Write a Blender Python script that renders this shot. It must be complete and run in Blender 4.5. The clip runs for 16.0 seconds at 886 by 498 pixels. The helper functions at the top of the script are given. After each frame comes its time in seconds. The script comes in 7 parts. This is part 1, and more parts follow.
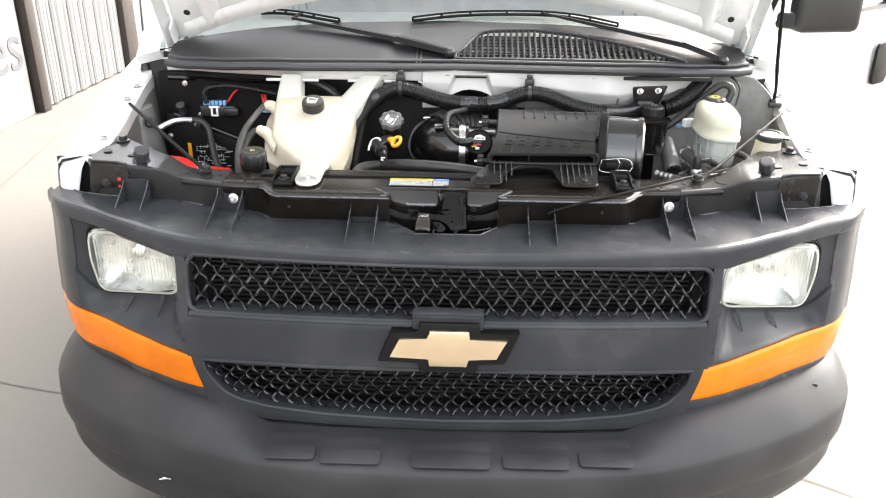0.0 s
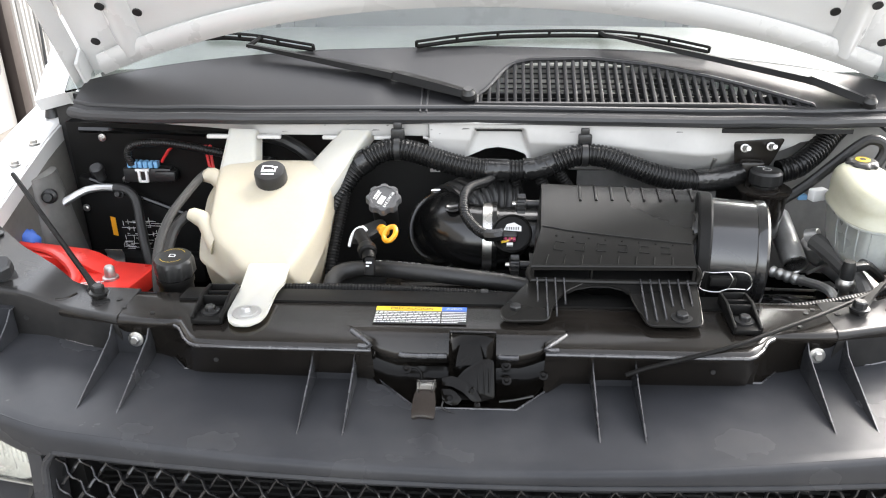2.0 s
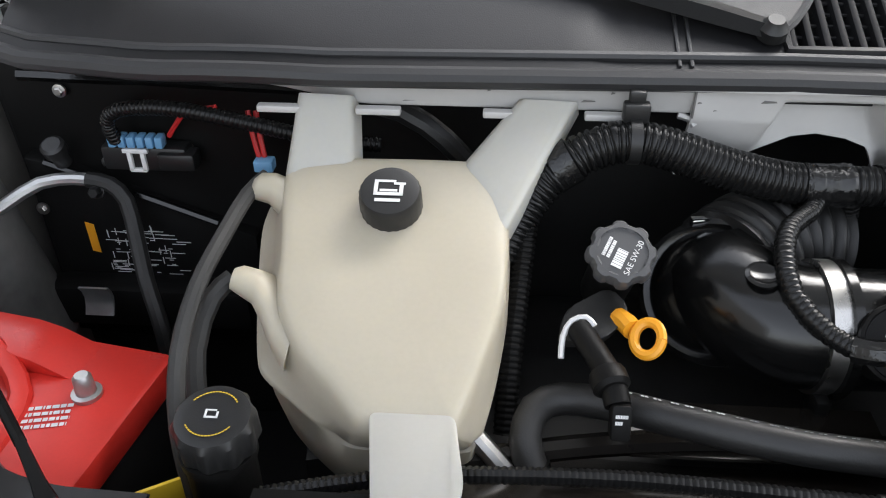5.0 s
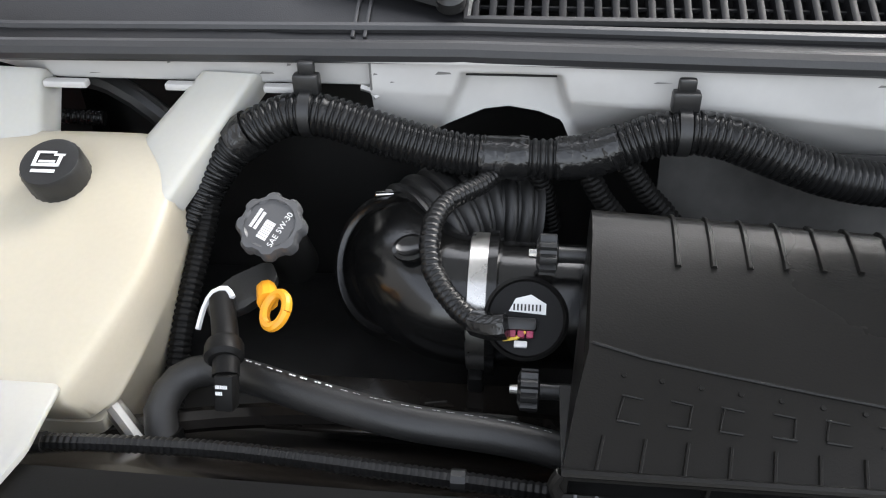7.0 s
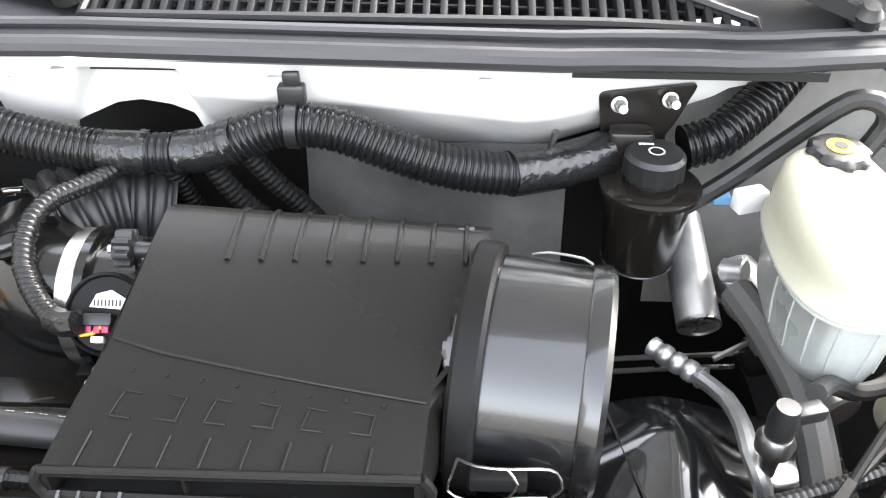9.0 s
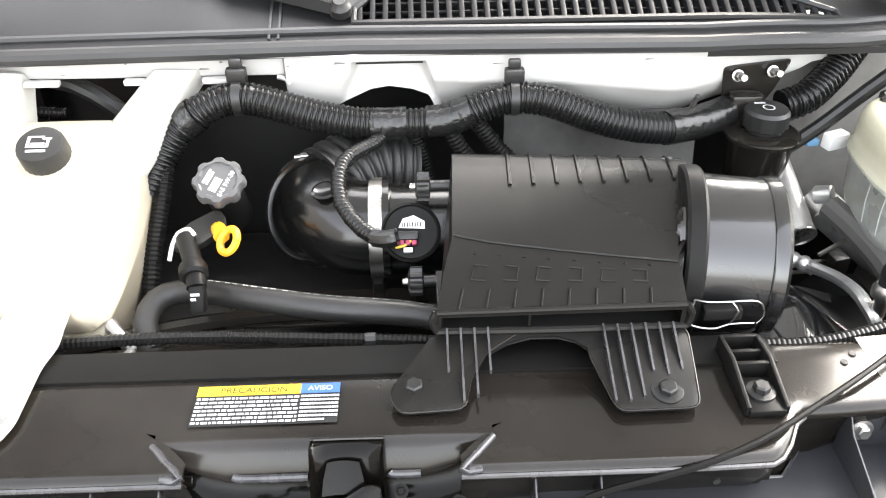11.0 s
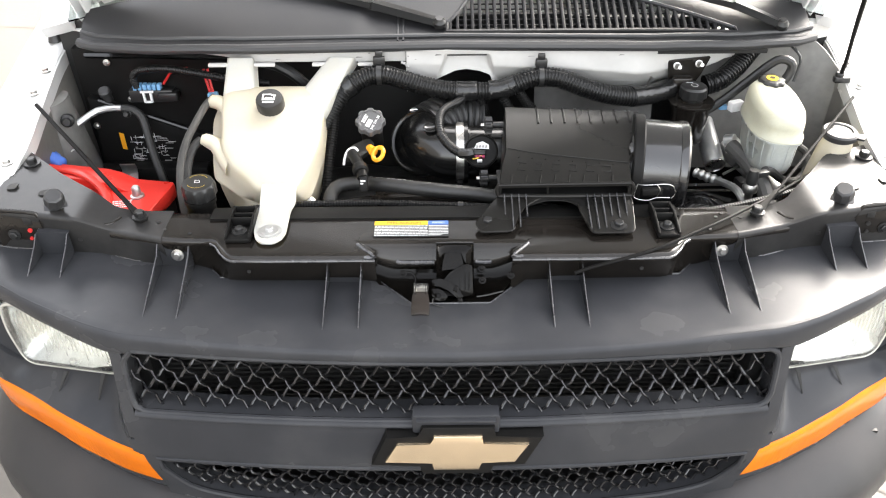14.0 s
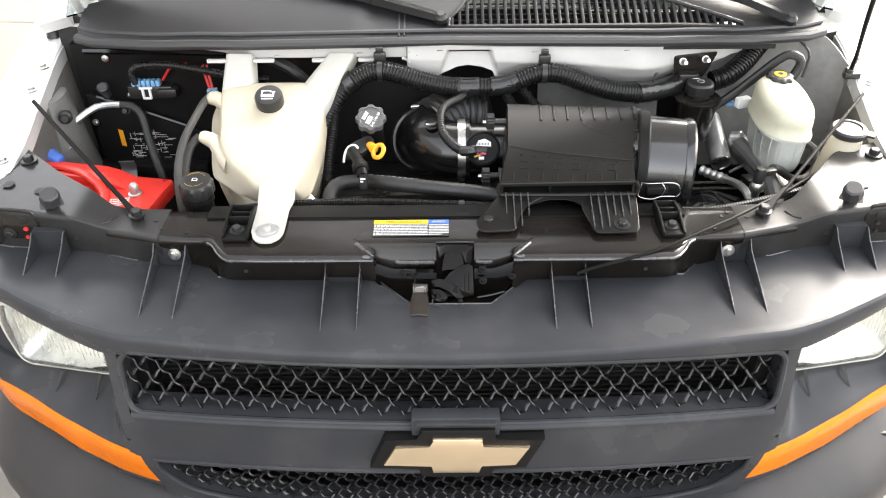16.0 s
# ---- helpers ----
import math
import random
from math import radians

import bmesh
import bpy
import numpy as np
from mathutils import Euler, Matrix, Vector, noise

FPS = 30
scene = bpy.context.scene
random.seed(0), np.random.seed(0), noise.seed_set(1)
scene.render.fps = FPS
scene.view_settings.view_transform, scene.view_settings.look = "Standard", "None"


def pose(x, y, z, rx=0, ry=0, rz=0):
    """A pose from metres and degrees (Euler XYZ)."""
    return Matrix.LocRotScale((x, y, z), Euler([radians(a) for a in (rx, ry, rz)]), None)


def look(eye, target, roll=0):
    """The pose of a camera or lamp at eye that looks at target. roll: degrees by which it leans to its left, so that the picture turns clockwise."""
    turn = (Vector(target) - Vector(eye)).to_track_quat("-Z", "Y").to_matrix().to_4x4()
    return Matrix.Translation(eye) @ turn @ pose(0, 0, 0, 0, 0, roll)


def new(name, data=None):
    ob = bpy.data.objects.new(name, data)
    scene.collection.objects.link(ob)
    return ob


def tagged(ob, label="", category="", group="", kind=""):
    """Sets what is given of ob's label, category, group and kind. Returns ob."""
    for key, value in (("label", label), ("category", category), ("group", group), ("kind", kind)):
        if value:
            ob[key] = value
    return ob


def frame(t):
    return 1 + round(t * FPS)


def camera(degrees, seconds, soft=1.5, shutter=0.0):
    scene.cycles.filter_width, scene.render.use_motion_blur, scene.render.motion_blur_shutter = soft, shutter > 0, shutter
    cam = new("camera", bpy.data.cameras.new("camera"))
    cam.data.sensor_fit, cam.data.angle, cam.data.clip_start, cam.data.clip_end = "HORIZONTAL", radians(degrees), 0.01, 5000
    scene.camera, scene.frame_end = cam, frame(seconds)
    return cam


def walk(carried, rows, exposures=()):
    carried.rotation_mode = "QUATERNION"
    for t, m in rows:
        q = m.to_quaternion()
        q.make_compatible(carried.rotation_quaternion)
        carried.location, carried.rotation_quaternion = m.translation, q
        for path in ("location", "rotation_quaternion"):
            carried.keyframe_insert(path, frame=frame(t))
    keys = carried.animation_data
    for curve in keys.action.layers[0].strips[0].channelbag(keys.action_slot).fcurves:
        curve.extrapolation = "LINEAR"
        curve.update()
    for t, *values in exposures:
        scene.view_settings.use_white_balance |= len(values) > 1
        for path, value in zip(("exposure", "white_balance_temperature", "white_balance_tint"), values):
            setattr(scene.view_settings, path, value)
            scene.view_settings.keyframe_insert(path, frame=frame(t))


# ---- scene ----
cam = camera(58.0, 16.0, soft=1.1)
PATH = [
    (0, (0.0455, -0.1422, 1.8193), (-0.0189, 1.8922, 0.9298), 0.5),
    (0.5, (0.0377, -0.0367, 1.8204), (-0.0046, 2.0033, 0.94), 0.5),
    (1, (0.0155, 0.15, 1.8246), (-0.0169, 2.1933, 0.9498), 0.3),
    (1.5, (0.0189, 0.3711, 1.8069), (-0.0233, 2.4056, 0.9154), 0.0),
    (2, (0.0346, 0.6578, 1.8014), (-0.0973, 2.6733, 0.8758), -0.6),
    (2.5, (0.0238, 0.8944, 1.7613), (-0.1217, 2.8578, 0.7311), 0.1),
    (3, (-0.0914, 1.1211, 1.7192), (-0.2548, 3.0233, 0.5834), -0.5),
    (3.5, (-0.229, 1.2767, 1.7058), (-0.4696, 3.1256, 0.4959), -1.1),
    (3.7, (-0.2802, 1.3278, 1.7076), (-0.5648, 3.1422, 0.4561), -2.0),
    (5.8, (-0.3176, 1.4922, 1.6694), (-0.3599, 3.3178, 0.4035), 0.9),
    (6, (-0.2543, 1.4967, 1.6667), (-0.3143, 3.32, 0.3972), 0.5),
    (6.5, (-0.0975, 1.5067, 1.6636), (-0.2574, 3.3144, 0.381), -0.8),
    (7, (0.069, 1.5056, 1.6684), (-0.1508, 3.3, 0.3754), -1.5),
    (7.5, (0.2357, 1.5122, 1.6721), (-0.014, 3.2922, 0.3654), -2.5),
    (8, (0.3601, 1.5322, 1.671), (0.1216, 3.3111, 0.361), -2.5),
    (8.2, (0.4035, 1.5433, 1.6746), (0.1828, 3.3167, 0.3538), -1.7),
    (10.3, (0.3367, 1.3789, 1.6897), (0.5051, 3.1422, 0.3477), 0.3),
    (10.5, (0.2621, 1.3378, 1.7067), (0.3803, 3.12, 0.3844), 0.4),
    (11, (0.0915, 1.2111, 1.7741), (0.1439, 3.0178, 0.4812), -0.6),
    (11.5, (0.0272, 1.0833, 1.8759), (0.0511, 2.87, 0.5548), -1.8),
    (12, (0.04, 0.8867, 1.946), (0.0429, 2.6544, 0.5993), -2.0),
    (12.5, (0.025, 0.6711, 2.0024), (0.0273, 2.4856, 0.718), -1.0),
    (13, (-0.0065, 0.54, 2.0478), (-0.0365, 2.3656, 0.7819), -1.1),
    (13.5, (-0.0166, 0.4844, 2.061), (-0.0308, 2.2944, 0.7719), -1.4),
    (14, (-0.0178, 0.4533, 2.0688), (-0.0132, 2.2611, 0.7766), -0.4),
    (14.5, (-0.0245, 0.4511, 2.0687), (-0.0243, 2.2611, 0.7787), -0.3),
    (15, (-0.0344, 0.4644, 2.0664), (-0.0531, 2.2667, 0.7662), -0.6),
    (15.5, (-0.0155, 0.4722, 2.0621), (-0.0341, 2.2733, 0.7608), -0.9),
    (16, (-0.0033, 0.4811, 2.0622), (-0.0196, 2.28, 0.7565), -0.7),
]
EXPOSURES = [(0, 3.35, 6800, 10), (1.5, 3.18, 6650, 10), (2.5, 3.12, 6650, 10), (3.5, 2.7, 6550, 10), (6, 2.17, 6400, 10), (6.5, 2.42, 6400, 10), (7, 2.68, 6400, 10), (7.5, 3.45, 6310, 10), (8, 4.05, 6350, 10), (9, 4.15, 6550, 10), (10.3, 4.25, 6700, 10), (11, 4.02, 6850, 10), (11.5, 3.65, 6950, 10), (12, 3.55, 6950, 10), (14, 3.4, 6850, 10), (16, 3.4, 6900, 10)]
SKY, SUN = 0.15, 0.25

# ---- units: the plan below is in van units of 0.9 m ----
S = 0.9


def up(p):
    return tuple(S * c for c in p)


walk(cam, [(t, look(up(eye), up(target), roll)) for t, eye, target, roll in PATH], EXPOSURES)

# ---- world and sun: bright, softly overcast ----
world = bpy.data.worlds.new("world")
scene.world = world
world.use_nodes = True
wn = world.node_tree.nodes
sky = wn.new("ShaderNodeTexSky")
sky.sky_type = "NISHITA"
sky.sun_disc = False
sky.sun_elevation, sky.sun_rotation = radians(39), radians(40)
sky.air_density, sky.dust_density, sky.ozone_density = 1.0, 4.0, 0.7
wn["Background"].inputs["Strength"].default_value = SKY
cloud = wn.new("ShaderNodeHueSaturation")  # thin cloud takes the blue out of the sky
cloud.inputs["Saturation"].default_value = 0.3
world.node_tree.links.new(sky.outputs[0], cloud.inputs["Color"])
world.node_tree.links.new(cloud.outputs[0], wn["Background"].inputs["Color"])
sun = new("sun", bpy.data.lights.new("sun", "SUN"))
sun.data.energy, sun.data.angle, sun.data.color = SUN, radians(56), (0.94, 0.985, 1.0)
sun.matrix_world = look((5.0, 6.0, 6.0), (0, 0, 0))


# ---- materials ----
def mat(name, color, rough=0.5, metal=0.0, vary=0.25, scale=6.0, fine=120.0, bump=0.05, coat=0.0, sub=0.0, spec=0.5,
        per_object=0.0, dust=0.0, dust_color=(0.3, 0.28, 0.25)):
    """A principled surface with two scales of variation in tone and gloss, fine relief and a film of dust."""
    m = bpy.data.materials.new(name)
    m.use_nodes = True
    n, l = m.node_tree.nodes, m.node_tree.links
    b = n["Principled BSDF"]
    tc = n.new("ShaderNodeTexCoord")
    big, small = n.new("ShaderNodeTexNoise"), n.new("ShaderNodeTexNoise")
    big.inputs["Scale"].default_value, big.inputs["Detail"].default_value = scale, 6
    small.inputs["Scale"].default_value, small.inputs["Detail"].default_value = fine, 3
    for k in (big, small):
        l.new(tc.outputs["Object"], k.inputs["Vector"])
    ramp = n.new("ShaderNodeMapRange")
    ramp.inputs["From Min"].default_value, ramp.inputs["From Max"].default_value = 0.3, 0.7
    ramp.inputs["To Min"].default_value, ramp.inputs["To Max"].default_value = 1 - vary, 1 + vary * 0.6
    mix = n.new("ShaderNodeMath")
    mix.operation = "MULTIPLY_ADD"
    mix.inputs[1].default_value, mix.inputs[2].default_value = 0.25, 0.0
    l.new(small.outputs["Fac"], mix.inputs[0])
    add = n.new("ShaderNodeMath")
    add.operation = "MULTIPLY_ADD"
    add.inputs[1].default_value = 0.75
    l.new(big.outputs["Fac"], add.inputs[0])
    l.new(mix.outputs[0], add.inputs[2])
    l.new(add.outputs[0], ramp.inputs["Value"])
    tone = n.new("ShaderNodeMix")
    tone.data_type, tone.blend_type = "RGBA", "MULTIPLY"
    tone.inputs["Factor"].default_value = 1.0
    tone.inputs["A"].default_value = (*color, 1)
    l.new(ramp.outputs[0], tone.inputs["B"])
    last = tone.outputs["Result"]
    if dust:
        cover = n.new("ShaderNodeMapRange")
        cover.inputs["From Min"].default_value, cover.inputs["From Max"].default_value = 0.45, 0.75
        cover.inputs["To Max"].default_value = dust
        l.new(big.outputs["Fac"], cover.inputs["Value"])
        film = n.new("ShaderNodeMix")
        film.data_type = "RGBA"
        film.inputs["B"].default_value = (*dust_color, 1)
        l.new(cover.outputs[0], film.inputs["Factor"])
        l.new(last, film.inputs["A"])
        last = film.outputs["Result"]
    l.new(last, b.inputs["Base Color"])
    gloss = n.new("ShaderNodeMapRange")
    gloss.inputs["From Min"].default_value, gloss.inputs["From Max"].default_value = 0.3, 0.7
    gloss.inputs["To Min"].default_value, gloss.inputs["To Max"].default_value = rough * 0.8, min(1, rough * 1.25)
    l.new(big.outputs["Fac"], gloss.inputs["Value"])
    l.new(gloss.outputs[0], b.inputs["Roughness"])
    b.inputs["Metallic"].default_value = metal
    b.inputs["Coat Weight"].default_value = coat
    b.inputs["Coat Roughness"].default_value = 0.08
    b.inputs["Specular IOR Level"].default_value = spec
    if sub:
        b.inputs["Subsurface Weight"].default_value = sub
        b.inputs["Subsurface Radius"].default_value = (0.03, 0.025, 0.015)
        b.inputs["Subsurface Scale"].default_value = 1.0
    if bump:
        bm_ = n.new("ShaderNodeBump")
        bm_.inputs["Strength"].default_value, bm_.inputs["Distance"].default_value = bump, 0.002
        l.new(small.outputs["Fac"], bm_.inputs["Height"])
        l.new(bm_.outputs[0], b.inputs["Normal"])
    return m


def glass(name, color=(1, 1, 1), rough=0.0):
    m = bpy.data.materials.new(name)
    m.use_nodes = True
    b = m.node_tree.nodes["Principled BSDF"]
    b.inputs["Base Color"].default_value = (*color, 1)
    b.inputs["Roughness"].default_value = rough
    b.inputs["Transmission Weight"].default_value = 1.0
    b.inputs["IOR"].default_value = 1.45
    return m


M = dict(
    fascia=mat("fascia_plastic", (0.0325, 0.0337, 0.0370), 0.24, vary=0.2, fine=900, bump=0.07, spec=0.13, dust=0.05),
    bumper=mat("bumper_plastic", (0.029, 0.029, 0.030), 0.40, vary=0.25, fine=700, bump=0.12, spec=0.2, dust=0.05, dust_color=(0.16, 0.12, 0.1)),
    gloss=mat("black_enamel", (0.0120, 0.0103, 0.0088), 0.15, vary=0.3, fine=60, bump=0.03, spec=0.32, dust=0.03),
    # darker enamel copy: the latch's dim reflections are put into the material
    dimblack=mat("dimmed_black_enamel", (0.0038, 0.0033, 0.0028), 0.13, vary=0.4, scale=30, fine=70, bump=0.06, spec=0.13),
    slat=mat("vent_slat_plastic", (0.012, 0.012, 0.013), 0.6, vary=0.2, fine=600, bump=0.1, spec=0.12),
    rubbergloss=mat("shiny_moulded_rubber", (0.0045, 0.0045, 0.0045), 0.17, vary=0.25, fine=250, bump=0.06),
    drum=mat("smooth_black_drum", (0.006, 0.006, 0.0065), 0.24, vary=0.2, fine=300, bump=0.02, coat=0.6, spec=0.6),
    grime=mat("grimy_grey_metal", (0.07, 0.068, 0.065), 0.5, vary=0.5, scale=14, fine=60, bump=0.15),
    satin=mat("black_satin_plastic", (0.0084, 0.0082, 0.0079), 0.42, vary=0.2, fine=600, bump=0.08, spec=0.12),
    hose=mat("hose_rubber", (0.011, 0.011, 0.011), 0.45, vary=0.3, fine=500, bump=0.1, dust=0.06),
    greyhose=mat("dusty_grey_hose", (0.07, 0.068, 0.065), 0.55, vary=0.25, fine=300, bump=0.1),
    loom=mat("conduit_plastic", (0.009, 0.009, 0.009), 0.27, vary=0.2, fine=200, bump=0.02, spec=0.3),
    tape=mat("cloth_tape", (0.010, 0.010, 0.010), 0.2, vary=0.3, fine=110, bump=0.9),
    white=mat("white_paint", (0.58, 0.58, 0.57), 0.28, vary=0.04, fine=300, bump=0.01, coat=0.6),
    primer=mat("white_underbody_paint", (0.52, 0.512, 0.495), 0.42, vary=0.08, scale=9, fine=90, bump=0.05, dust=0.25, dust_color=(0.42, 0.39, 0.34)),
    wing=mat("dull_wing_paint", (0.13, 0.125, 0.115), 0.45, vary=0.4, scale=7, fine=70, bump=0.08, dust=0.3, dust_color=(0.2, 0.18, 0.15)),
    inner=mat("grey_inner_panel", (0.17, 0.167, 0.158), 0.45, vary=0.45, scale=8, fine=60, bump=0.1, dust=0.3, dust_color=(0.12, 0.11, 0.1)),
    # one near-black for the deep bay, recess backs and hole plates
    dark=mat("near_black", (0.008, 0.0077, 0.0074), 0.6, vary=0.4, scale=10, bump=0.1),
    cream=mat("cream_polyethylene", (0.455, 0.412, 0.322), 0.42, vary=0.07, scale=7, fine=200, bump=0.03, sub=0.25),
    milk=mat("milky_polyethylene", (0.465, 0.455, 0.412), 0.40, vary=0.06, scale=7, fine=200, bump=0.02, sub=0.25),
    aged=mat("yellowed_polyethylene", (0.41, 0.40, 0.31), 0.4, vary=0.12, scale=12, fine=200, bump=0.03, sub=0.2),
    haze=mat("clouded_polyethylene", (0.42, 0.435, 0.405), 0.3, vary=0.25, scale=16, fine=150, bump=0.03, sub=0.15),
    cap=mat("black_cap_plastic", (0.015, 0.015, 0.015), 0.4, vary=0.2, fine=700, bump=0.08),
    greycap=mat("grey_cap_plastic", (0.07, 0.07, 0.072), 0.4, vary=0.15, fine=600, bump=0.06),
    print=mat("white_print", (0.75, 0.75, 0.74), 0.5, vary=0.1, bump=0.0),
    yellow=mat("yellow_print", (0.75, 0.50, 0.03), 0.45, vary=0.08, bump=0.0),
    blue=mat("blue_print", (0.05, 0.14, 0.5), 0.45, vary=0.1, bump=0.0),
    ink=mat("black_ink", (0.02, 0.02, 0.02), 0.5, vary=0.1, bump=0.0),
    orange=mat("orange_plastic", (0.85, 0.36, 0.02), 0.4, vary=0.1, bump=0.03),
    red=mat("red_battery_plastic", (0.68, 0.035, 0.025), 0.32, vary=0.1, scale=10, fine=300, bump=0.03),
    wire=mat("red_wire", (0.6, 0.03, 0.03), 0.4, vary=0.1, bump=0.0),
    sky_blue=mat("blue_plastic", (0.16, 0.36, 0.58), 0.4, vary=0.1, bump=0.0),
    maroon=mat("maroon_plastic", (0.35, 0.03, 0.09), 0.4, vary=0.1, bump=0.0),
    steel=mat("plated_steel", (0.55, 0.54, 0.52), 0.3, metal=1.0, vary=0.2, scale=30, bump=0.05),
    alu=mat("cast_aluminium", (0.58, 0.58, 0.57), 0.4, metal=0.9, vary=0.2, scale=25, bump=0.15),
    chrome=mat("bright_chrome", (0.85, 0.85, 0.85), 0.1, metal=1.0, vary=0.05, bump=0.0),
    reflector=mat("lamp_reflector", (0.84, 0.85, 0.84), 0.30, metal=1.0, vary=0.35, scale=22, fine=60, bump=0.35),
    ribs=mat("grille_strand", (0.013, 0.013, 0.014), 0.16, vary=0.2, fine=400, bump=0.04),
    bolt=mat("dark_bolt", (0.03, 0.03, 0.03), 0.35, metal=0.5, vary=0.3, scale=40, bump=0.1),
    gold=mat("champagne_gold_foil", (0.78, 0.62, 0.42), 0.2, metal=0.85, vary=0.12, scale=18, fine=200, bump=0.02, coat=0.3),
    bronze=mat("bronzed_steel", (0.016, 0.012, 0.010), 0.16, metal=0.1, vary=0.3, scale=40, fine=90, bump=0.06, coat=0.3, spec=0.45),
    tabsteel=mat("bright_folded_steel", (0.33, 0.32, 0.30), 0.16, metal=0.9, vary=0.3, scale=40, fine=90, bump=0.05),
    lacquer=mat("glossy_black_lacquer", (0.010, 0.010, 0.0105), 0.09, vary=0.3, scale=12, fine=40, bump=0.03, spec=0.7, coat=0.4),
    lid=mat("moulded_lid_plastic", (0.0098, 0.0093, 0.0085), 0.30, vary=0.10, scale=5, fine=600, bump=0.07, spec=0.21),
    stay=mat("dull_black_rod", (0.008, 0.0077, 0.0074), 0.45, vary=0.25, fine=300, bump=0.06, spec=0.09),
    endplate=mat("dulled_black_enamel", (0.026, 0.0255, 0.0252), 0.22, vary=0.2, scale=10, fine=120, bump=0.03, spec=0.19, dust=0.05),
    softhose=mat("dull_grey_rubber", (0.018, 0.018, 0.0175), 0.6, vary=0.3, fine=400, bump=0.12, dust=0.1),
    # lighter, glossier colour for thin edges that stand in for highlights
    edge=mat("highlight_edge", (0.045, 0.045, 0.048), 0.26, vary=0.5, scale=30, bump=0.02, coat=0.3, spec=0.6),
    joint=mat("joint_sealer", (0.10, 0.09, 0.08), 0.8, vary=0.3, bump=0.2),
    amber=mat("amber_lens", (0.70, 0.165, 0.003), 0.16, vary=0.22, scale=7, fine=40, bump=0.0, spec=0.3),
    concrete=mat("concrete", (0.122, 0.112, 0.099), 0.85, vary=0.16, scale=0.9, fine=40, bump=0.3, dust=0.15, dust_color=(0.16, 0.146, 0.128)),
    wall=mat("white_plaster_wall", (0.20, 0.196, 0.19), 0.8, vary=0.08, scale=1.2, fine=60, bump=0.2),
    brown=mat("dark_brown_steel", (0.022, 0.015, 0.013), 0.5, vary=0.2, bump=0.1),
    lensrim=mat("aged_lens_rim", (0.46, 0.45, 0.40), 0.35, vary=0.2, scale=20, bump=0.03),
    letter=mat("grey_sign_paint", (0.07, 0.07, 0.08), 0.6, vary=0.1, bump=0.0),
    tyre=mat("tyre_rubber", (0.025, 0.025, 0.025), 0.7, vary=0.2, bump=0.2),
    rubber=mat("weatherstrip_rubber", (0.03, 0.03, 0.031), 0.5, vary=0.2, fine=400, bump=0.1),
    cowl=mat("cowl_plastic", (0.012, 0.012, 0.013), 0.45, vary=0.2, fine=800, bump=0.12, spec=0.36, dust=0.05, dust_color=(0.15, 0.14, 0.13)),
    clear=glass("lens_glass", (0.97, 0.98, 0.95), 0.10),
    screen=glass("windscreen_glass", (0.90, 0.97, 0.96), 0.0),
)


# ---- mesh helpers (plan units) ----
def part(name, bm, material, parent=None, label="", angle=35):
    bmesh.ops.recalc_face_normals(bm, faces=bm.faces)
    bm.transform(Matrix.Scale(S, 4))
    me = bpy.data.meshes.new(name)
    bm.to_mesh(me)
    bm.free()
    me.materials.append(M[material])
    me.polygons.foreach_set("use_smooth", [True] * len(me.polygons))
    me.set_sharp_from_angle(angle=radians(angle))
    ob = new(name, me)
    ob.parent = parent
    if label:
        tagged(ob, label)
    return ob


def thing(name, label, category, group="", kind=""):
    return tagged(new(name), label, category, group, kind)


def BM():
    return bmesh.new()


def frame_of(d, hint=(0, 0, 1)):
    d = Vector(d).normalized()
    h = Vector(hint)
    if abs(d.dot(h)) > 0.95:
        h = Vector((1, 0, 0))
    a = h.cross(d).normalized()
    return a, d.cross(a), d


def loft(bm, rings, closed=True, caps=True):
    rows = [[bm.verts.new(p) for p in r] for r in rings]
    n = len(rows[0])
    for a, b in zip(rows, rows[1:]):
        for i in range(n if closed else n - 1):
            j = (i + 1) % n
            bm.faces.new((a[i], a[j], b[j], b[i]))
    if caps:
        for r in (rows[0][::-1], rows[-1]):
            if len(r) > 2:
                bm.faces.new(r)
    return bm


def lathe(bm, p0, axis, profile, seg=24, wobble=None):
    """profile: (distance along the axis, radius)."""
    a, b, d = frame_of(axis)
    p0 = Vector(p0)
    rings = []
    for s, r in profile:
        ring = []
        for i in range(seg):
            f = 2 * math.pi * i / seg
            k = r * (wobble(f, s) if wobble else 1)
            ring.append(p0 + d * s + (a * math.cos(f) + b * math.sin(f)) * k)
        rings.append(ring)
    return loft(bm, rings)


def cyl(bm, p0, p1, r, r1=None, seg=20, e=None):
    p0, p1 = Vector(p0), Vector(p1)
    h = (p1 - p0).length
    r1 = r if r1 is None else r1
    e = min(r, r1, h) * 0.12 if e is None else e
    return lathe(bm, p0, p1 - p0, [(0, r - e), (e, r), (h - e, r1), (h, r1 - e)], seg)


def curve(pts, step=0.02):
    """A smooth line through pts."""
    P = [Vector(p) for p in pts]
    P = [P[0] * 2 - P[1]] + P + [P[-1] * 2 - P[-2]]
    out = []
    for i in range(1, len(P) - 2):
        a, b, c, d = P[i - 1:i + 3]
        n = max(2, int((c - b).length / step))
        for k in range(n):
            t = k / n
            out.append(0.5 * ((2 * b) + (c - a) * t + (2 * a - 5 * b + 4 * c - d) * t * t + (3 * b - a - 3 * c + d) * t ** 3))
    out.append(P[-2])
    return out


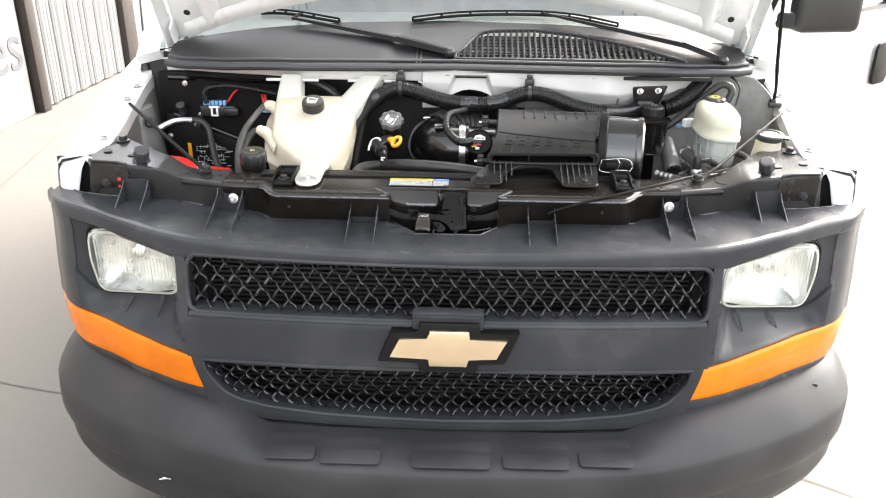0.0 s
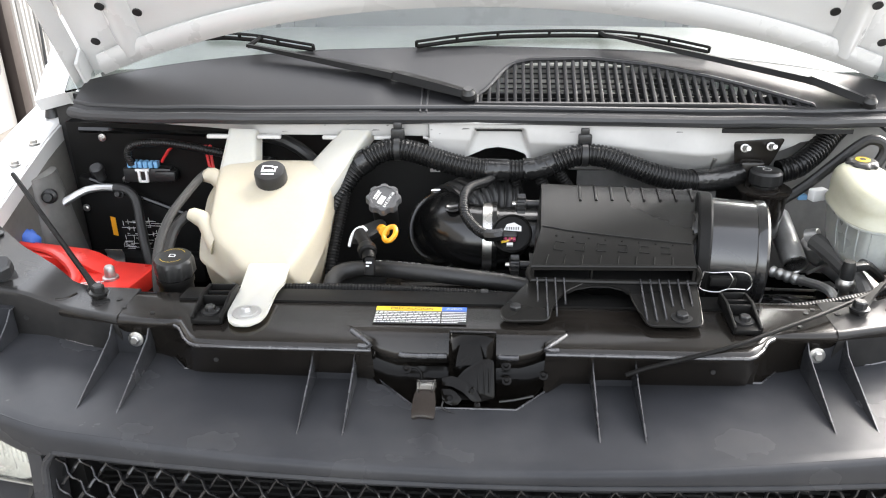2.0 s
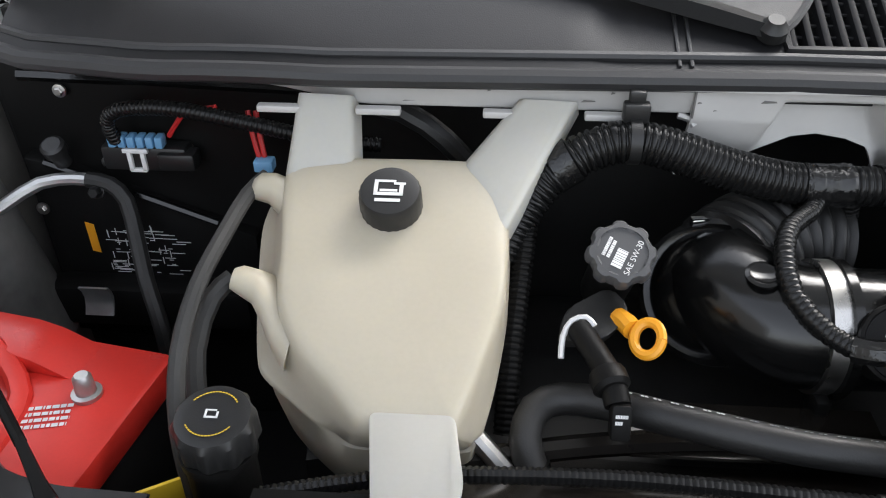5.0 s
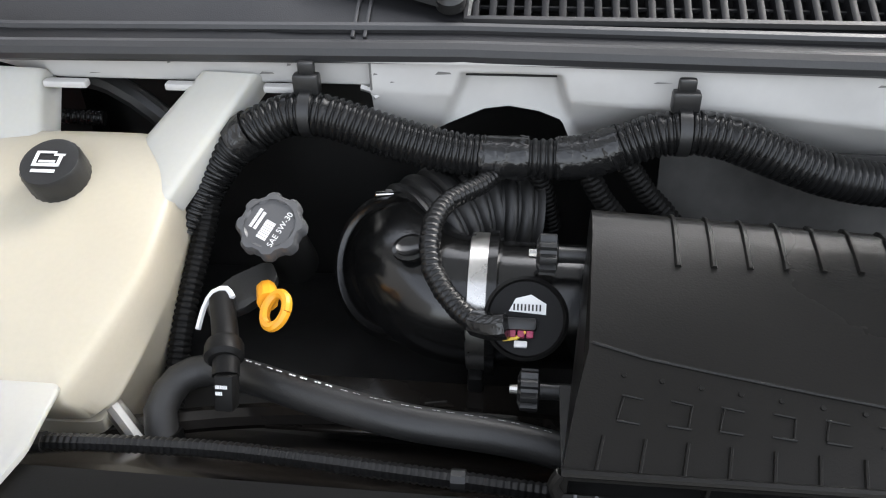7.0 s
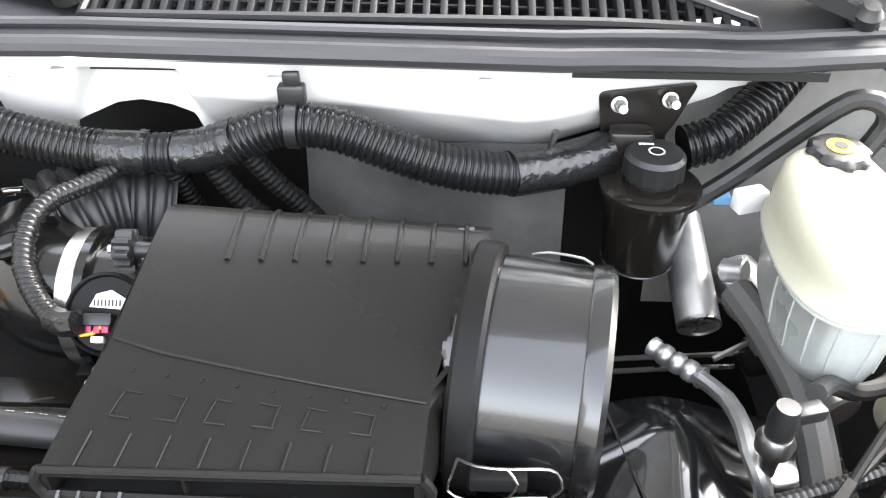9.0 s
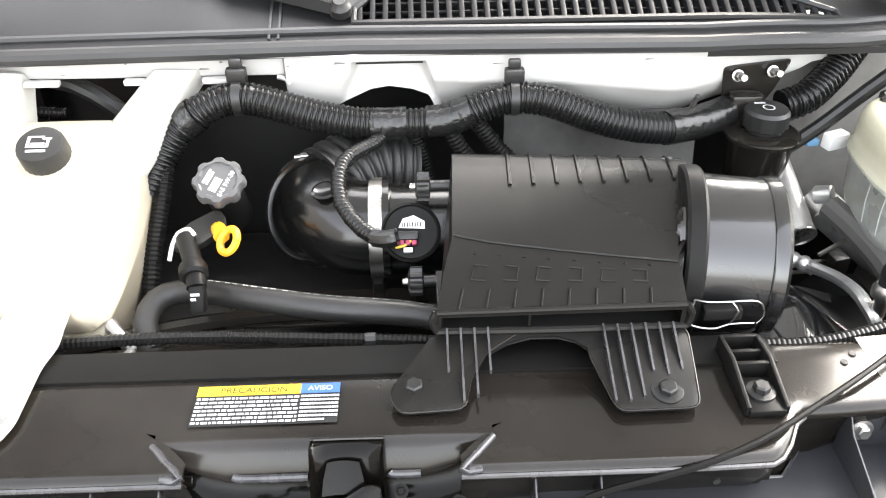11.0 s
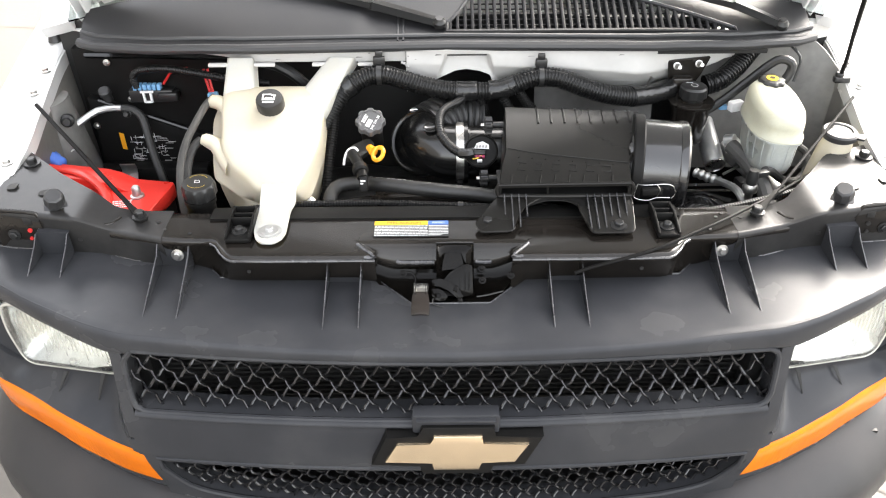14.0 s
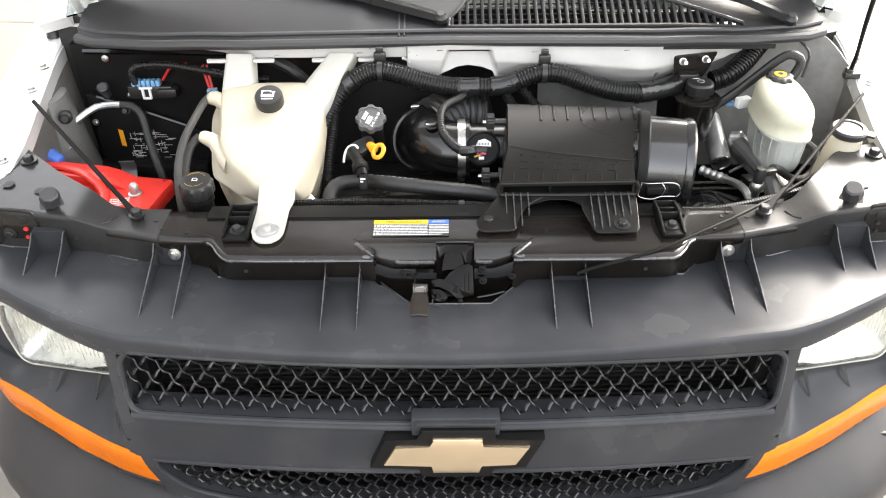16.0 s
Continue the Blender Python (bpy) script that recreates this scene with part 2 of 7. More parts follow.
def tube(bm, pts, r, seg=10, step=0.02, ribs=0.0, depth=0.12, flat=1.0, smooth=True):
    """A hose along pts; ribs: the pitch of its corrugation."""
    line = curve(pts, step) if smooth else [Vector(p) for p in pts]
    if ribs:
        length = sum((b - a).length for a, b in zip(line, line[1:]))
        n = int(length / ribs) * 6
        cum = [0.0]
        for a, b in zip(line, line[1:]):
            cum.append(cum[-1] + (b - a).length)
        dense, j = [], 0
        for k in range(n + 1):
            s = length * k / n
            while j < len(cum) - 2 and cum[j + 1] < s:
                j += 1
            u = (s - cum[j]) / max(1e-9, cum[j + 1] - cum[j])
            dense.append(line[j].lerp(line[j + 1], min(1, u)))
        line = dense
    rings, a = [], None
    for i, p in enumerate(line):
        d = (line[min(i + 1, len(line) - 1)] - line[max(i - 1, 0)]).normalized()
        if a is None:
            a = frame_of(d)[0]
        a = (a - d * a.dot(d)).normalized()
        b = d.cross(a)
        k = r * (1 - depth * (0, 0, 0.25, 1, 1, 0.25)[i % 6]) if ribs else r
        rings.append([p + (a * math.cos(2 * math.pi * q / seg) + b * math.sin(2 * math.pi * q / seg) * flat) * k for q in range(seg)])
    return loft(bm, rings)


def box(bm, c, size, rot=(0, 0, 0), e=0.004, seg=2):
    m = Matrix.Translation(c) @ Euler([radians(q) for q in rot]).to_matrix().to_4x4() @ Matrix.Diagonal((*size, 1))
    made = bmesh.ops.create_cube(bm, size=1, matrix=m)
    if e:
        edges = list({q for v in made["verts"] for q in v.link_edges})
        bmesh.ops.bevel(bm, geom=edges, offset=min(e, min(size) * 0.3), segments=seg, affect="EDGES", profile=0.5)
    return bm


def prism(bm, pts, vec, e=0.0, seg=2):
    """A plate: the outline pts pushed along vec."""
    vec = Vector(vec)
    a = [bm.verts.new(p) for p in pts]
    b = [bm.verts.new(Vector(p) + vec) for p in pts]
    n = len(a)
    made = [bm.faces.new(a[::-1]), bm.faces.new(b)]
    for i in range(n):
        made.append(bm.faces.new((a[i], a[(i + 1) % n], b[(i + 1) % n], b[i])))
    if e:
        edges = list(set(made[0].edges) | set(made[1].edges))
        bmesh.ops.bevel(bm, geom=edges, offset=e, segments=seg, affect="EDGES", profile=0.5)
    return bm


def rounded(pts, r, n=5):
    """A flat outline with its corners rounded."""
    P = [Vector(p) for p in pts]
    out = []
    for i, p in enumerate(P):
        a, b = P[i - 1] - p, P[(i + 1) % len(P)] - p
        k = min(r, a.length * 0.45, b.length * 0.45)
        s, e = p + a.normalized() * k, p + b.normalized() * k
        for j in range(n + 1):
            t = j / n
            out.append(s * (1 - t) ** 2 + p * 2 * t * (1 - t) + e * t * t)
    return out


def sheet(bm, f, us, vs, off):
    """A curved panel f(u, v) with a thickness: off is the vector or a function to its back."""
    g = off if callable(off) else (lambda u, v: Vector(off))
    front = [[Vector(f(u, v)) for v in vs] for u in us]
    back = [[front[i][j] + Vector(g(u, v)) for j, v in enumerate(vs)] for i, u in enumerate(us)]
    A = [[bm.verts.new(p) for p in row] for row in front]
    B = [[bm.verts.new(p) for p in row] for row in back]
    nu, nv = len(us), len(vs)
    for i in range(nu - 1):
        for j in range(nv - 1):
            bm.faces.new((A[i][j], A[i + 1][j], A[i + 1][j + 1], A[i][j + 1]))
            bm.faces.new((B[i][j], B[i][j + 1], B[i + 1][j + 1], B[i + 1][j]))
    for i in range(nu - 1):
        bm.faces.new((A[i][0], B[i][0], B[i + 1][0], A[i + 1][0]))
        bm.faces.new((A[i][-1], A[i + 1][-1], B[i + 1][-1], B[i][-1]))
    for j in range(nv - 1):
        bm.faces.new((A[0][j], A[0][j + 1], B[0][j + 1], B[0][j]))
        bm.faces.new((A[-1][j], B[-1][j], B[-1][j + 1], A[-1][j + 1]))
    return bm


def lin(a, b, n):
    return [a + (b - a) * i / (n - 1) for i in range(n)]


def soft(n, r=0.12):
    """Steps from 0 to 1, close together at both ends."""
    ends = [0, r * 0.25, r * 0.6, r]
    return ends + lin(r, 1 - r, n)[1:-1] + [1 - q for q in ends[::-1]]


def interp(x, table):
    x = max(table[0][0], min(table[-1][0], x))
    for (x0, y0), (x1, y1) in zip(table, table[1:]):
        if x <= x1:
            return y0 + (y1 - y0) * (x - x0) / (x1 - x0)


def ease(x, table):
    """interp, smoothed over 4 cm."""
    return sum(interp(x + d, table) for d in (-0.02, -0.01, 0, 0.01, 0.02)) / 5


def hexbolt(bm, p, axis, r=0.011, washer=0.018, h=0.01):
    lathe(bm, p, axis, [(0, washer), (0.003, washer), (0.0035, washer * 0.8)], 20)
    lathe(bm, p, axis, [(0.003, r), (0.003 + h * 0.8, r), (0.003 + h, r * 0.8)], 6)
    return bm


def bars(bm, p, right, upv, rows, w, h, seed=0, fill=0.9, gap=0.45, lift=0.0006):
    """Unreadable writing: lines of short plain strokes on a surface."""
    rnd = random.Random(seed)
    right, upv, p = Vector(right).normalized(), Vector(upv).normalized(), Vector(p)
    n = right.cross(upv) * lift
    pitch = h / rows
    for k in range(rows):
        x, end = 0.0, w * (fill if k < rows - 1 else fill * rnd.uniform(0.5, 1))
        while x < end:
            q = min(rnd.uniform(0.02, 0.09) * w, end - x)
            y0 = h - (k + 1) * pitch
            a = p + right * x + upv * y0 + n
            bm.faces.new([bm.verts.new(v) for v in (a, a + right * q, a + right * q + upv * pitch * (1 - gap), a + upv * pitch * (1 - gap))])
            x += q + 0.015 * w
    return bm


def letters(name, text, size, m, material, parent=None, label="", depth=0.0):
    """Text as a mesh, set at the pose m (plan units)."""
    cu = bpy.data.curves.new(name, "FONT")
    cu.body, cu.size, cu.extrude = text, size, depth
    tmp = new("tmp", cu)
    bpy.context.view_layer.update()
    me = bpy.data.meshes.new_from_object(tmp.evaluated_get(bpy.context.evaluated_depsgraph_get()))
    bpy.data.objects.remove(tmp)
    bpy.data.curves.remove(cu)
    me.transform(Matrix.Scale(S, 4) @ m)
    me.materials.clear()
    me.materials.append(M[material])
    ob = new(name, me)
    ob.parent = parent
    if label:
        tagged(ob, label)
    return ob


SIDES = ((-1, "left"), (1, "right"))

# ---- the ground and the building beside the van ----
bm = BM()
sheet(bm, lambda u, v: (u, v, 0), lin(-400, 400, 9), lin(-400, 400, 9), (0, 0, -0.3))
ground = tagged(part("ground", bm, "concrete"), "pale beige concrete yard with narrow joints", "ground", kind="structure")
bm = BM()
for a, b in (((-7, 6.55), (9, 5.05)), ((-6.9, 3.75), (1.0, 1.9)), ((0.2, 2.75), (9, -2.8)), ((-1.2, -6), (-3.4, 6.4)), ((3.6, -7), (2.7, 9))):
    d = Vector((b[0] - a[0], b[1] - a[1], 0)).normalized()
    n = Vector((-d.y, d.x, 0)) * 0.004
    steps = 40
    rnd = random.Random(int(a[0] * 10))
    pts = [Vector((*a, 0.0045)).lerp(Vector((*b, 0.0045)), i / steps) + n * rnd.uniform(-1.5, 1.5) for i in range(steps + 1)]
    for p, q in zip(pts, pts[1:]):
        bm.faces.new([bm.verts.new(v) for v in (p - n, q - n, q + n, p + n)])
part("joint", bm, "joint", ground, "dark sealed joints in the concrete")

wall = thing("wall_west", "white plastered wall with a big painted sign and a dark steel doorway", "wall", kind="structure")
bm = BM()
box(bm, (-4.05, 1.0, 1.9), (0.3, 11.8, 3.8), e=0.01)
part("wall_panel", bm, "wall", wall)
bm = BM()
box(bm, (-4.0, 7.0, 1.9), (0.34, 0.13, 3.8), e=0.01)
box(bm, (-4.0, 9.1, 1.9), (0.34, 0.3, 3.8), e=0.01)
part("door_post", bm, "brown", wall, "dark brown steel door posts")
bm = BM()
for i in range(22):
    y = 7.2 + i * 0.082
    lathe(bm, (-3.93 + 0.012 * math.sin(i * 1.7), y, 0.02), (0, 0, 1), [(0, 0.045), (3.6, 0.045)], 10)
part("shutter", bm, "wall", wall, "pale ribbed shutter in the doorway")
bm = BM()
box(bm, (-4.05, 15.0, 1.9), (0.3, 11.4, 3.8), e=0.01)
part("wall_panel", bm, "wall", wall)
letters("sign_lettering", "es", 0.62, Matrix.Translation((-3.895, 6.33, 0.43)) @ Euler((radians(90), 0, radians(90))).to_matrix().to_4x4(), "letter", wall,
        "large grey painted letters", depth=0.002)

# ---- the van ----
van = thing("van", "white cargo van with its hood raised and front door open", "van")


PLAN = [(0, 1.505), (0.15, 1.508), (0.3, 1.516), (0.45, 1.529), (0.62, 1.549), (0.70, 1.577), (0.82, 1.638), (0.90, 1.690), (1.0, 1.750), (1.04, 1.782), (1.08, 1.835), (1.10, 1.88)]
RAKE = [(0.55, 0.03), (0.60, 0.018), (0.67, 0.006), (0.76, -0.012), (0.88, -0.008), (0.95, 0.004), (1.03, 0.016), (1.06, 0.010), (1.12, 0.018)]


def yf(x, z):
    """Depth of the front face at x and z."""
    return ease(min(abs(x), 1.10), PLAN) + ease(z, RAKE)


def yl(x):
    """Plane of the headlamp lens, set back from the face."""
    return 1.672 + 0.30 * (abs(x) - 0.70)


def slab(bm, xs, zlo, zhi, depth=0.03, nz=5, shift=None, r=0.010):
    """A strip of the front face between two heights, with rounded edges."""
    f = shift or (lambda x, z, k: 0.0)

    def at(x, k):
        lo, hi = (zlo(x) if callable(zlo) else zlo), (zhi(x) if callable(zhi) else zhi)
        z = lo + (hi - lo) * k
        d = min(z - lo, hi - z)
        edge = r - math.sqrt(max(0, r * r - (r - d) ** 2)) if d < r else 0
        return (x, yf(x, z) + edge + f(x, z, k), z)
    return sheet(bm, at, xs, soft(nz, 0.18), lambda u, v: (0, depth, 0))


# outline tables of the front face, mirrored in x
TOP_EDGE = [(0, 1.072), (0.3, 1.076), (0.6, 1.085), (0.8, 1.094), (0.95, 1.096), (1.10, 1.086)]
UP_TOP = [(0, 1.046), (0.3, 1.044), (0.60, 1.037), (0.63, 1.035)]
UP_BOT = [(0, 0.914), (0.3, 0.911), (0.63, 0.905)]
LOW_TOP = [(0, 0.784), (0.60, 0.772)]
LOW_BOT = [(0, 0.622), (0.30, 0.626), (0.45, 0.637), (0.53, 0.655), (0.57, 0.68), (0.592, 0.72), (0.604, 0.772)]
LAMP_TOP = [(0.66, 1.028), (0.70, 1.036), (0.78, 1.046), (0.85, 1.055), (0.92, 1.052), (0.95, 1.03)]
LAMP_BOT = [(0.655, 0.898), (0.70, 0.888), (0.80, 0.868), (0.905, 0.848), (0.955, 0.858)]
TURN_TOP = [(0.62, 0.772), (0.70, 0.783), (0.80, 0.794), (0.90, 0.797), (1.0, 0.794), (1.10, 0.785)]
TURN_BOT = [(0.60, 0.670), (0.75, 0.676), (0.90, 0.676), (1.10, 0.671)]


def post(x, z, k):
    """The grille post swells a little between its two edges."""
    return interp(abs(x), [(0.60, 0.002), (0.630, 0.0), (0.668, 0.0)])


def T(table):
    return lambda x: ease(abs(x), table)


bm = BM()
RIM_LOW = UP_TOP[:-1] + [(0.63, 1.030), (0.66, 1.028)] + LAMP_TOP[1:5] + [(0.955, 1.052), (1.10, 1.048)]
slab(bm, lin(-1.10, 1.10, 111), lambda x: interp(abs(x), RIM_LOW), T(TOP_EDGE), nz=5, r=0.011, depth=0.014)
for s in (-1, 1):
    # post between grille and headlamp
    slab(bm, [s * q for q in lin(0.600, 0.652, 15)], lambda x: interp(abs(x), [(0.60, 0.60), (0.606, 0.61), (0.611, 0.670), (0.630, 0.778), (0.668, 0.785)]), 0.82, depth=0.06, nz=8, r=0.004, shift=post)
    slab(bm, [s * q for q in lin(0.624, 0.650, 9)], 0.817, 1.045, depth=0.06, nz=10, r=0.004, shift=post)
    # outer wrap beside the headlamp
    slab(bm, [s * q for q in lin(0.985, 1.10, 10)], T([(0.94, 0.804), (1.10, 0.794)]), 1.056, depth=0.05, nz=12, r=0.003, shift=lambda x, z, k: 0.005 * min(1, max(0, (z - 0.80) / 0.05)))
    # hollow below the headlamp, running back to the lens
    slab(bm, [s * q for q in lin(0.648, 0.990, 26)], T([(q[0], q[1] + 0.008) for q in TURN_TOP]), T(LAMP_BOT + [(0.965, 0.885), (0.990, 0.93)]), depth=0.03, nz=11, r=0.004,
         shift=lambda x, z, k: max(0, yl(x) - yf(x, z) + 0.004) * (1 - (1 - min(1, k * 1.1)) ** 2) * min(1, max(0, (abs(x) - 0.655) / 0.05)) * min(1, max(0, (0.990 - abs(x)) / 0.05)))
    sheet(bm, lambda z, k: (s * (0.646 + 0.030 * k), yf(0.646, z) + 0.004 + (yl(0.69) - yf(0.646, z)) * k, z), lin(0.80, 1.045, 6), lin(0, 1, 5), (s * 0.004, 0, 0))
    sheet(bm, lambda z, k: (s * (0.990 - 0.058 * k), yf(0.990, z) + 0.0045 + (yl(0.932) + 0.006 - yf(0.990, z)) * k + 0.005 * math.sin(math.pi * k), z), lin(0.82, 1.062, 7), lin(0, 1, 7), (0, 0.004, 0))
    # rim under the turn signal
    slab(bm, [s * q for q in lin(0.60, 1.10, 28)], T([(q[0], q[1] - 0.045) for q in TURN_BOT]), T([(q[0], q[1] - 0.003) for q in TURN_BOT]), depth=0.06, nz=3, shift=lambda x, z, k: 0.012)
# bar between the grilles, with its lip
slab(bm, lin(-0.64, 0.64, 49), T(LOW_TOP), T([(q[0], q[1] - 0.009) for q in UP_BOT]), nz=8, r=0.012, depth=0.05)
slab(bm, lin(-0.620, 0.620, 49), T([(q[0], q[1] - 0.011) for q in UP_BOT]), T(UP_BOT), nz=3, r=0.005, depth=0.06, shift=lambda x, z, k: -0.009 + 0.003 * k)
# below the lower grille
slab(bm, lin(-0.608, 0.608, 81), 0.585, T(LOW_BOT), nz=3, depth=0.05, r=0.010)
# rolled rims of the two openings
loop = [(x, ease(x, UP_TOP) + 0.002) for x in lin(-0.600, 0.600, 31)] + [(0.617, 1.028), (0.624, 1.012), (0.625, 0.97), (0.624, 0.930), (0.617, 0.912)] + [(x, ease(abs(x), UP_BOT) - 0.002) for x in lin(0.600, -0.600, 31)] + [(-0.617, 0.912), (-0.624, 0.930), (-0.625, 0.97), (-0.624, 1.012), (-0.617, 1.028)]
tube(bm, [(x, yf(x, z) + 0.004, z) for x, z in loop + loop[:1]], 0.0062, 8, smooth=False)
low = [(x, ease(abs(x), LOW_BOT) - 0.002) for x in lin(-0.598, 0.598, 61)]
loop = [(x, ease(abs(x), LOW_TOP) + 0.002) for x in lin(0.600, -0.600, 31)]
tube(bm, [(x, yf(x, z) + 0.004, z) for x, z in low + loop + low[:1]], 0.0062, 8, smooth=False)
fascia = part("front_fascia", bm, "fascia", van, "dark grey textured plastic grille surround", angle=40)
for s in (-1, 1):
    # dark wedges laid on the hollow stand in for the shade in the grooves
    for x0, z0, x1, z1 in ((0.735, 0.875, 0.748, 0.825), (0.83, 0.855, 0.848, 0.815)):
        bm = BM()
        y0, y1 = yl(x0) - 0.003, yl(x1) - 0.032
        a, b = Vector((s * x0, y0, z0)), Vector((s * x1, y1 - 0.001, z1))
        w = Vector((s * 0.0045, 0, 0))
        prism(bm, [a - w, a + w, b + w * 0.2, b - w * 0.2], (0, -0.0015, 0.001))
        part("moulded_groove", bm, "dark", fascia)

# shelf behind the rim, with its notch for the latch
REAR_Z = [(0, 1.064), (0.08, 1.064), (0.155, 1.069), (0.5, 1.070), (0.7, 1.084), (1.09, 1.090)]
REAR = [(0, 1.674), (0.078, 1.674), (0.155, 1.752), (0.470, 1.756), (0.512, 1.802), (0.655, 1.802), (0.69, 1.812), (0.735, 1.831), (0.92, 1.842), (1.0, 1.86), (1.09, 1.93)]
bm = BM()
xs = sorted({round(q, 4) for q in lin(-1.08, 1.08, 75) + [s * q[0] for q in REAR[1:-1] for s in (-1, 1)]})


def shelf(x, k):
    y0, y1 = yf(x, 1.07) + 0.009, interp(abs(x), REAR)
    z0, z1 = ease(abs(x), TOP_EDGE) - 0.0005, interp(abs(x), REAR_Z)
    return (x, y0 + (y1 - y0) * k, z0 + (z1 - z0) * k)


sheet(bm, shelf, xs, [0, 0.03, 0.08, 0.15, 0.3, 0.5, 0.7, 0.85, 0.95, 1], (0, 0, -0.008))
shelf_ob = part("upper_shelf", bm, "fascia", van, "smooth dark plastic shelf behind the grille")
# lighter bead drawn along the rear edge for its bright highlight
bm = BM()
pts = [Vector((x, interp(abs(x), REAR), interp(abs(x), REAR_Z) + 0.001)) for x in xs]
tube(bm, pts, 0.0018, 6, smooth=False)
part("shelf_bead", bm, "edge", shelf_ob)
for s in (-1, 1):
    pairs = ((0.176, 0.243), (0.523, 0.587), (0.788, 0.853)) if s < 0 else ((0.195, 0.261), (0.531, 0.591), (0.781, 0.844))
    for (xa, xb), (ya, yb, zt, lean) in zip(pairs, ((1.572, 1.738, 1.128, 0.002), (1.600, 1.790, 1.134, 0.010), (1.732, 1.822, 1.138, 0.003))):
        for x in (xa, xb):
            bm = BM()
            w = 0.0011
            prism(bm, [(s * x - w, ya, interp(x, TOP_EDGE) - 0.016), (s * (x + lean) - w, yb, 1.05), (s * (x + lean) - w, yb, zt), (s * (x + lean * 0.98) - w, yb - 0.004, zt), (s * (x + lean * 0.9) - w, yb - 0.022, zt - 0.016), (s * x - w, ya, interp(x, TOP_EDGE) - 0.008)], (2 * w, 0, 0))
            part("stiffening_fin", bm, "fascia", shelf_ob)
            # lighter bead along the fin's top edge, put in as its highlight
            bm = BM()
            tube(bm, [(s * x, ya - 0.002, interp(x, TOP_EDGE) - 0.009), (s * (x + lean * 0.9), yb - 0.022, zt - 0.016), (s * (x + lean * 0.98), yb - 0.004, zt), (s * (x + lean), yb + 0.018, zt + 0.001)], 0.0014, 6, smooth=False)
            part("fin_edge", bm, "edge", shelf_ob)
        bm = BM()
        sheet(bm, lambda u, v: (s * u, yb + 0.001, v), lin(xa + lean, xb + lean, 3), lin(1.05, zt, 3), (0, 0.003, 0))
        sheet(bm, lambda u, v: (s * u, v, zt - 0.001), lin(xa + lean, xb + lean, 3), lin(yb, yb + 0.02, 3), (0, 0, 0.003))
        part("fixing_tab", bm, "fascia", shelf_ob)
    bm = BM()
    hexbolt(bm, (s * 0.560, 1.788, 1.106), (0, -1, 0.15), 0.008, 0.013, 0.008)
    part("shelf_bolt", bm, "steel", shelf_ob, "bright plated bolt")


def lattice(bm, x0, x1, zlo, zhi, pitch, back, r, phase=0.0):
    """A moulded net of wavy crossing strands, clipped to the opening."""
    slope = 0.80
    for way in (1, -1):
        c = x0 - 0.6
        while c < x1 + 0.6:
            pts = []
            for i in range(81):
                z = 0.58 + (1.06 - 0.58) * i / 80
                f = 2 * math.pi * (z + phase) / (pitch / slope * 0.5)
                x = c + way * (z - 0.8) * slope + way * 0.0010 * math.sin(f)
                ok = x0 < x < x1 and zlo(x) - 0.004 < z < zhi(x) + 0.004
                if ok:
                    pts.append((x, yf(x, z) + back + way * 0.004 * math.cos(f), z))
                elif pts:
                    break
            if len(pts) > 3:
                tube(bm, pts, r, 6, smooth=False, flat=1.5)
            c += pitch


bm = BM()
lattice(bm, -0.634, 0.634, T(UP_BOT), T(UP_TOP), 0.0440, 0.026, 0.0021)
part("upper_grille_mesh", bm, "ribs", van, "black woven-look diamond mesh")
bm = BM()
lattice(bm, -0.602, 0.602, T(LOW_BOT), T(LOW_TOP), 0.0400, 0.026, 0.0020, 0.01)
part("lower_grille_mesh", bm, "ribs", van, "black woven-look diamond mesh")
condenser = new("condenser")
condenser.parent = van
tagged(condenser, "dark finned radiator core behind the grille")
bm = BM()
box(bm, (0, 1.70, 0.80), (1.3, 0.04, 0.5))
part("core", bm, "dark", condenser)
for i in range(34):
    bm = BM()
    box(bm, (0, 1.672, 0.60 + i * 0.0132), (1.24, 0.014, 0.005), e=0)
    part("fin", bm, "dark", condenser)
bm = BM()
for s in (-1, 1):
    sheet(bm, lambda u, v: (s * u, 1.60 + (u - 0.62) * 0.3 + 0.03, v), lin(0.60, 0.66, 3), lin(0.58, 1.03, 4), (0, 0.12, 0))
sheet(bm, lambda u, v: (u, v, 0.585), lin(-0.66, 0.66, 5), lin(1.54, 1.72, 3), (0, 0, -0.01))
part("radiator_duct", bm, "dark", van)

# emblem: a plain gold cross-shaped badge in a black frame
emblem = new("badge")
emblem.parent = van
tagged(emblem, "champagne-gold badge in a black frame")


def badge(w, h, sl, cw, ch, y, e):
    """Half widths and heights of the bar and of the centre block."""
    pts = [(-w - sl, -h), (-w + sl, h), (-cw - 0.004, h), (-cw + 0.002, ch), (cw + 0.004, ch), (cw + 0.004, h), (w + sl, h), (w - sl, -h), (cw + 0.002, -h), (cw, -ch), (-cw, -ch), (-cw, -h)]
    return [Vector((0.008 + x, y, 0.857 + z)) for x, z in pts]


bm = BM()
prism(bm, badge(0.150, 0.040, 0.016, 0.068, 0.066, 1.478, 0), (0, 0.03, 0), e=0.003)
part("badge_frame", bm, "satin", emblem)
bm = BM()
prism(bm, badge(0.126, 0.0255, 0.0125, 0.045, 0.047, 1.472, 0), (0, 0.012, 0), e=0.002)
part("badge_face", bm, "gold", emblem)
bm = BM()
prism(bm, rounded([(-0.076, 1.486, 0.90), (-0.076, 1.486, 0.946), (0.090, 1.486, 0.946), (0.090, 1.486, 0.90)], 0.006, 2), (0, 0.03, 0), e=0.003)
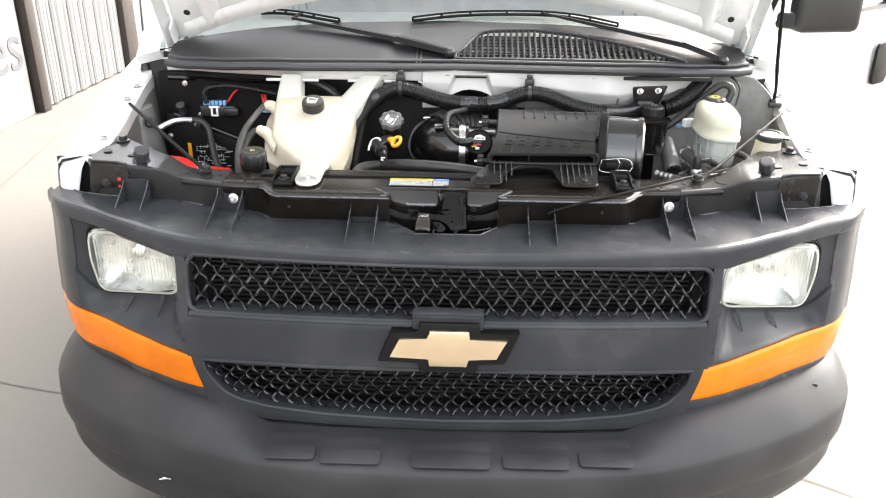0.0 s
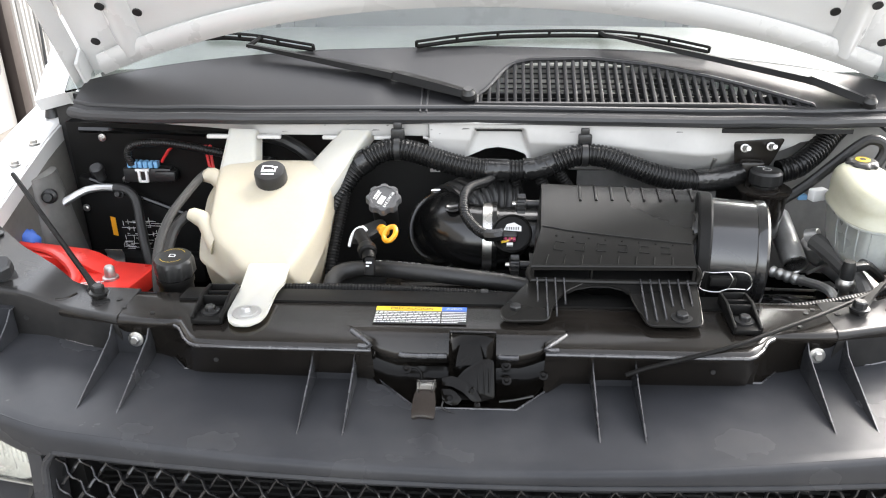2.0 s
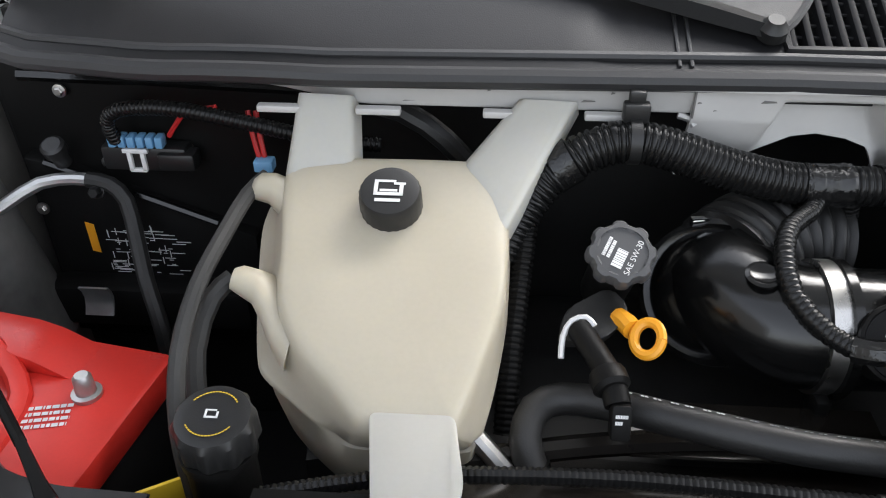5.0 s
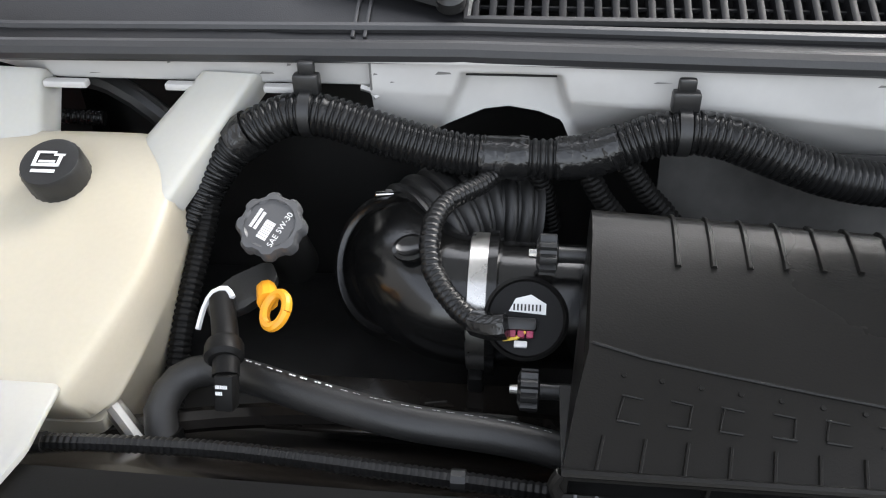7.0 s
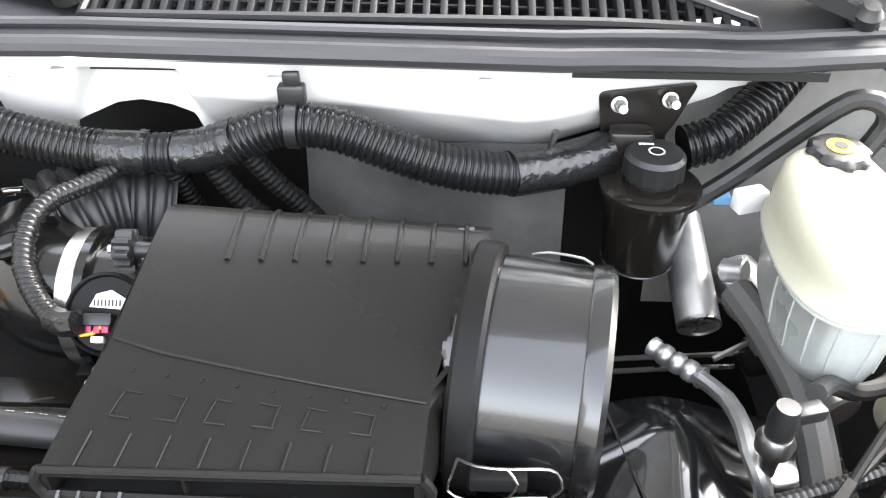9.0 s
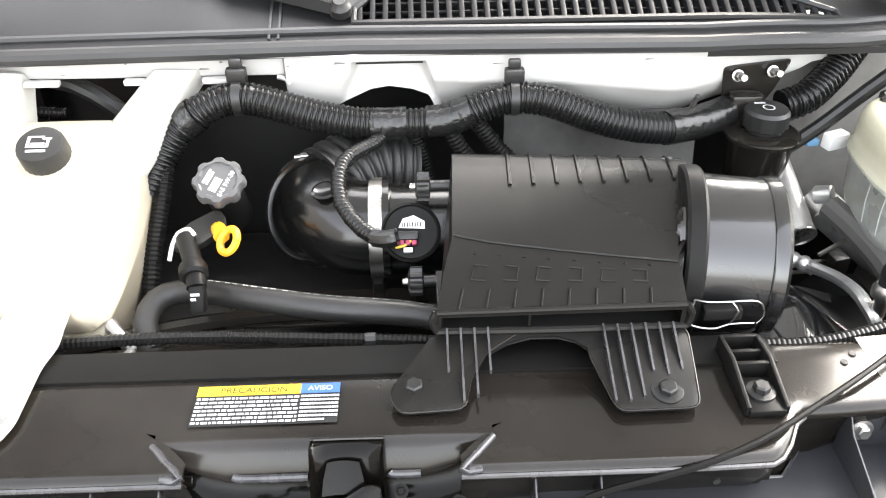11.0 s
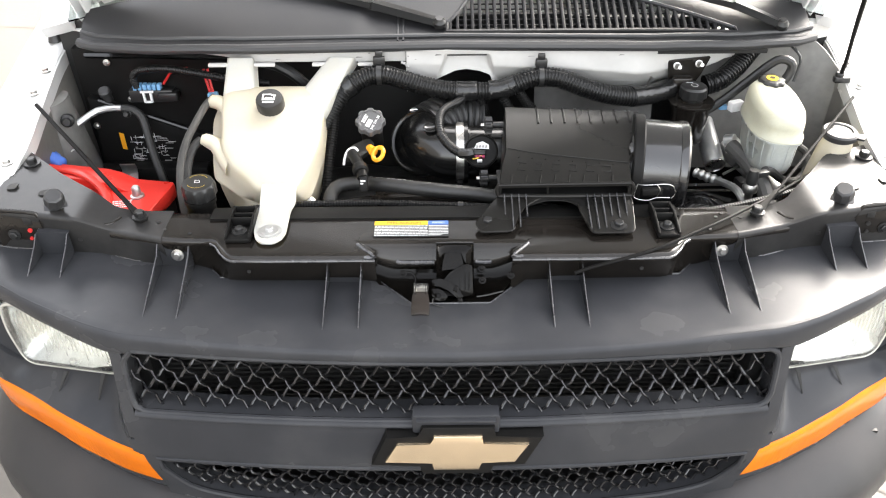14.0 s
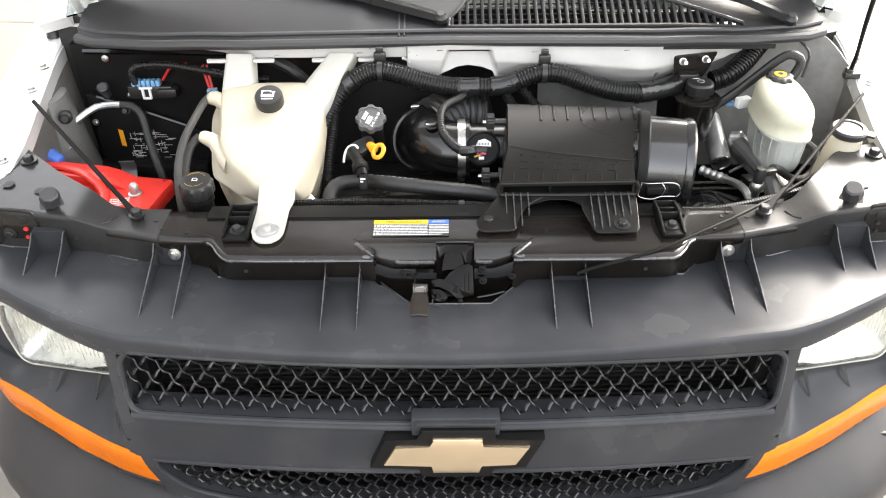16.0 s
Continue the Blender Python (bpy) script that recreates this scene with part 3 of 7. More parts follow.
box(bm, (0.007, 1.484, 0.938), (0.15, 0.012, 0.004), e=0.001)
part("badge_mount", bm, "fascia", emblem)


# headlamps and turn signals
def lamp_outline(s, back, shrink=0.0):
    pts = [(0.684 + shrink, 0.886 + shrink), (0.684 + shrink, 0.992 - shrink), (0.704, 1.004 - shrink), (0.862, 1.037 - shrink), (0.938 - shrink, 1.026 - shrink), (0.944 - shrink, 0.95), (0.926 - shrink, 0.856 + shrink)]
    return rounded([(s * x, yl(x) + back, z) for x, z in pts], 0.030, 6)


for s, side in SIDES:
    lamp = new("headlamp")
    lamp.parent = van
    tagged(lamp, "clear ribbed rectangular headlamp with a bright reflector")
    out = lamp_outline(s, 0.0)
    bm = BM()
    c = sum(out, Vector()) / len(out)
    rings = []
    for k, d in ((1.0, 0.0), (0.985, -0.004), (0.93, -0.009), (0.8, -0.013), (0.5, -0.017), (0.2, -0.018), (0.0, -0.018)):
        rings.append([c + (p - c) * k + Vector((0, d, 0)) for p in out])
    loft(bm, rings + [[p + Vector((0, 0.006, 0)) for p in r] for r in rings[::-1]] + rings[:1], caps=False)
    bmesh.ops.remove_doubles(bm, verts=bm.verts, dist=1e-5)
    lens = part("lens", bm, "clear", lamp, "clear ribbed lens")
    lens.visible_shadow = False
    bm = BM()
    rings = []
    for k, d in ((1.03, 0.006), (1.0, 0.012), (0.93, 0.03), (0.75, 0.052), (0.5, 0.068), (0.2, 0.075), (0.02, 0.076)):
        rings.append([c + (p - c) * k + Vector((0, d, 0)) for p in out])
    loft(bm, rings, caps=False)
    part("reflector", bm, "reflector", lamp, "bright mirrored reflector bowl")
    for i in range(22):
        x = 0.712 + i * 0.0098
        bm = BM()
        z0, z1 = (0.925, 0.975 + 0.03 * (i > 6)) if i % 5 else (0.905, 1.0)
        tube(bm, [(s * x, yl(x) + 0.002, z) for z in lin(z0, z1, 4)], 0.0011, 5, smooth=False)
        part("lens_flute", bm, "clear", lamp)
    bm = BM()
    lathe(bm, (s * 0.82, yl(0.82) + 0.07, 0.955), (0, -1, 0), [(0, 0.026), (0.01, 0.024), (0.016, 0.018), (0.020, 0.006)], 14)
    part("bulb_shield", bm, "chrome", lamp)
    bm = BM()
    rim = [p + Vector((0, 0.002, 0)) for p in lamp_outline(s, 0.01, -0.006)]
    tube(bm, rim + rim[:1], 0.006, 6, smooth=False)
    part("bezel", bm, "satin", lamp)
    bm = BM()
    rim = [p + Vector((0, -0.004, 0)) for p in lamp_outline(s, 0.0, 0.004)]
    tube(bm, rim + rim[:1], 0.0042, 6, smooth=False)
    part("lens_rim", bm, "lensrim", lamp, "pale moulded lens rim")
    turn = new("turn_signal")
    turn.parent = van
    tagged(turn, "amber wrap-around turn signal")
    bm = BM()
    def signal(u, k):
        """The lens: its inner end slants outwards to the top."""
        x = (0.612 + 0.019 * k) * (1 - u) + 1.098 * u
        lo, hi = ease(x, TURN_BOT) + 0.002, ease(x, TURN_TOP)
        z = lo + (hi - lo) * k
        d = min(k, 1 - k) * (hi - lo)
        return (s * x, yf(x, z) + 0.003 + (0.006 * (1 - d / 0.010) ** 2 if d < 0.010 else 0), z)

    sheet(bm, signal, lin(0, 1, 40), soft(6, 0.18), (0, 0.03, 0))
    part("turn_lens", bm, "amber", turn)
    bm = BM()
    for i in range(44):
        x = 0.650 + i * 0.0098
        zz = lin(ease(x, TURN_BOT) + 0.014, ease(x, TURN_TOP) - 0.012, 4)
        tube(bm, [(s * x, yf(x, z) + 0.0035, z) for z in zz], 0.0009, 5, smooth=False)
    part("turn_rib", bm, "amber", turn)

# bumper
FRONT = [(0, 1.385), (0.3, 1.395), (0.5, 1.42), (0.65, 1.467), (0.80, 1.535), (0.92, 1.597), (1.02, 1.668)]
bm = BM()
path = [(x, ease(x, FRONT), 0.0) for x in lin(0, 0.98, 24)]
tail = [(1.025, 1.674, 0), (1.065, 1.709, 0), (1.105, 1.757, 0), (1.14, 1.82, 0), (1.165, 1.89, 0), (1.175, 1.97, 0), (1.175, 2.12, 0)]
half = path + tail
line = [Vector((-p[0], p[1], 0)) for p in half[::-1]] + [Vector(p) for p in half[1:]]
rings = []
for i, p in enumerate(line):
    d = (line[min(i + 1, len(line) - 1)] - line[max(i - 1, 0)]).normalized()
    n = Vector((d.y, -d.x, 0))
    a = abs(p.x)
    h = interp(a, [(0, 0), (0.47, 0.0), (0.56, 0.03), (0.64, 0.055), (0.8, 0.066), (1.18, 0.075)])
    inset = interp(a, [(0, 0.15), (0.6, 0.125), (0.8, 0.12), (1.0, 0.115), (1.18, 0.09)])
    prof = [(-inset - 0.01, 0.53), (-inset - 0.006, 0.578 + h), (-inset, 0.586 + h), (-inset * 0.8, 0.584 + h * 0.93), (-inset * 0.55, 0.581 + h * 0.70), (-inset * 0.3, 0.576 + h * 0.38), (-0.014, 0.569 + h * 0.10), (-0.005, 0.562), (0, 0.552),
            (0.003, 0.52), (0.003, 0.48), (0.0, 0.455), (-0.006, 0.442), (-0.012, 0.43), (-0.016, 0.37), (-0.035, 0.32), (-0.07, 0.29), (-0.10, 0.285)]
    rings.append([p + n * o + Vector((0, 0, z)) for o, z in prof])
loft(bm, rings, closed=False, caps=False)
bumper = part("front_bumper", bm, "bumper", van, "scuffed dark grey plastic front bumper", angle=50)
for cx, w in ((-0.375, 0.125), (-0.225, 0.145), (0.02, 0.19), (0.225, 0.16), (0.395, 0.13)):
    for y0, y1 in ((1.408, 1.454), (1.464, 1.506)):
        bm = BM()
        z0, z1 = 0.5765, 0.5815
        dy = interp(abs(cx), FRONT) - 1.40
        prism(bm, rounded([(cx - w / 2, y0 + dy, z0), (cx + w / 2, y0 + dy, z0), (cx + w / 2, y1 + dy, z1 + 0.004), (cx - w / 2, y1 + dy, z1 + 0.004)], 0.012, 3), (0, 0, 0.0012), e=0.0008)
        part("step_pad", bm, "bumper", bumper, "ribbed step pad moulded in the bumper top")
rnd = random.Random(4)
for x, z in ((-0.05, 0.47), (-0.04, 0.475), (-0.46, 0.43), (-0.6, 0.40), (0.35, 0.44), (-0.72, 0.44)):
    y = interp(abs(x), FRONT) - 0.007
    for k in range(3):
        a = rnd.uniform(-0.5, 0.2)
        w = rnd.uniform(0.008, 0.025)
        p = Vector((x + rnd.uniform(-0.02, 0.02), y, z + rnd.uniform(-0.01, 0.01)))
        q = Vector((math.cos(a), 0, math.sin(a))) * w
        bm = BM()
        bm.faces.new([bm.verts.new(v) for v in (p, p + q, p + q + Vector((0, 0, 0.003)), p + Vector((0, 0, 0.003)))])
        part("scuff", bm, "print", bumper, "pale scratch marks")
bm = BM()
box(bm, (0, 1.62, 0.50), (1.3, 0.16, 0.14), e=0.02)
part("bumper_beam", bm, "dark", bumper)


# ---- body shell ----
def fz(y):
    return interp(y, [(1.85, 1.155), (1.93, 1.172), (2.1, 1.205), (2.3, 1.25), (2.5, 1.295), (2.8, 1.35), (3.0, 1.38)])


def fin_x(y):
    """Inner edge of the fender."""
    return interp(y, [(1.85, 0.985), (1.95, 0.965), (2.1, 0.968), (2.25, 0.985), (2.4, 1.0), (2.6, 1.0), (3.0, 1.0)])


def fout_x(y):
    return interp(y, [(1.85, 1.075), (1.93, 1.095), (2.1, 1.115), (2.3, 1.13), (2.6, 1.14), (3.0, 1.14)])


for s, side in SIDES:
    bm = BM()

    def fender(y, k):
        a, b, z = fin_x(y), fout_x(y), fz(y)
        table = [(-0.12, a, z - 0.05), (0, a, z), (0.12, a + 0.01, z + 0.004), (0.22, a + 0.03, z + 0.002), (0.30, a + 0.035, z - 0.004), (0.42, a + 0.055, z - 0.003), (0.6, b - 0.02, z - 0.012), (0.7, b - 0.005, z - 0.03),
                 (0.78, b, z - 0.06), (0.85, b + 0.01, z - 0.25), (0.93, b + 0.008, 0.75), (1.0, b - 0.02, 0.45)]
        return (s * interp(k, [(q[0], q[1]) for q in table]), y, interp(k, [(q[0], q[2]) for q in table]))
    ks = [-0.12, 0, 0.06, 0.12, 0.22, 0.26, 0.30, 0.36, 0.42, 0.5, 0.6, 0.65, 0.7, 0.74, 0.78, 0.85, 0.93, 1.0]
    sheet(bm, fender, lin(1.935, 2.86, 20), ks, (-s * 0.004, 0, -0.004))
    fend = part("fender", bm, "white", van, "white painted front fender", angle=30)
    # rounded front end of the fender, curling in to the open corner
    bm = BM()

    def nose(u, v):
        """u runs from the open edge round to the flank, v from the crown down."""
        edge = Vector((1.002 + 0.016 * v, 1.900 - 0.028 * v, 1.160 - 0.094 * v))
        mid = Vector((1.075, 1.875 - 0.02 * v, 1.150 - 0.084 * v))
        side = Vector((1.098, 1.975, 1.128 - 0.06 * v))
        p = edge * (1 - u) ** 2 + mid * 2 * u * (1 - u) + side * u * u
        if v < 0.2:
            k = (1 - v / 0.2) ** 1.6
            p = p.lerp(Vector((1.0 + 0.09 * u, 1.938, 1.168 - 0.026 * u)), k)
        return (s * p.x, p.y, p.z)
    sheet(bm, nose, lin(0, 1, 14), [0, 0.03, 0.07, 0.12, 0.16, 0.2, 0.4, 0.7, 1.0], (-s * 0.003, 0.004, 0))
    part("fender_nose", bm, "white", fend, angle=60)
    bm = BM()
    prism(bm, [(s * x, 1.872, z) for x, z in ((0.944, 1.172), (0.966, 1.186), (0.978, 1.178), (0.966, 1.166), (0.960, 1.145), (0.956, 1.10), (0.958, 1.085), (0.930, 1.083), (0.930, 1.078), (0.975, 1.078), (0.953, 1.13))], (0, 0.004, 0))
    part("fender_flange", bm, "white", fend)
    bm = BM()
    sheet(bm, lambda x, z: (s * x, 1.96 - 0.3 * max(0, x - 1.0), z), lin(0.95, 1.085, 4), lin(1.05, 1.165, 3), (0, 0.004, 0))
    part("corner_pocket", bm, "dark", fend)
    for y, x in ((2.02, 0.985), (2.27, 1.01), (2.36, 1.012)):
        bm = BM()
        hexbolt(bm, (s * x, y, fz(y) + 0.003), (0, 0, 1), 0.008, 0.013, 0.007)
        part("fender_bolt", bm, "steel", fend)
    # inner wing
    bm = BM()
    sheet(bm, lambda y, k: (s * (fin_x(y) - 0.004 - 0.03 * k), y, fz(y) - 0.04 - k * 0.5), lin(1.95, 2.5, 8), lin(0, 1, 6), (s * 0.01, 0, 0))
    part("inner_wing", bm, "wing", van, "dull grey-white inner wing panel")

# firewall lip: white flange under the cowl, with the pressed swell over the engine
LIP_SIDE = [(0, 2.286), (0.46, 2.288), (0.56, 2.33), (0.68, 2.362), (0.80, 2.40), (0.93, 2.45), (1.02, 2.48)]
LIP = LIP_SIDE
bm = BM()


def lip(x, k):
    """Narrow folded flange on the passenger half."""
    z = 1.349 - 0.02 * max(0, abs(x) - 0.6) - 0.040 * k
    return (x, interp(abs(x), LIP) + 0.010 * k + (0.012 * (k - 0.9) / 0.1 if k > 0.9 else 0), z)


sheet(bm, lip, lin(-1.0, -0.098, 50), [0, 0.05, 0.12, 0.3, 0.6, 0.85, 0.9, 1], (0, 0.006, 0))
tube(bm, [(-0.112, 2.296, 1.310), (-0.100, 2.294, 1.307), (-0.094, 2.290, 1.300)], 0.004, 6)


def bulkhead(x, k):
    """Deep bulkhead edge: a bright upper face, a bend back, and the recessed arch over the engine."""
    top = 1.349 - 0.02 * max(0, x - 0.6)
    low = interp(x, [(-0.10, 1.225), (-0.045, 1.225), (-0.030, 1.258), (-0.02, 1.264), (0.02, 1.281), (0.047, 1.285), (0.08, 1.280), (0.105, 1.271), (0.125, 1.23), (0.135, 1.222), (0.50, 1.212), (0.60, 1.24), (0.70, 1.285), (1.0, 1.30)])
    z = top + (low - top) * k
    bend = interp(x, [(-0.1, 1.310), (0.12, 1.302), (0.3, 1.295), (0.5, 1.275), (1.0, 1.28)])
    d = max(0.0, bend - z)
    back = d * interp(x, [(-0.1, 0.35), (-0.03, 0.45), (0.12, 0.7), (0.2, 0.9), (0.6, 0.9), (0.75, 0.5)])
    q = (1.331 - z) / 0.066
    inside = min(x - (-0.006 - 0.022 * q), 0.104 + 0.019 * q - x, 1.334 - z)
    w = min(1.0, max(0.0, inside / 0.014))
    w = w * w * (3 - 2 * w)
    hollow = 0.034 - 0.012 * max(0.0, q)
    ripple = 0.0012 * math.sin(x * 37) * math.sin(z * 90 + x * 11)
    return (x, interp(abs(x), LIP) + back * (1 - w) + hollow * w + ripple, z)


sheet(bm, bulkhead, lin(-0.10, 0.17, 82) + lin(0.18, 1.0, 50), [i / 26 for i in range(27)], (0, 0.006, 0))
lipob = part("firewall_lip", bm, "primer", van, "white painted flange below the cowl, lightly stained", angle=60)
bm = BM()
sheet(bm, lambda x, k: (x, interp(abs(x), LIP) - 0.008 + k * 0.05, 1.349 - 0.02 * max(0, abs(x) - 0.6) + 0.004 * k), lin(-1.0, 1.0, 41), [0, 0.1, 0.5, 1], (0, 0, -0.004))
part("lip_flange", bm, "primer", lipob)
for x in (-0.55, -0.44, -0.30, -0.19):
    bm = BM()
    box(bm, (x, 2.281, 1.313), (0.05, 0.012, 0.008), e=0.002)
    part("lip_clip", bm, "primer", lipob)
rnd = random.Random(7)
for i in range(26):
    x, z = rnd.uniform(-0.9, 0.6), rnd.uniform(1.318, 1.345)
    y = interp(abs(x), LIP) - 0.0006
    w, h = rnd.uniform(0.004, 0.02), rnd.uniform(0.001, 0.003)
    bm = BM()
    bm.faces.new([bm.verts.new(v) for v in ((x, y, z), (x + w, y, z + 0.001), (x + w * 0.9, y, z + h), (x + w * 0.2, y, z + h * 1.3))])
    part("scuff", bm, "inner", lipob, "dull scuffs in the paint")
# spot seam of the two lip panels
bm = BM()
box(bm, (-0.099, 2.287, 1.329), (0.0025, 0.004, 0.036), e=0.001)
part("lip_seam", bm, "inner", lipob)

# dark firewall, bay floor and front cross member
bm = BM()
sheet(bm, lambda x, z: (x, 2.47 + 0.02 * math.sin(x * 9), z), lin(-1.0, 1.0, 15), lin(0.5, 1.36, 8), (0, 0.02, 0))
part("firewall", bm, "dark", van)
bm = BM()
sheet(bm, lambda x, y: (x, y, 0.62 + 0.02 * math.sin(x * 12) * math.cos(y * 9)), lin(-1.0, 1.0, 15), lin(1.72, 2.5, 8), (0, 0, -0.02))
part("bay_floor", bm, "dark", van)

# radiator support
support = new("radiator_support")
support.parent = van
tagged(support, "glossy black painted steel cross member over the radiator")
# front edge, column by column: edge x, edge y, rear x, how far the fold is formed, pressed centre or not
COLS = [(-x, interp(x, [(0.46, 1.760), (0.485, 1.780), (0.575, 1.783), (0.70, 1.815)]), -x, 1, 0) for x in (0.70, 0.66, 0.62, 0.58, 0.54, 0.50, 0.485, 0.472)]
COLS += [(-0.455, 1.742, -0.455, 1, 0), (-0.442, 1.727, -0.442, 1, 0), (-0.430, 1.720, -0.43, 1, 0), (-0.36, 1.718, -0.36, 1, 0), (-0.28, 1.718, -0.28, 1, 0), (-0.22, 1.718, -0.242, 1, 0), (-0.18, 1.718, -0.228, 1, 0)]
COLS += [(-0.149, 1.718, -0.218, 1, 0), (-0.160, 1.730, -0.208, 0.7, 0), (-0.174, 1.745, -0.197, 0.35, 0)]
CENTRE = [-0.186, -0.172, -0.158, -0.143, -0.128, -0.115, -0.10, -0.07, -0.035, 0.0, 0.035, 0.060, 0.085, 0.098, 0.113, 0.128, 0.142, 0.156]
RIGHT = [(-c[0] - 0.027 if c[0] > -0.19 else -c[0], c[1], -c[2] - (0.03 if c[2] > -0.24 else 0), c[3], c[4]) for c in COLS[::-1]]
FOLD = [(0.020, 1.055), (0.012, 1.10), (0.004, 1.128), (-0.004, 1.137), (-0.002, 1.145), (0.006, 1.149), (0.016, 1.1495)]
PRESS = [(0.036, 1.055), (0.016, 1.092), (0.002, 1.106), (-0.003, 1.114), (0.001, 1.122), (0.010, 1.140), (0.018, 1.1495)]


def column(c):
    fx, fy, rx, w, mid = c
    root = Vector((fx if not mid else (-0.186 if fx < 0 else 0.156), 1.757 if mid else fy + 0.004, 1.1495))
    pts = []
    for dy, z in (PRESS if mid else FOLD):
        pts.append(root.lerp(Vector((fx, fy + dy, z)), w if mid or z < 1.14 else 1))
    if not mid and w == 1:
        pts[0] = Vector((fx, interp(abs(fx), REAR) - 0.003, 1.058))
    last = pts[-1]
    for q in (0.12, 0.4, 0.7, 1.0):
        pts.append(Vector((rx, last.y + (1.874 - last.y) * q, 1.150)))
    return pts + [Vector((rx, 1.881, 1.147)), Vector((rx, 1.883, 1.12))]


mids = []
for x in CENTRE:
    w = min(1.0, (x + 0.186) / 0.071) if x < 0 else min(1.0, (0.156 - x) / 0.071)
    mids.append((x, 1.742, x, max(0.02, w), 1))
grid = [column(c) for c in COLS + mids + RIGHT]
bm = BM()
sheet(bm, lambda u, v: grid[u][v], list(range(len(grid))), list(range(13)), (0, 0.003, -0.004))
part("cross_member", bm, "gloss", support, angle=70)
# lighter beads along the horns, put in for the highlight on the roll
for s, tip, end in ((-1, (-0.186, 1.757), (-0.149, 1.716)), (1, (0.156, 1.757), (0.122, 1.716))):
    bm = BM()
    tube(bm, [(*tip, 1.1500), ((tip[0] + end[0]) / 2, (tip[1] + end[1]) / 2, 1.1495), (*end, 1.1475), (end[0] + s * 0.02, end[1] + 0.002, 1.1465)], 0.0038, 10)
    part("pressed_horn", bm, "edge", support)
# lighter beads drawn as highlights on the front fold and the press bend
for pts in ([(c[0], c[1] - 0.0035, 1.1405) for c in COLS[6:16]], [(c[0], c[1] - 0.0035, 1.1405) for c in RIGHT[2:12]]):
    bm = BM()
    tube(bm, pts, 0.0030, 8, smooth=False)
    part("fold_highlight", bm, "edge", support, "lighter glossy bead along the fold in place of its highlight")
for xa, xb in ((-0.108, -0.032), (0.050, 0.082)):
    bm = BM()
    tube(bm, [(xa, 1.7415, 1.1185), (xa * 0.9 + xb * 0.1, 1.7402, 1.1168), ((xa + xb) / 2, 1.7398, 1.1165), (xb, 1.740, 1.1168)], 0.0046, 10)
    part("fold_highlight", bm, "edge", support, "lighter glossy bead along the fold in place of its highlight")
bm = BM()
sheet(bm, lambda u, k: (-0.012 + u * (0.168, 0.166, 0.150, 0.118, 0.098)[k], (1.768, 1.762, 1.748, 1.715, 1.668)[k], (1.105, 1.075, 1.062, 1.058, 1.056)[k] + 0.02 * abs(u) ** 6 * (k < 3)), lin(-1, 1, 17), list(range(5)), (0, 0.003, -0.004))
part("latch_recess", bm, "dimblack", support, angle=60)
for s, side in SIDES:
    front = [(0.585, 1.783), (0.70, 1.815), (0.86, 1.838), (0.945, 1.850), (0.970, 1.875)]
    rear = [(0.585, 1.885), (0.69, 1.893), (0.72, 1.902), (0.80, 1.985), (0.86, 2.06), (0.970, 2.10)] if s > 0 else [(0.585, 1.885), (0.66, 1.888), (0.711, 1.897), (0.782, 1.945), (0.858, 2.0), (0.970, 2.10)]

    def plate(x, k):
        y0, y1 = interp(x, front), interp(x, rear)
        z = ease(x, [(0.585, 1.1505), (0.695, 1.1505), (0.765, 1.172), (0.86, 1.176), (0.98, 1.181)])
        if k < 0:
            return (s * x, (interp(x, REAR) - 0.004, y0 + 0.004, y0 - 0.002, y0 - 0.001)[int(k) + 4], (1.060, z - 0.03, z - 0.009, z - 0.003)[int(k) + 4])
        return (s * x, y0 + 0.004 + (y1 - y0 - 0.004) * k, z)
    bm = BM()
    sheet(bm, plate, lin(0.585, 0.970, 34), [-4, -3, -2, -1, 0, 0.04, 0.3, 0.6, 1.0], (0, 0.003, -0.005))
    part("end_plate", bm, "endplate", support, "black painted end plate, lightly scratched", angle=50)
    # pressed rib behind the low part of the plate
    bm = BM()
    tube(bm, [(s * 0.690, 1.860, 1.1505), (s * 0.700, 1.838, 1.1515), (s * 0.712, 1.828, 1.1545)], 0.0035, 8)
    part("swage", bm, "gloss", support)
    # upright pocket outside the shelf
    bm = BM()
    face = [(0.848, 1.165), (0.853, 1.178), (0.945, 1.179), (0.953, 1.172), (0.952, 1.075), (0.875, 1.075), (0.857, 1.10), (0.846, 1.135)]
    prism(bm, rounded([(s * x, 1.838 + 0.10 * (x - 0.85), z) for x, z in face], 0.006, 2), (0, 0.005, 0), e=0.0015)
    sheet(bm, lambda y, z: (s * 0.953, y, z), lin(1.856, 1.94, 3), lin(1.075, 1.176, 4), (-s * 0.003, 0, 0))
    tube(bm, [(s * 0.845, 1.840, 1.150), (s * 0.853, 1.838, 1.177), (s * 0.90, 1.842, 1.181), (s * 0.948, 1.848, 1.181)], 0.004, 8)
    part("wing_bracket", bm, "gloss", support)
    # square hole: a dark plate on the face replaces its inner shade
    bm = BM()
    box(bm, (s * 0.876, 1.840, 1.158), (0.017, 0.003, 0.017), e=0.001)
    part("bracket_hole", bm, "dark", support)
    for x, z, r in ((0.876, 1.135, 0.005), (0.878, 1.115, 0.004)):
        bm = BM()
        lathe(bm, (s * x, 1.8405, z), (0, -1, 0), [(0, r), (0.003, r)], 12)
        part("bracket_hole", bm, "wire" if s < 0 else "dark", support)
    bm = BM()
    hexbolt(bm, (s * 0.914, 1.844, 1.122), (0, -1, 0), 0.009, 0.013, 0.006)
    part("bracket_bolt", bm, "bolt", support)
    # rubber hood stop with its slotted hole
    bm = BM()
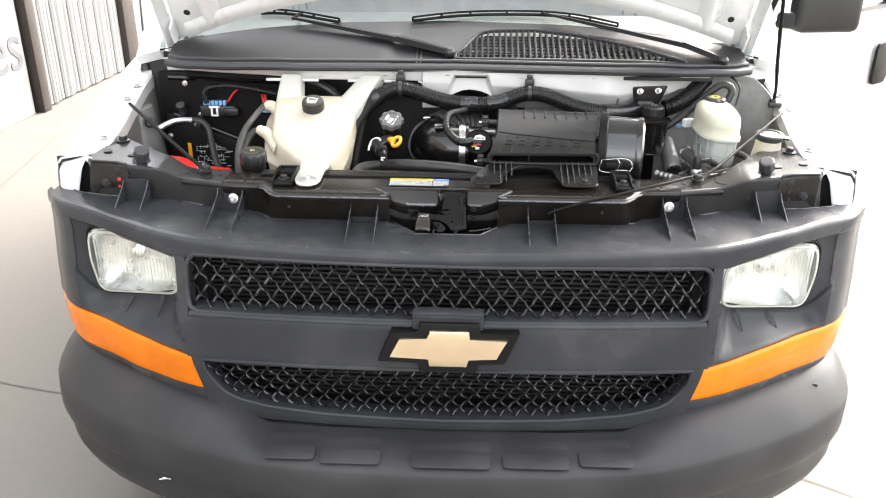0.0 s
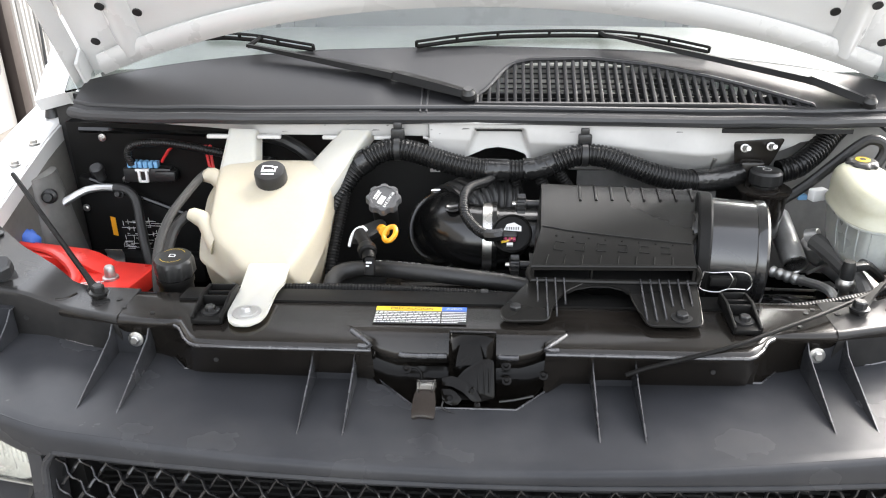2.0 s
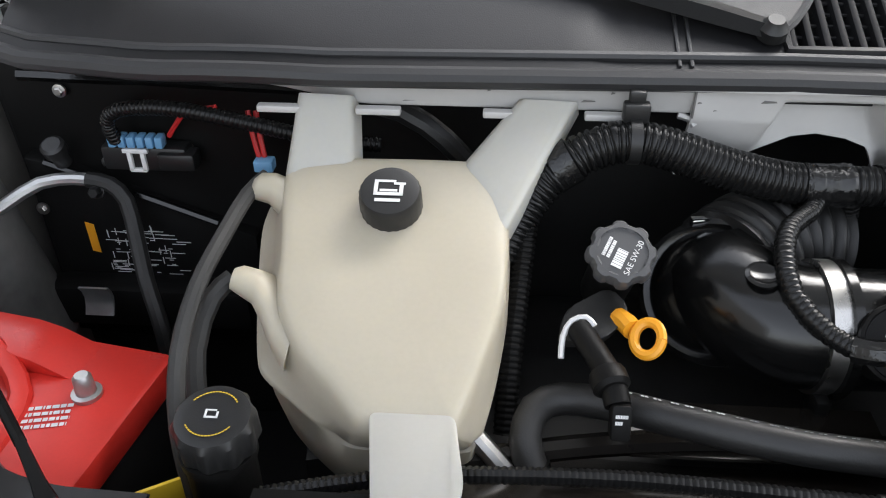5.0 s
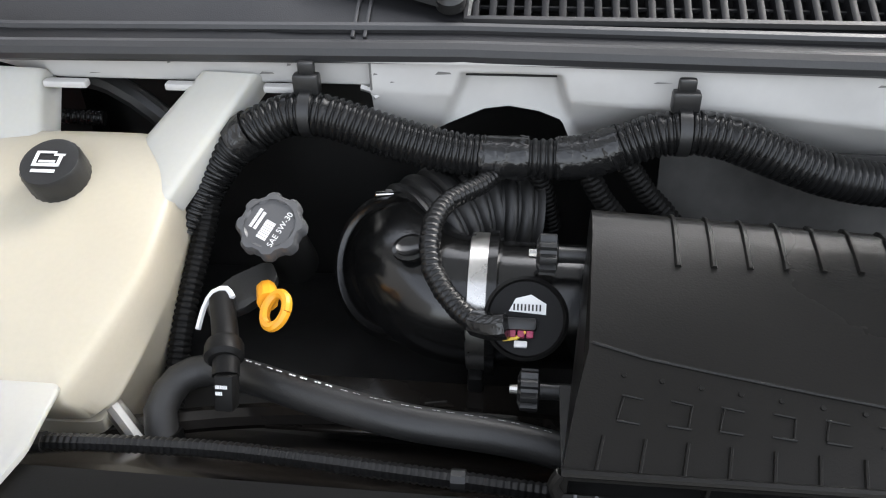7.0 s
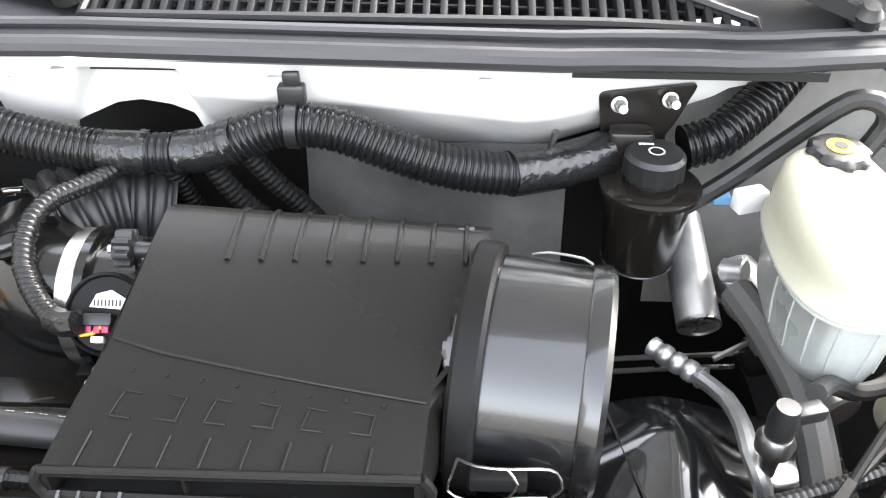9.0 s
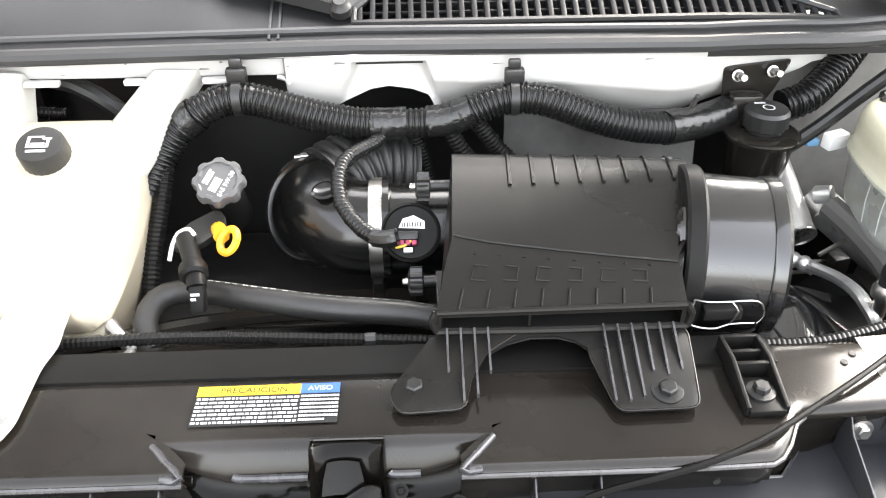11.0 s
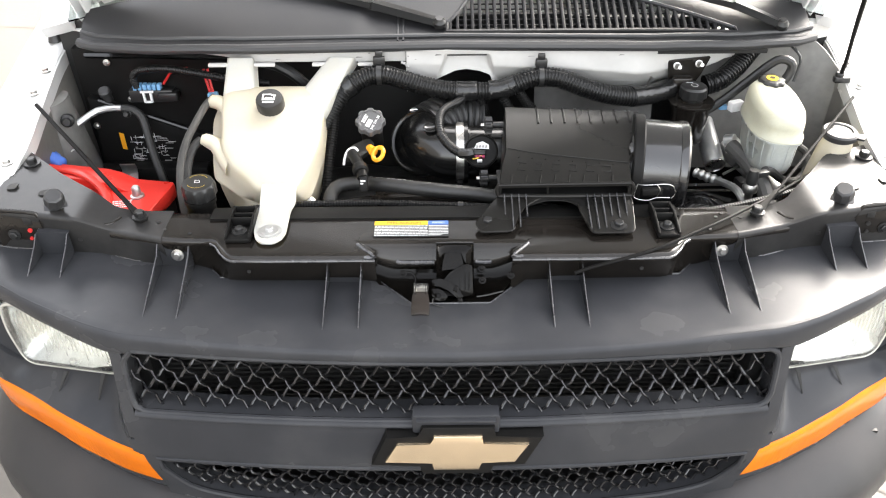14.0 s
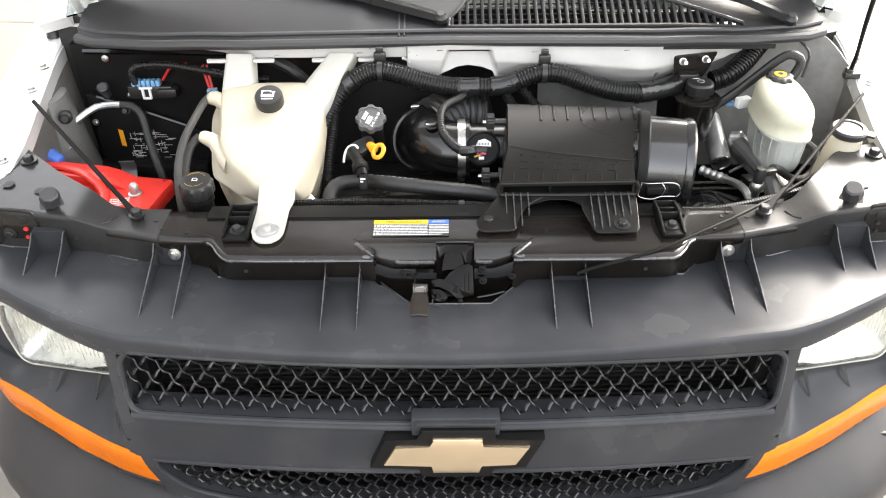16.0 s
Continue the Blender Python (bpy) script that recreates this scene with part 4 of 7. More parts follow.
    lathe(bm, (s * 0.822, 1.868, 1.174), (-s * 0.3, -0.45, 1), [(0, 0.023), (0.004, 0.023), (0.006, 0.014), (0.018, 0.014), (0.019, 0.020)], 18)
    stop = part("hood_stop", bm, "rubber", support, "black rubber hood buffer")
    bm = BM()
    lathe(bm, Vector((s * 0.822, 1.868, 1.174)) + Vector((-s * 0.3, -0.45, 1)).normalized() * 0.019, (-s * 0.3, -0.45, 1), [(0, 0.020), (0.010, 0.0205), (0.024, 0.019), (0.027, 0.015)], 8)
    part("buffer_head", bm, "rubber", stop)
    # dark plates laid on top stand in for the shade inside these holes
    for x, y, z, w, r in ((0.860, 1.918, 1.1775, 0.017, 0.012), (0.940, 1.938, 1.1815, 0.010, 0.006)):
        bm = BM()
        prism(bm, rounded([(s * x - w, y - 0.012, z), (s * x + w, y - 0.012, z + 0.001), (s * x + w, y + 0.012, z + 0.001), (s * x - w, y + 0.012, z)], r, 4), (0, 0, 0.0012))
        part("plate_hole", bm, "dark", support)
    bm = BM()
    hexbolt(bm, (s * 0.94, 2.04, 1.181), (0, 0, 1), 0.011, 0.018, 0.012)
    part("support_bolt", bm, "bolt", support)
    # drain holes are dark discs in place of the shade within
    bm = BM()
    lathe(bm, (s * 0.605, 1.842, 1.1508), (0, 0, 1), [(0, 0.005), (0.0015, 0.005)], 12)
    part("drain_hole", bm, "dark", support)
    # square pressing on the front wall of the plate
    bm = BM()
    prism(bm, rounded([(s * 0.735, 1.829, 1.098), (s * 0.785, 1.835, 1.102), (s * 0.785, 1.835, 1.135), (s * 0.735, 1.829, 1.131)], 0.006, 3), (0, -0.003, 0), e=0.001)
    part("front_pressing", bm, "gloss", support)
    bm = BM()
    lathe(bm, (s * 0.772, 1.830, 1.118), (0, -1, 0), [(0, 0.005), (0.0015, 0.005)], 12)
    part("drain_hole", bm, "dark", support)
# more drain holes as raised dark discs, their shade put into the colour
for x, y in ((-0.53, 1.80), (0.53, 1.80), (-0.40, 1.722), (0.38, 1.722), (0.555, 1.845), (0.57, 1.858), (-0.585, 1.815)):
    bm = BM()
    lathe(bm, (x, y, 1.1495 if y > 1.75 else 1.112), (0, 0, 1) if y > 1.75 else (0, -1, 0), [(0, 0.004), (0.0022, 0.004)], 10)
    part("drain_hole", bm, "dark", support)

# hood latch
latch = new("hood_latch")
latch.parent = van
tagged(latch, "glossy black hood latch with a folded release tab")
for xa, xb in ((-0.168, -0.146), (0.128, 0.172)):
    bm = BM()
    cyl(bm, (xa, 1.738, 1.118), (xb, 1.738, 1.118), 0.0075, seg=14)
    part("cable_stub", bm, "dimblack", latch)
# striker guide: a bent channel with raised sides and a tongue
PX = 0.009
bm = BM()
guide = [(1.760, 1.1510), (1.752, 1.149), (1.742, 1.134), (1.730, 1.108), (1.715, 1.082), (1.698, 1.064)]
sheet(bm, lambda u, v: (PX + u * 0.037, guide[v][0] - 0.012 * abs(u) ** 8 * (v > 0), guide[v][1] + 0.008 * abs(u) ** 8 * (v > 0)), [-1, -0.97, -0.93, -0.86, -0.5, 0, 0.5, 0.86, 0.93, 0.97, 1], list(range(6)), (0, 0.003, -0.003))
part("striker_guide", bm, "dimblack", latch, angle=60)
bm = BM()
tube(bm, [(PX - 0.037, 1.757, 1.1522), (PX, 1.757, 1.1528), (PX + 0.037, 1.757, 1.1522)], 0.0018, 6)
part("guide_rim", bm, "gloss", latch)
bm = BM()
sheet(bm, lambda u, v: (PX - 0.004 + u * (0.016, 0.020, 0.022)[v], (1.738, 1.728, 1.718)[v], (1.139, 1.126, 1.112)[v] + 0.003 * (1 - u * u)), lin(-1, 1, 7), [0, 1, 2], (0, 0.003, -0.003))
part("guide_tongue", bm, "dimblack", latch, "worn striker tongue", angle=60)
bm = BM()
prism(bm, rounded([(PX - 0.030, 1.700, 1.094), (PX - 0.010, 1.712, 1.112), (PX + 0.020, 1.722, 1.126), (PX + 0.034, 1.720, 1.124), (PX + 0.036, 1.694, 1.070), (PX + 0.004, 1.690, 1.064)], 0.005, 3), (0, -0.004, 0.003), e=0.0012)
part("side_plate", bm, "dimblack", latch)
for k, (dx, z0, z1) in enumerate(((0.010, 1.080, 1.106), (0.019, 1.080, 1.112), (0.027, 1.082, 1.114))):
    bm = BM()
    tube(bm, [(PX + dx, 1.684 + (z0 - 1.066) * 0.52, z0), (PX + dx, 1.684 + (z1 - 1.066) * 0.52, z1)], 0.0015, 6, smooth=False)
    part("plate_rib", bm, "dimblack", latch)
bm = BM()
arm = [(-0.038, 1.702, 1.103), (-0.020, 1.704, 1.104), (0.000, 1.700, 1.098), (0.018, 1.692, 1.084), (0.026, 1.684, 1.072), (0.014, 1.682, 1.070), (-0.004, 1.690, 1.084), (-0.022, 1.694, 1.092), (-0.036, 1.694, 1.092)]
prism(bm, rounded(arm, 0.004, 3), (0, -0.006, 0.004), e=0.0014)
part("pawl", bm, "dimblack", latch)
bm = BM()
prism(bm, rounded([(-0.040, 1.690, 1.090), (-0.018, 1.690, 1.088), (-0.004, 1.682, 1.074), (-0.016, 1.676, 1.066), (-0.036, 1.680, 1.072)], 0.006, 3), (0, -0.005, 0.004), e=0.0014)
part("pawl", bm, "dimblack", latch)
for x, y, z, r in ((-0.024, 1.676, 1.082, 0.008), (0.010, 1.688, 1.088, 0.006), (0.018, 1.676, 1.070, 0.005)):
    bm = BM()
    lathe(bm, (x, y, z), (0, -0.75, 0.66), [(0, r), (0.004, r), (0.005, r * 0.6), (0.003, r * 0.5)], 18)
    part("pivot_pin", bm, "dimblack", latch)
bm = BM()
tube(bm, [(-0.034, 1.674, 1.078), (-0.036, 1.668, 1.070), (-0.026, 1.664, 1.066), (-0.008, 1.660, 1.063), (0.006, 1.659, 1.062)], 0.0014, 6)
part("return_spring", bm, "bolt", latch)
bm = BM()
tube(bm, [(0.052, 1.690, 1.068), (0.075, 1.694, 1.069), (0.105, 1.702, 1.072)], 0.0018, 6)
part("cable_end", bm, "bolt", latch)
bm = BM()
tube(bm, [(-0.095, 1.720, 1.108), (-0.078, 1.718, 1.108), (-0.070, 1.712, 1.100), (-0.068, 1.700, 1.088), (-0.050, 1.694, 1.085)], 0.0025, 6)
part("lever_link", bm, "dimblack", latch)
lev = [(1.690, 1.094, 0.0135), (1.678, 1.108, 0.0145), (1.662, 1.120, 0.0150), (1.648, 1.122, 0.0140), (1.636, 1.121, 0.0130)]
bm = BM()
sheet(bm, lambda u, v: (-0.058 + u * lev[v][2], lev[v][0], lev[v][1] + 0.004 * (1 - abs(u) ** 4)), [-1, -0.8, -0.5, 0, 0.5, 0.8, 1], list(range(5)), (0, 0.002, -0.004))
tab = part("release_tab", bm, "tabsteel", latch, "bright folded steel release lever", angle=60)
for s in (-1, 1):
    bm = BM()
    tube(bm, [(-0.058 + s * q[2] * 0.82, q[0] - 0.002, q[1] + 0.0042) for q in lev], 0.0016, 6, smooth=False)
    part("tab_rib", bm, "tabsteel", tab)
low = [(1.640, 1.122, 0.0125), (1.630, 1.121, 0.0150), (1.616, 1.117, 0.0168), (1.598, 1.112, 0.0172), (1.587, 1.110, 0.0165), (1.582, 1.112, 0.0135)]
bm = BM()
sheet(bm, lambda u, v: (-0.058 + u * low[v][2], low[v][0], low[v][1] + 0.002 * (1 - u * u)), lin(-1, 1, 7), list(range(6)), (0, 0.002, -0.004))
part("tab_tongue", bm, "bronze", tab, "bronzed tongue of the lever", angle=60)
for x, y, z in ((-0.094, 1.716, 1.106), (0.062, 1.722, 1.112), (0.063, 1.708, 1.094), (0.120, 1.716, 1.100)):
    bm = BM()
    hexbolt(bm, (x, y, z), (0, -0.6, 0.8), 0.0045, 0.0075, 0.005)
    part("latch_bolt", bm, "dimblack", latch)

# cowl panel with vent slots, rubber seal
def cowl_front(x):
    return interp(abs(x), [(0, 2.292), (0.5, 2.285), (0.7, 2.295), (0.85, 2.325), (0.95, 2.37), (1.0, 2.41)])


def cowl_rear(x):
    return interp(abs(x), [(0, 2.52), (0.35, 2.505), (0.6, 2.475), (0.8, 2.455), (0.95, 2.44), (1.0, 2.44)])


def cowl_z(x, y):
    return 1.362 + 0.45 * (y - 2.30) - 0.05 * max(0, abs(x) - 0.5) ** 2 * 4


def vent_top(x):
    return interp(x, [(0.0, 2.35), (0.02, 2.37), (0.055, 2.43), (0.075, 2.455), (0.12, 2.468), (0.25, 2.472), (0.38, 2.45), (0.5, 2.412), (0.6, 2.375), (0.70, 2.338)])


def vent_bottom(x):
    return 2.327


bm = BM()
sheet(bm, lambda x, k: (x, cowl_front(x) + (cowl_rear(x) - cowl_front(x)) * k, cowl_z(x, cowl_front(x) + (cowl_rear(x) - cowl_front(x)) * k) + (0.008 * math.sin(k * math.pi) if x < -0.2 else 0)),
      lin(-0.90, 0.0, 31), [0, 0.04, 0.1, 0.2, 0.4, 0.6, 0.8, 0.95, 1], (0, 0, -0.005))
xs = lin(0.0, 0.70, 43)
sheet(bm, lambda x, k: (x, cowl_front(x) + (vent_bottom(x) - cowl_front(x)) * k, cowl_z(x, cowl_front(x) + (vent_bottom(x) - cowl_front(x)) * k)), xs, [0, 0.2, 0.6, 1], (0, 0, -0.005))
sheet(bm, lambda x, k: (x, vent_top(x) + (cowl_rear(x) - vent_top(x)) * k, cowl_z(x, vent_top(x) + (cowl_rear(x) - vent_top(x)) * k)), xs, [0, 0.3, 0.7, 1], (0, 0, -0.005))
sheet(bm, lambda x, k: (x, cowl_front(x) + (cowl_rear(x) - cowl_front(x)) * k, cowl_z(x, cowl_front(x) + (cowl_rear(x) - cowl_front(x)) * k)), lin(0.70, 0.90, 12), [0, 0.1, 0.4, 0.7, 1], (0, 0, -0.005))
cowl = part("cowl_panel", bm, "cowl", van, "dark grey plastic cowl with a slotted air intake")
n = 38
for i in range(n):
    x = 0.008 + i * (0.69 - 0.008) / (n - 1)
    y0, y1 = vent_bottom(x) - 0.002, vent_top(x) + 0.002
    if y1 - y0 < 0.01:
        continue
    bm = BM()
    sheet(bm, lambda u, v: (x + u, v, cowl_z(x, v) + 0.001 - 6 * u * u * 20), [-0.0037, -0.002, 0.002, 0.0037], lin(y0, y1, 5), (0, 0, -0.02))
    part("vent_slat", bm, "slat", cowl)
for k in range(1, 9):
    y = 2.327 + k * 0.0165
    span = [q for q in lin(0.0, 0.70, 71) if vent_top(q) > y]
    if len(span) > 2:
        bm = BM()
        tube(bm, [(q, y, cowl_z(q, y) - 0.012) for q in (span[0], (span[0] + span[-1]) / 2, span[-1])], 0.0022, 5, smooth=False)
        part("vent_crossbar", bm, "slat", cowl)
bm = BM()
rim = [Vector((x, vent_top(x) + 0.003, cowl_z(x, vent_top(x)) + 0.002)) for x in lin(0, 0.7, 50)] + [Vector((x, vent_bottom(x) - 0.004, cowl_z(x, vent_bottom(x)) + 0.002)) for x in lin(0.7, 0, 30)]
tube(bm, rim + rim[:1], 0.005, 6, smooth=False)
part("vent_rim", bm, "cowl", cowl)
bm = BM()
sheet(bm, lambda u, v: (u, v, 1.33), lin(-0.1, 0.78, 4), lin(2.31, 2.50, 3), (0, 0, -0.01))
part("vent_plenum", bm, "dark", cowl)
bm = BM()
tube(bm, [(x, cowl_front(x) - 0.004, cowl_z(x, cowl_front(x)) - 0.004) for x in lin(-0.90, 0.90, 41)], 0.012, 10, smooth=False)
tube(bm, [(x, cowl_front(x) + 0.022, cowl_z(x, cowl_front(x) + 0.022) + 0.002) for x in lin(-0.90, 0.90, 41)], 0.006, 8, smooth=False)
part("cowl_seal", bm, "rubber", cowl, "rolled rubber hood seal")
bm = BM()
box(bm, (-0.105, 2.34, cowl_z(0, 2.34) + 0.002), (0.004, 0.09, 0.004), rot=(24, 0, 0), e=0.001)
box(bm, (-0.118, 2.34, cowl_z(0, 2.34) + 0.002), (0.004, 0.09, 0.004), rot=(24, 0, 0), e=0.001)
part("cowl_seam", bm, "rubber", cowl)


# windscreen, wipers and the cab behind
def screen(x, k):
    y0 = cowl_rear(x) - 0.015
    z0 = cowl_z(x, y0) - 0.004
    return (x, y0 + 0.62 * k, z0 + 0.52 * k)


bm = BM()
sheet(bm, screen, lin(-0.95, 0.95, 25), lin(0, 1, 9), (0, 0.004, -0.005))
ws = part("windscreen", bm, "screen", van, "pale green tinted windscreen reflecting the sky")
ws.visible_shadow = False
bm = BM()
sheet(bm, lambda x, k: (x, 2.60 + 0.55 * k - 0.1 * x * x, 1.40 + 0.03 * math.sin(k * 3)), lin(-0.95, 0.95, 15), lin(0, 1, 7), (0, 0, -0.03))
part("dashboard", bm, "inner", van, "grey dashboard top")
bm = BM()
for s in (-1, 1):
    sheet(bm, lambda k, j: (s * (0.95 + 0.08 * j), 2.43 + 0.62 * k, 1.37 + 0.52 * k - 0.02 * j), lin(0, 1, 5), lin(0, 1, 3), (0, 0.02, -0.03))
    sheet(bm, lambda y, z: (s * (1.13 - 0.10 * max(0, z - 1.3)), y, z), lin(3.75, 5.9, 6), lin(0.45, 2.36, 8), (-s * 0.03, 0, 0))
sheet(bm, lambda x, y: (x, y, 2.33 + 0.06 * (1 - x ** 4)), lin(-1.06, 1.06, 13), lin(3.20, 5.9, 8), (0, 0, -0.03))
sheet(bm, lambda x, k: (x, 3.03 + 0.20 * math.sin(k * 1.57), 1.89 + 0.47 * k), lin(-1.06, 1.06, 7), lin(0, 1, 6), (0, 0.01, -0.02))
sheet(bm, lambda x, z: (x, 5.9, z), lin(-1.1, 1.1, 5), lin(0.45, 2.36, 5), (0, -0.03, 0))
sheet(bm, lambda y, z: (-1.13, y, z), lin(2.84, 3.78, 5), lin(0.45, 1.40, 6), (0.03, 0, 0))
sheet(bm, lambda y, z: (-1.13 + 0.10 * (z - 1.38), y, z), lin(3.1, 3.78, 3), lin(1.395, 2.36, 4), (0.03, 0, 0))
sheet(bm, lambda x, y: (x, y, 0.5), lin(-1.1, 1.1, 5), lin(2.5, 5.9, 6), (0, 0, -0.03))
part("cab_shell", bm, "white", van, "white cab and cargo body")
for s in (-1, 1):
    for y in (2.42, 5.3):
        wheel = new("wheel")
        wheel.parent = van
        bm = BM()
        lathe(bm, (s * 0.86, y, 0.39), (s, 0, 0), [(0, 0.24), (0, 0.36), (0.03, 0.39), (0.20, 0.39), (0.23, 0.36), (0.23, 0.24)], 36)
        part("tyre", bm, "tyre", wheel)
        bm = BM()
        lathe(bm, (s * 0.90, y, 0.39), (s, 0, 0), [(0, 0.24), (0.16, 0.24), (0.17, 0.22), (0.12, 0.18), (0.13, 0.05), (0.15, 0.04)], 28)
        part("rim", bm, "steel", wheel)


def on_screen(x, k, lift=0.012):
    p = screen(x, k)
    return Vector((p[0], p[1] - lift * 0.64, p[2] + lift * 0.77))


def wiper(pivot, elbow, tip, blade):
    w = new("wiper")
    w.parent = van
    tagged(w, "black windscreen wiper lying at the foot of the glass")
    pivot, elbow, tip = Vector(pivot), Vector(elbow), Vector(tip)
    bm = BM()
    d = (elbow - pivot)
    a = frame_of(d)[0]
    rings = []
    for p, hw, h in ((pivot - d.normalized() * 0.016, 0.009, 0.010), (pivot, 0.014, 0.014), (pivot.lerp(elbow, 0.4), 0.017, 0.016), (elbow, 0.019, 0.016), (elbow.lerp(tip, 0.015), 0.019, 0.017), (elbow.lerp(tip, 0.03), 0.015, 0.013), (elbow.lerp(tip, 0.5), 0.011, 0.011), (tip, 0.007, 0.006)):
        u = Vector((0, 0, 1))
        rings.append([p + a * hw, p + a * hw * 0.7 + u * h, p - a * hw * 0.7 + u * h, p - a * hw])
    loft(bm, rings)
    part("wiper_arm", bm, "satin", w)
    bm = BM()
    lathe(bm, pivot, (0, -0.4, 1), [(0, 0.016), (0.012, 0.016), (0.018, 0.011), (0.022, 0.009)], 16)
    part("pivot_cap", bm, "bolt", w)
    bm = BM()
    pts = [on_screen(*q, 0.006) for q in blade]
    tube(bm, pts, 0.005, 6)
    up_ = [p + Vector((0, -0.006, 0.012)) for p in pts]
    tube(bm, up_, 0.0035, 6)
    for p, q in zip(pts, up_):
        tube(bm, [p, q], 0.004, 5, smooth=False)
    part("wiper_blade", bm, "satin", w)
    bm = BM()
    tube(bm, [tip, pts[len(pts) // 2] + Vector((0, -0.004, 0.010))], 0.005, 6, smooth=False)
    part("blade_clip", bm, "satin", w)


wiper((-0.018, 2.340, 1.386), (-0.172, 2.385, 1.414), on_screen(-0.525, 0.030, 0.022), [(-0.634, 0.093), (-0.59, 0.088), (-0.552, 0.079), (-0.50, 0.064), (-0.461, 0.049), (-0.378, 0.018)])
wiper((0.814, 2.347, 1.372), (0.709, 2.380, 1.4085), on_screen(0.285, 0.045, 0.022), [(-0.142, 0.018), (-0.05, 0.034), (0.043, 0.047), (0.16, 0.058), (0.273, 0.062), (0.36, 0.056), (0.425, 0.047), (0.51, 0.028)])

# raised hood
hood = new("hood")
hood.parent = van
tagged(hood, "raised white hood seen from below")


def hood_rear(x):
    q = (x / 0.9) ** 2
    return Vector((x, 2.29 + 0.19 * q, 1.585 - 0.19 * q))


def hood_at(x, k):
    e = hood_rear(x)
    bow = 0.05 * math.sin(k * math.pi) - 0.06 * (x / 0.9) ** 2 * 0
    a = radians(50)
    return e + Vector((0, -math.cos(a), math.sin(a))) * (0.9 * k) + Vector((0, math.sin(a), math.cos(a))) * bow


bm = BM()
sheet(bm, hood_at, lin(-0.90, 0.90, 31), lin(0, 1, 12), (0, 0.012, 0.012))
part("hood_panel", bm, "white", hood)
bm = BM()
sheet(bm, lambda x, k: hood_at(x, 0.005 + k * 0.06) + Vector((0, -0.006 - 0.008 * math.sin(k * math.pi), -0.006)), lin(-0.86, 0.86, 31), lin(0, 1, 5), (0, -0.003, -0.003))
part("hood_rear_brace", bm, "white", hood)
for s in (-1, 1):
    bm = BM()
    sheet(bm, lambda k, j: hood_at(s * 0.90, k) + Vector((s * (0.01 + 0.02 * j), -0.03 * j, -0.03 * j)), lin(0, 1, 12), lin(0, 1, 4), (-s * 0.003, 0, -0.003))
    sheet(bm, lambda k, j: hood_at(s * (0.80 - 0.07 * j), 0.04 + k * 0.9) + Vector((0, -0.015 * math.sin(j * math.pi), -0.02 * math.sin(j * math.pi) - 0.002)), lin(0, 1, 10), lin(0, 1, 6), (0, 0.002, 0.002))
    part("hood_side_brace", bm, "white", hood)
    # hood holes: dark discs on the brace instead of shaded openings
    for x, k in ((0.83, 0.12), (0.78, 0.20), (0.70, 0.15), (0.62, 0.22), (0.45, 0.24)):
        bm = BM()
        p = hood_at(s * x, k) + Vector((0, -0.019, -0.022))
        lathe(bm, p, (0, -0.77, -0.64), [(0, 0.010), (0.004, 0.010)], 12)
        part("hood_hole", bm, "dark", hood)
    bm = BM()
    prism(bm, [(s * 0.895, 2.46, 1.34), (s * 0.895, 2.52, 1.33), (s * 0.895, 2.50, 1.42), (s * 0.895, 2.43, 1.47), (s * 0.895, 2.40, 1.44)], (s * 0.008, 0, 0), e=0.002)
    box(bm, (s * 0.91, 2.49, 1.325), (0.06, 0.10, 0.02), rot=(15, 0, 0), e=0.004)
    part("hood_hinge", bm, "white", hood)
bm = BM()
tube(bm, [(0.968, 2.30, 1.258), (0.966, 2.285, 1.30), (0.93, 2.22, 1.42), (0.885, 2.13, 1.585), (0.87, 2.10, 1.615), (0.84, 2.10, 1.622), (0.81, 2.105, 1.612)], 0.0055, 8)
part("prop_rod", bm, "satin", hood, "thin black prop rod holding the hood")
bm = BM()
box(bm, (0.975, 2.298, 1.256), (0.04, 0.02, 0.016), e=0.004)
lathe(bm, (0.968, 2.30, 1.25), (0, 0, 1), [(0, 0.011), (0.02, 0.011), (0.024, 0.008)], 12)
part("prop_rod_clip", bm, "cap", hood)

# aerial on the fender
bm = BM()
lathe(bm, (-1.03, 2.50, 1.292), (0, 0.1, 1), [(0, 0.022), (0.02, 0.018), (0.045, 0.008), (0.06, 0.004), (0.5, 0.0015)], 12)
part("aerial", bm, "cap", van, "thin black fender aerial")

# open door with its handle and mirror
door = new("front_door")
door.parent = van
tagged(door, "white front door standing open")
H, Wd = Vector((1.10, 2.86, 0)), Vector((0.743, 0.669, 0))
Nn = Vector((0.669, -0.743, 0))


def door_at(u, z):
    return H + Wd * (1.12 * u) + Nn * (0.02 * math.sin(max(0, min(1, (z - 0.45) / 0.95)) * math.pi)) + Vector((0, 0, z))


bm = BM()
sheet(bm, door_at, lin(0, 1, 8), lin(0.45, 1.40, 12), lambda u, v: -Nn * 0.06)
part("door_panel", bm, "white", door)
bm = BM()
for a, b in (((0.02, 1.40), (0.40, 2.05)), ((0.40, 2.05), (0.98, 2.08)), ((0.98, 2.08), (0.98, 1.40)), ((0.02, 1.40), (0.98, 1.40))):
    tube(bm, [door_at(*a) - Nn * 0.03, door_at(*b) - Nn * 0.03], 0.025, 8, smooth=False)
part("window_frame", bm, "satin", door)
bm = BM()
c = door_at(0.90, 1.17) + Nn * 0.012
prism(bm, rounded([c + Wd * dx + Vector((0, 0, dz)) for dx, dz in ((-0.07, -0.09), (0.07, -0.09), (0.07, 0.09), (-0.07, 0.09))], 0.025, 4), Nn * 0.012, e=0.004)
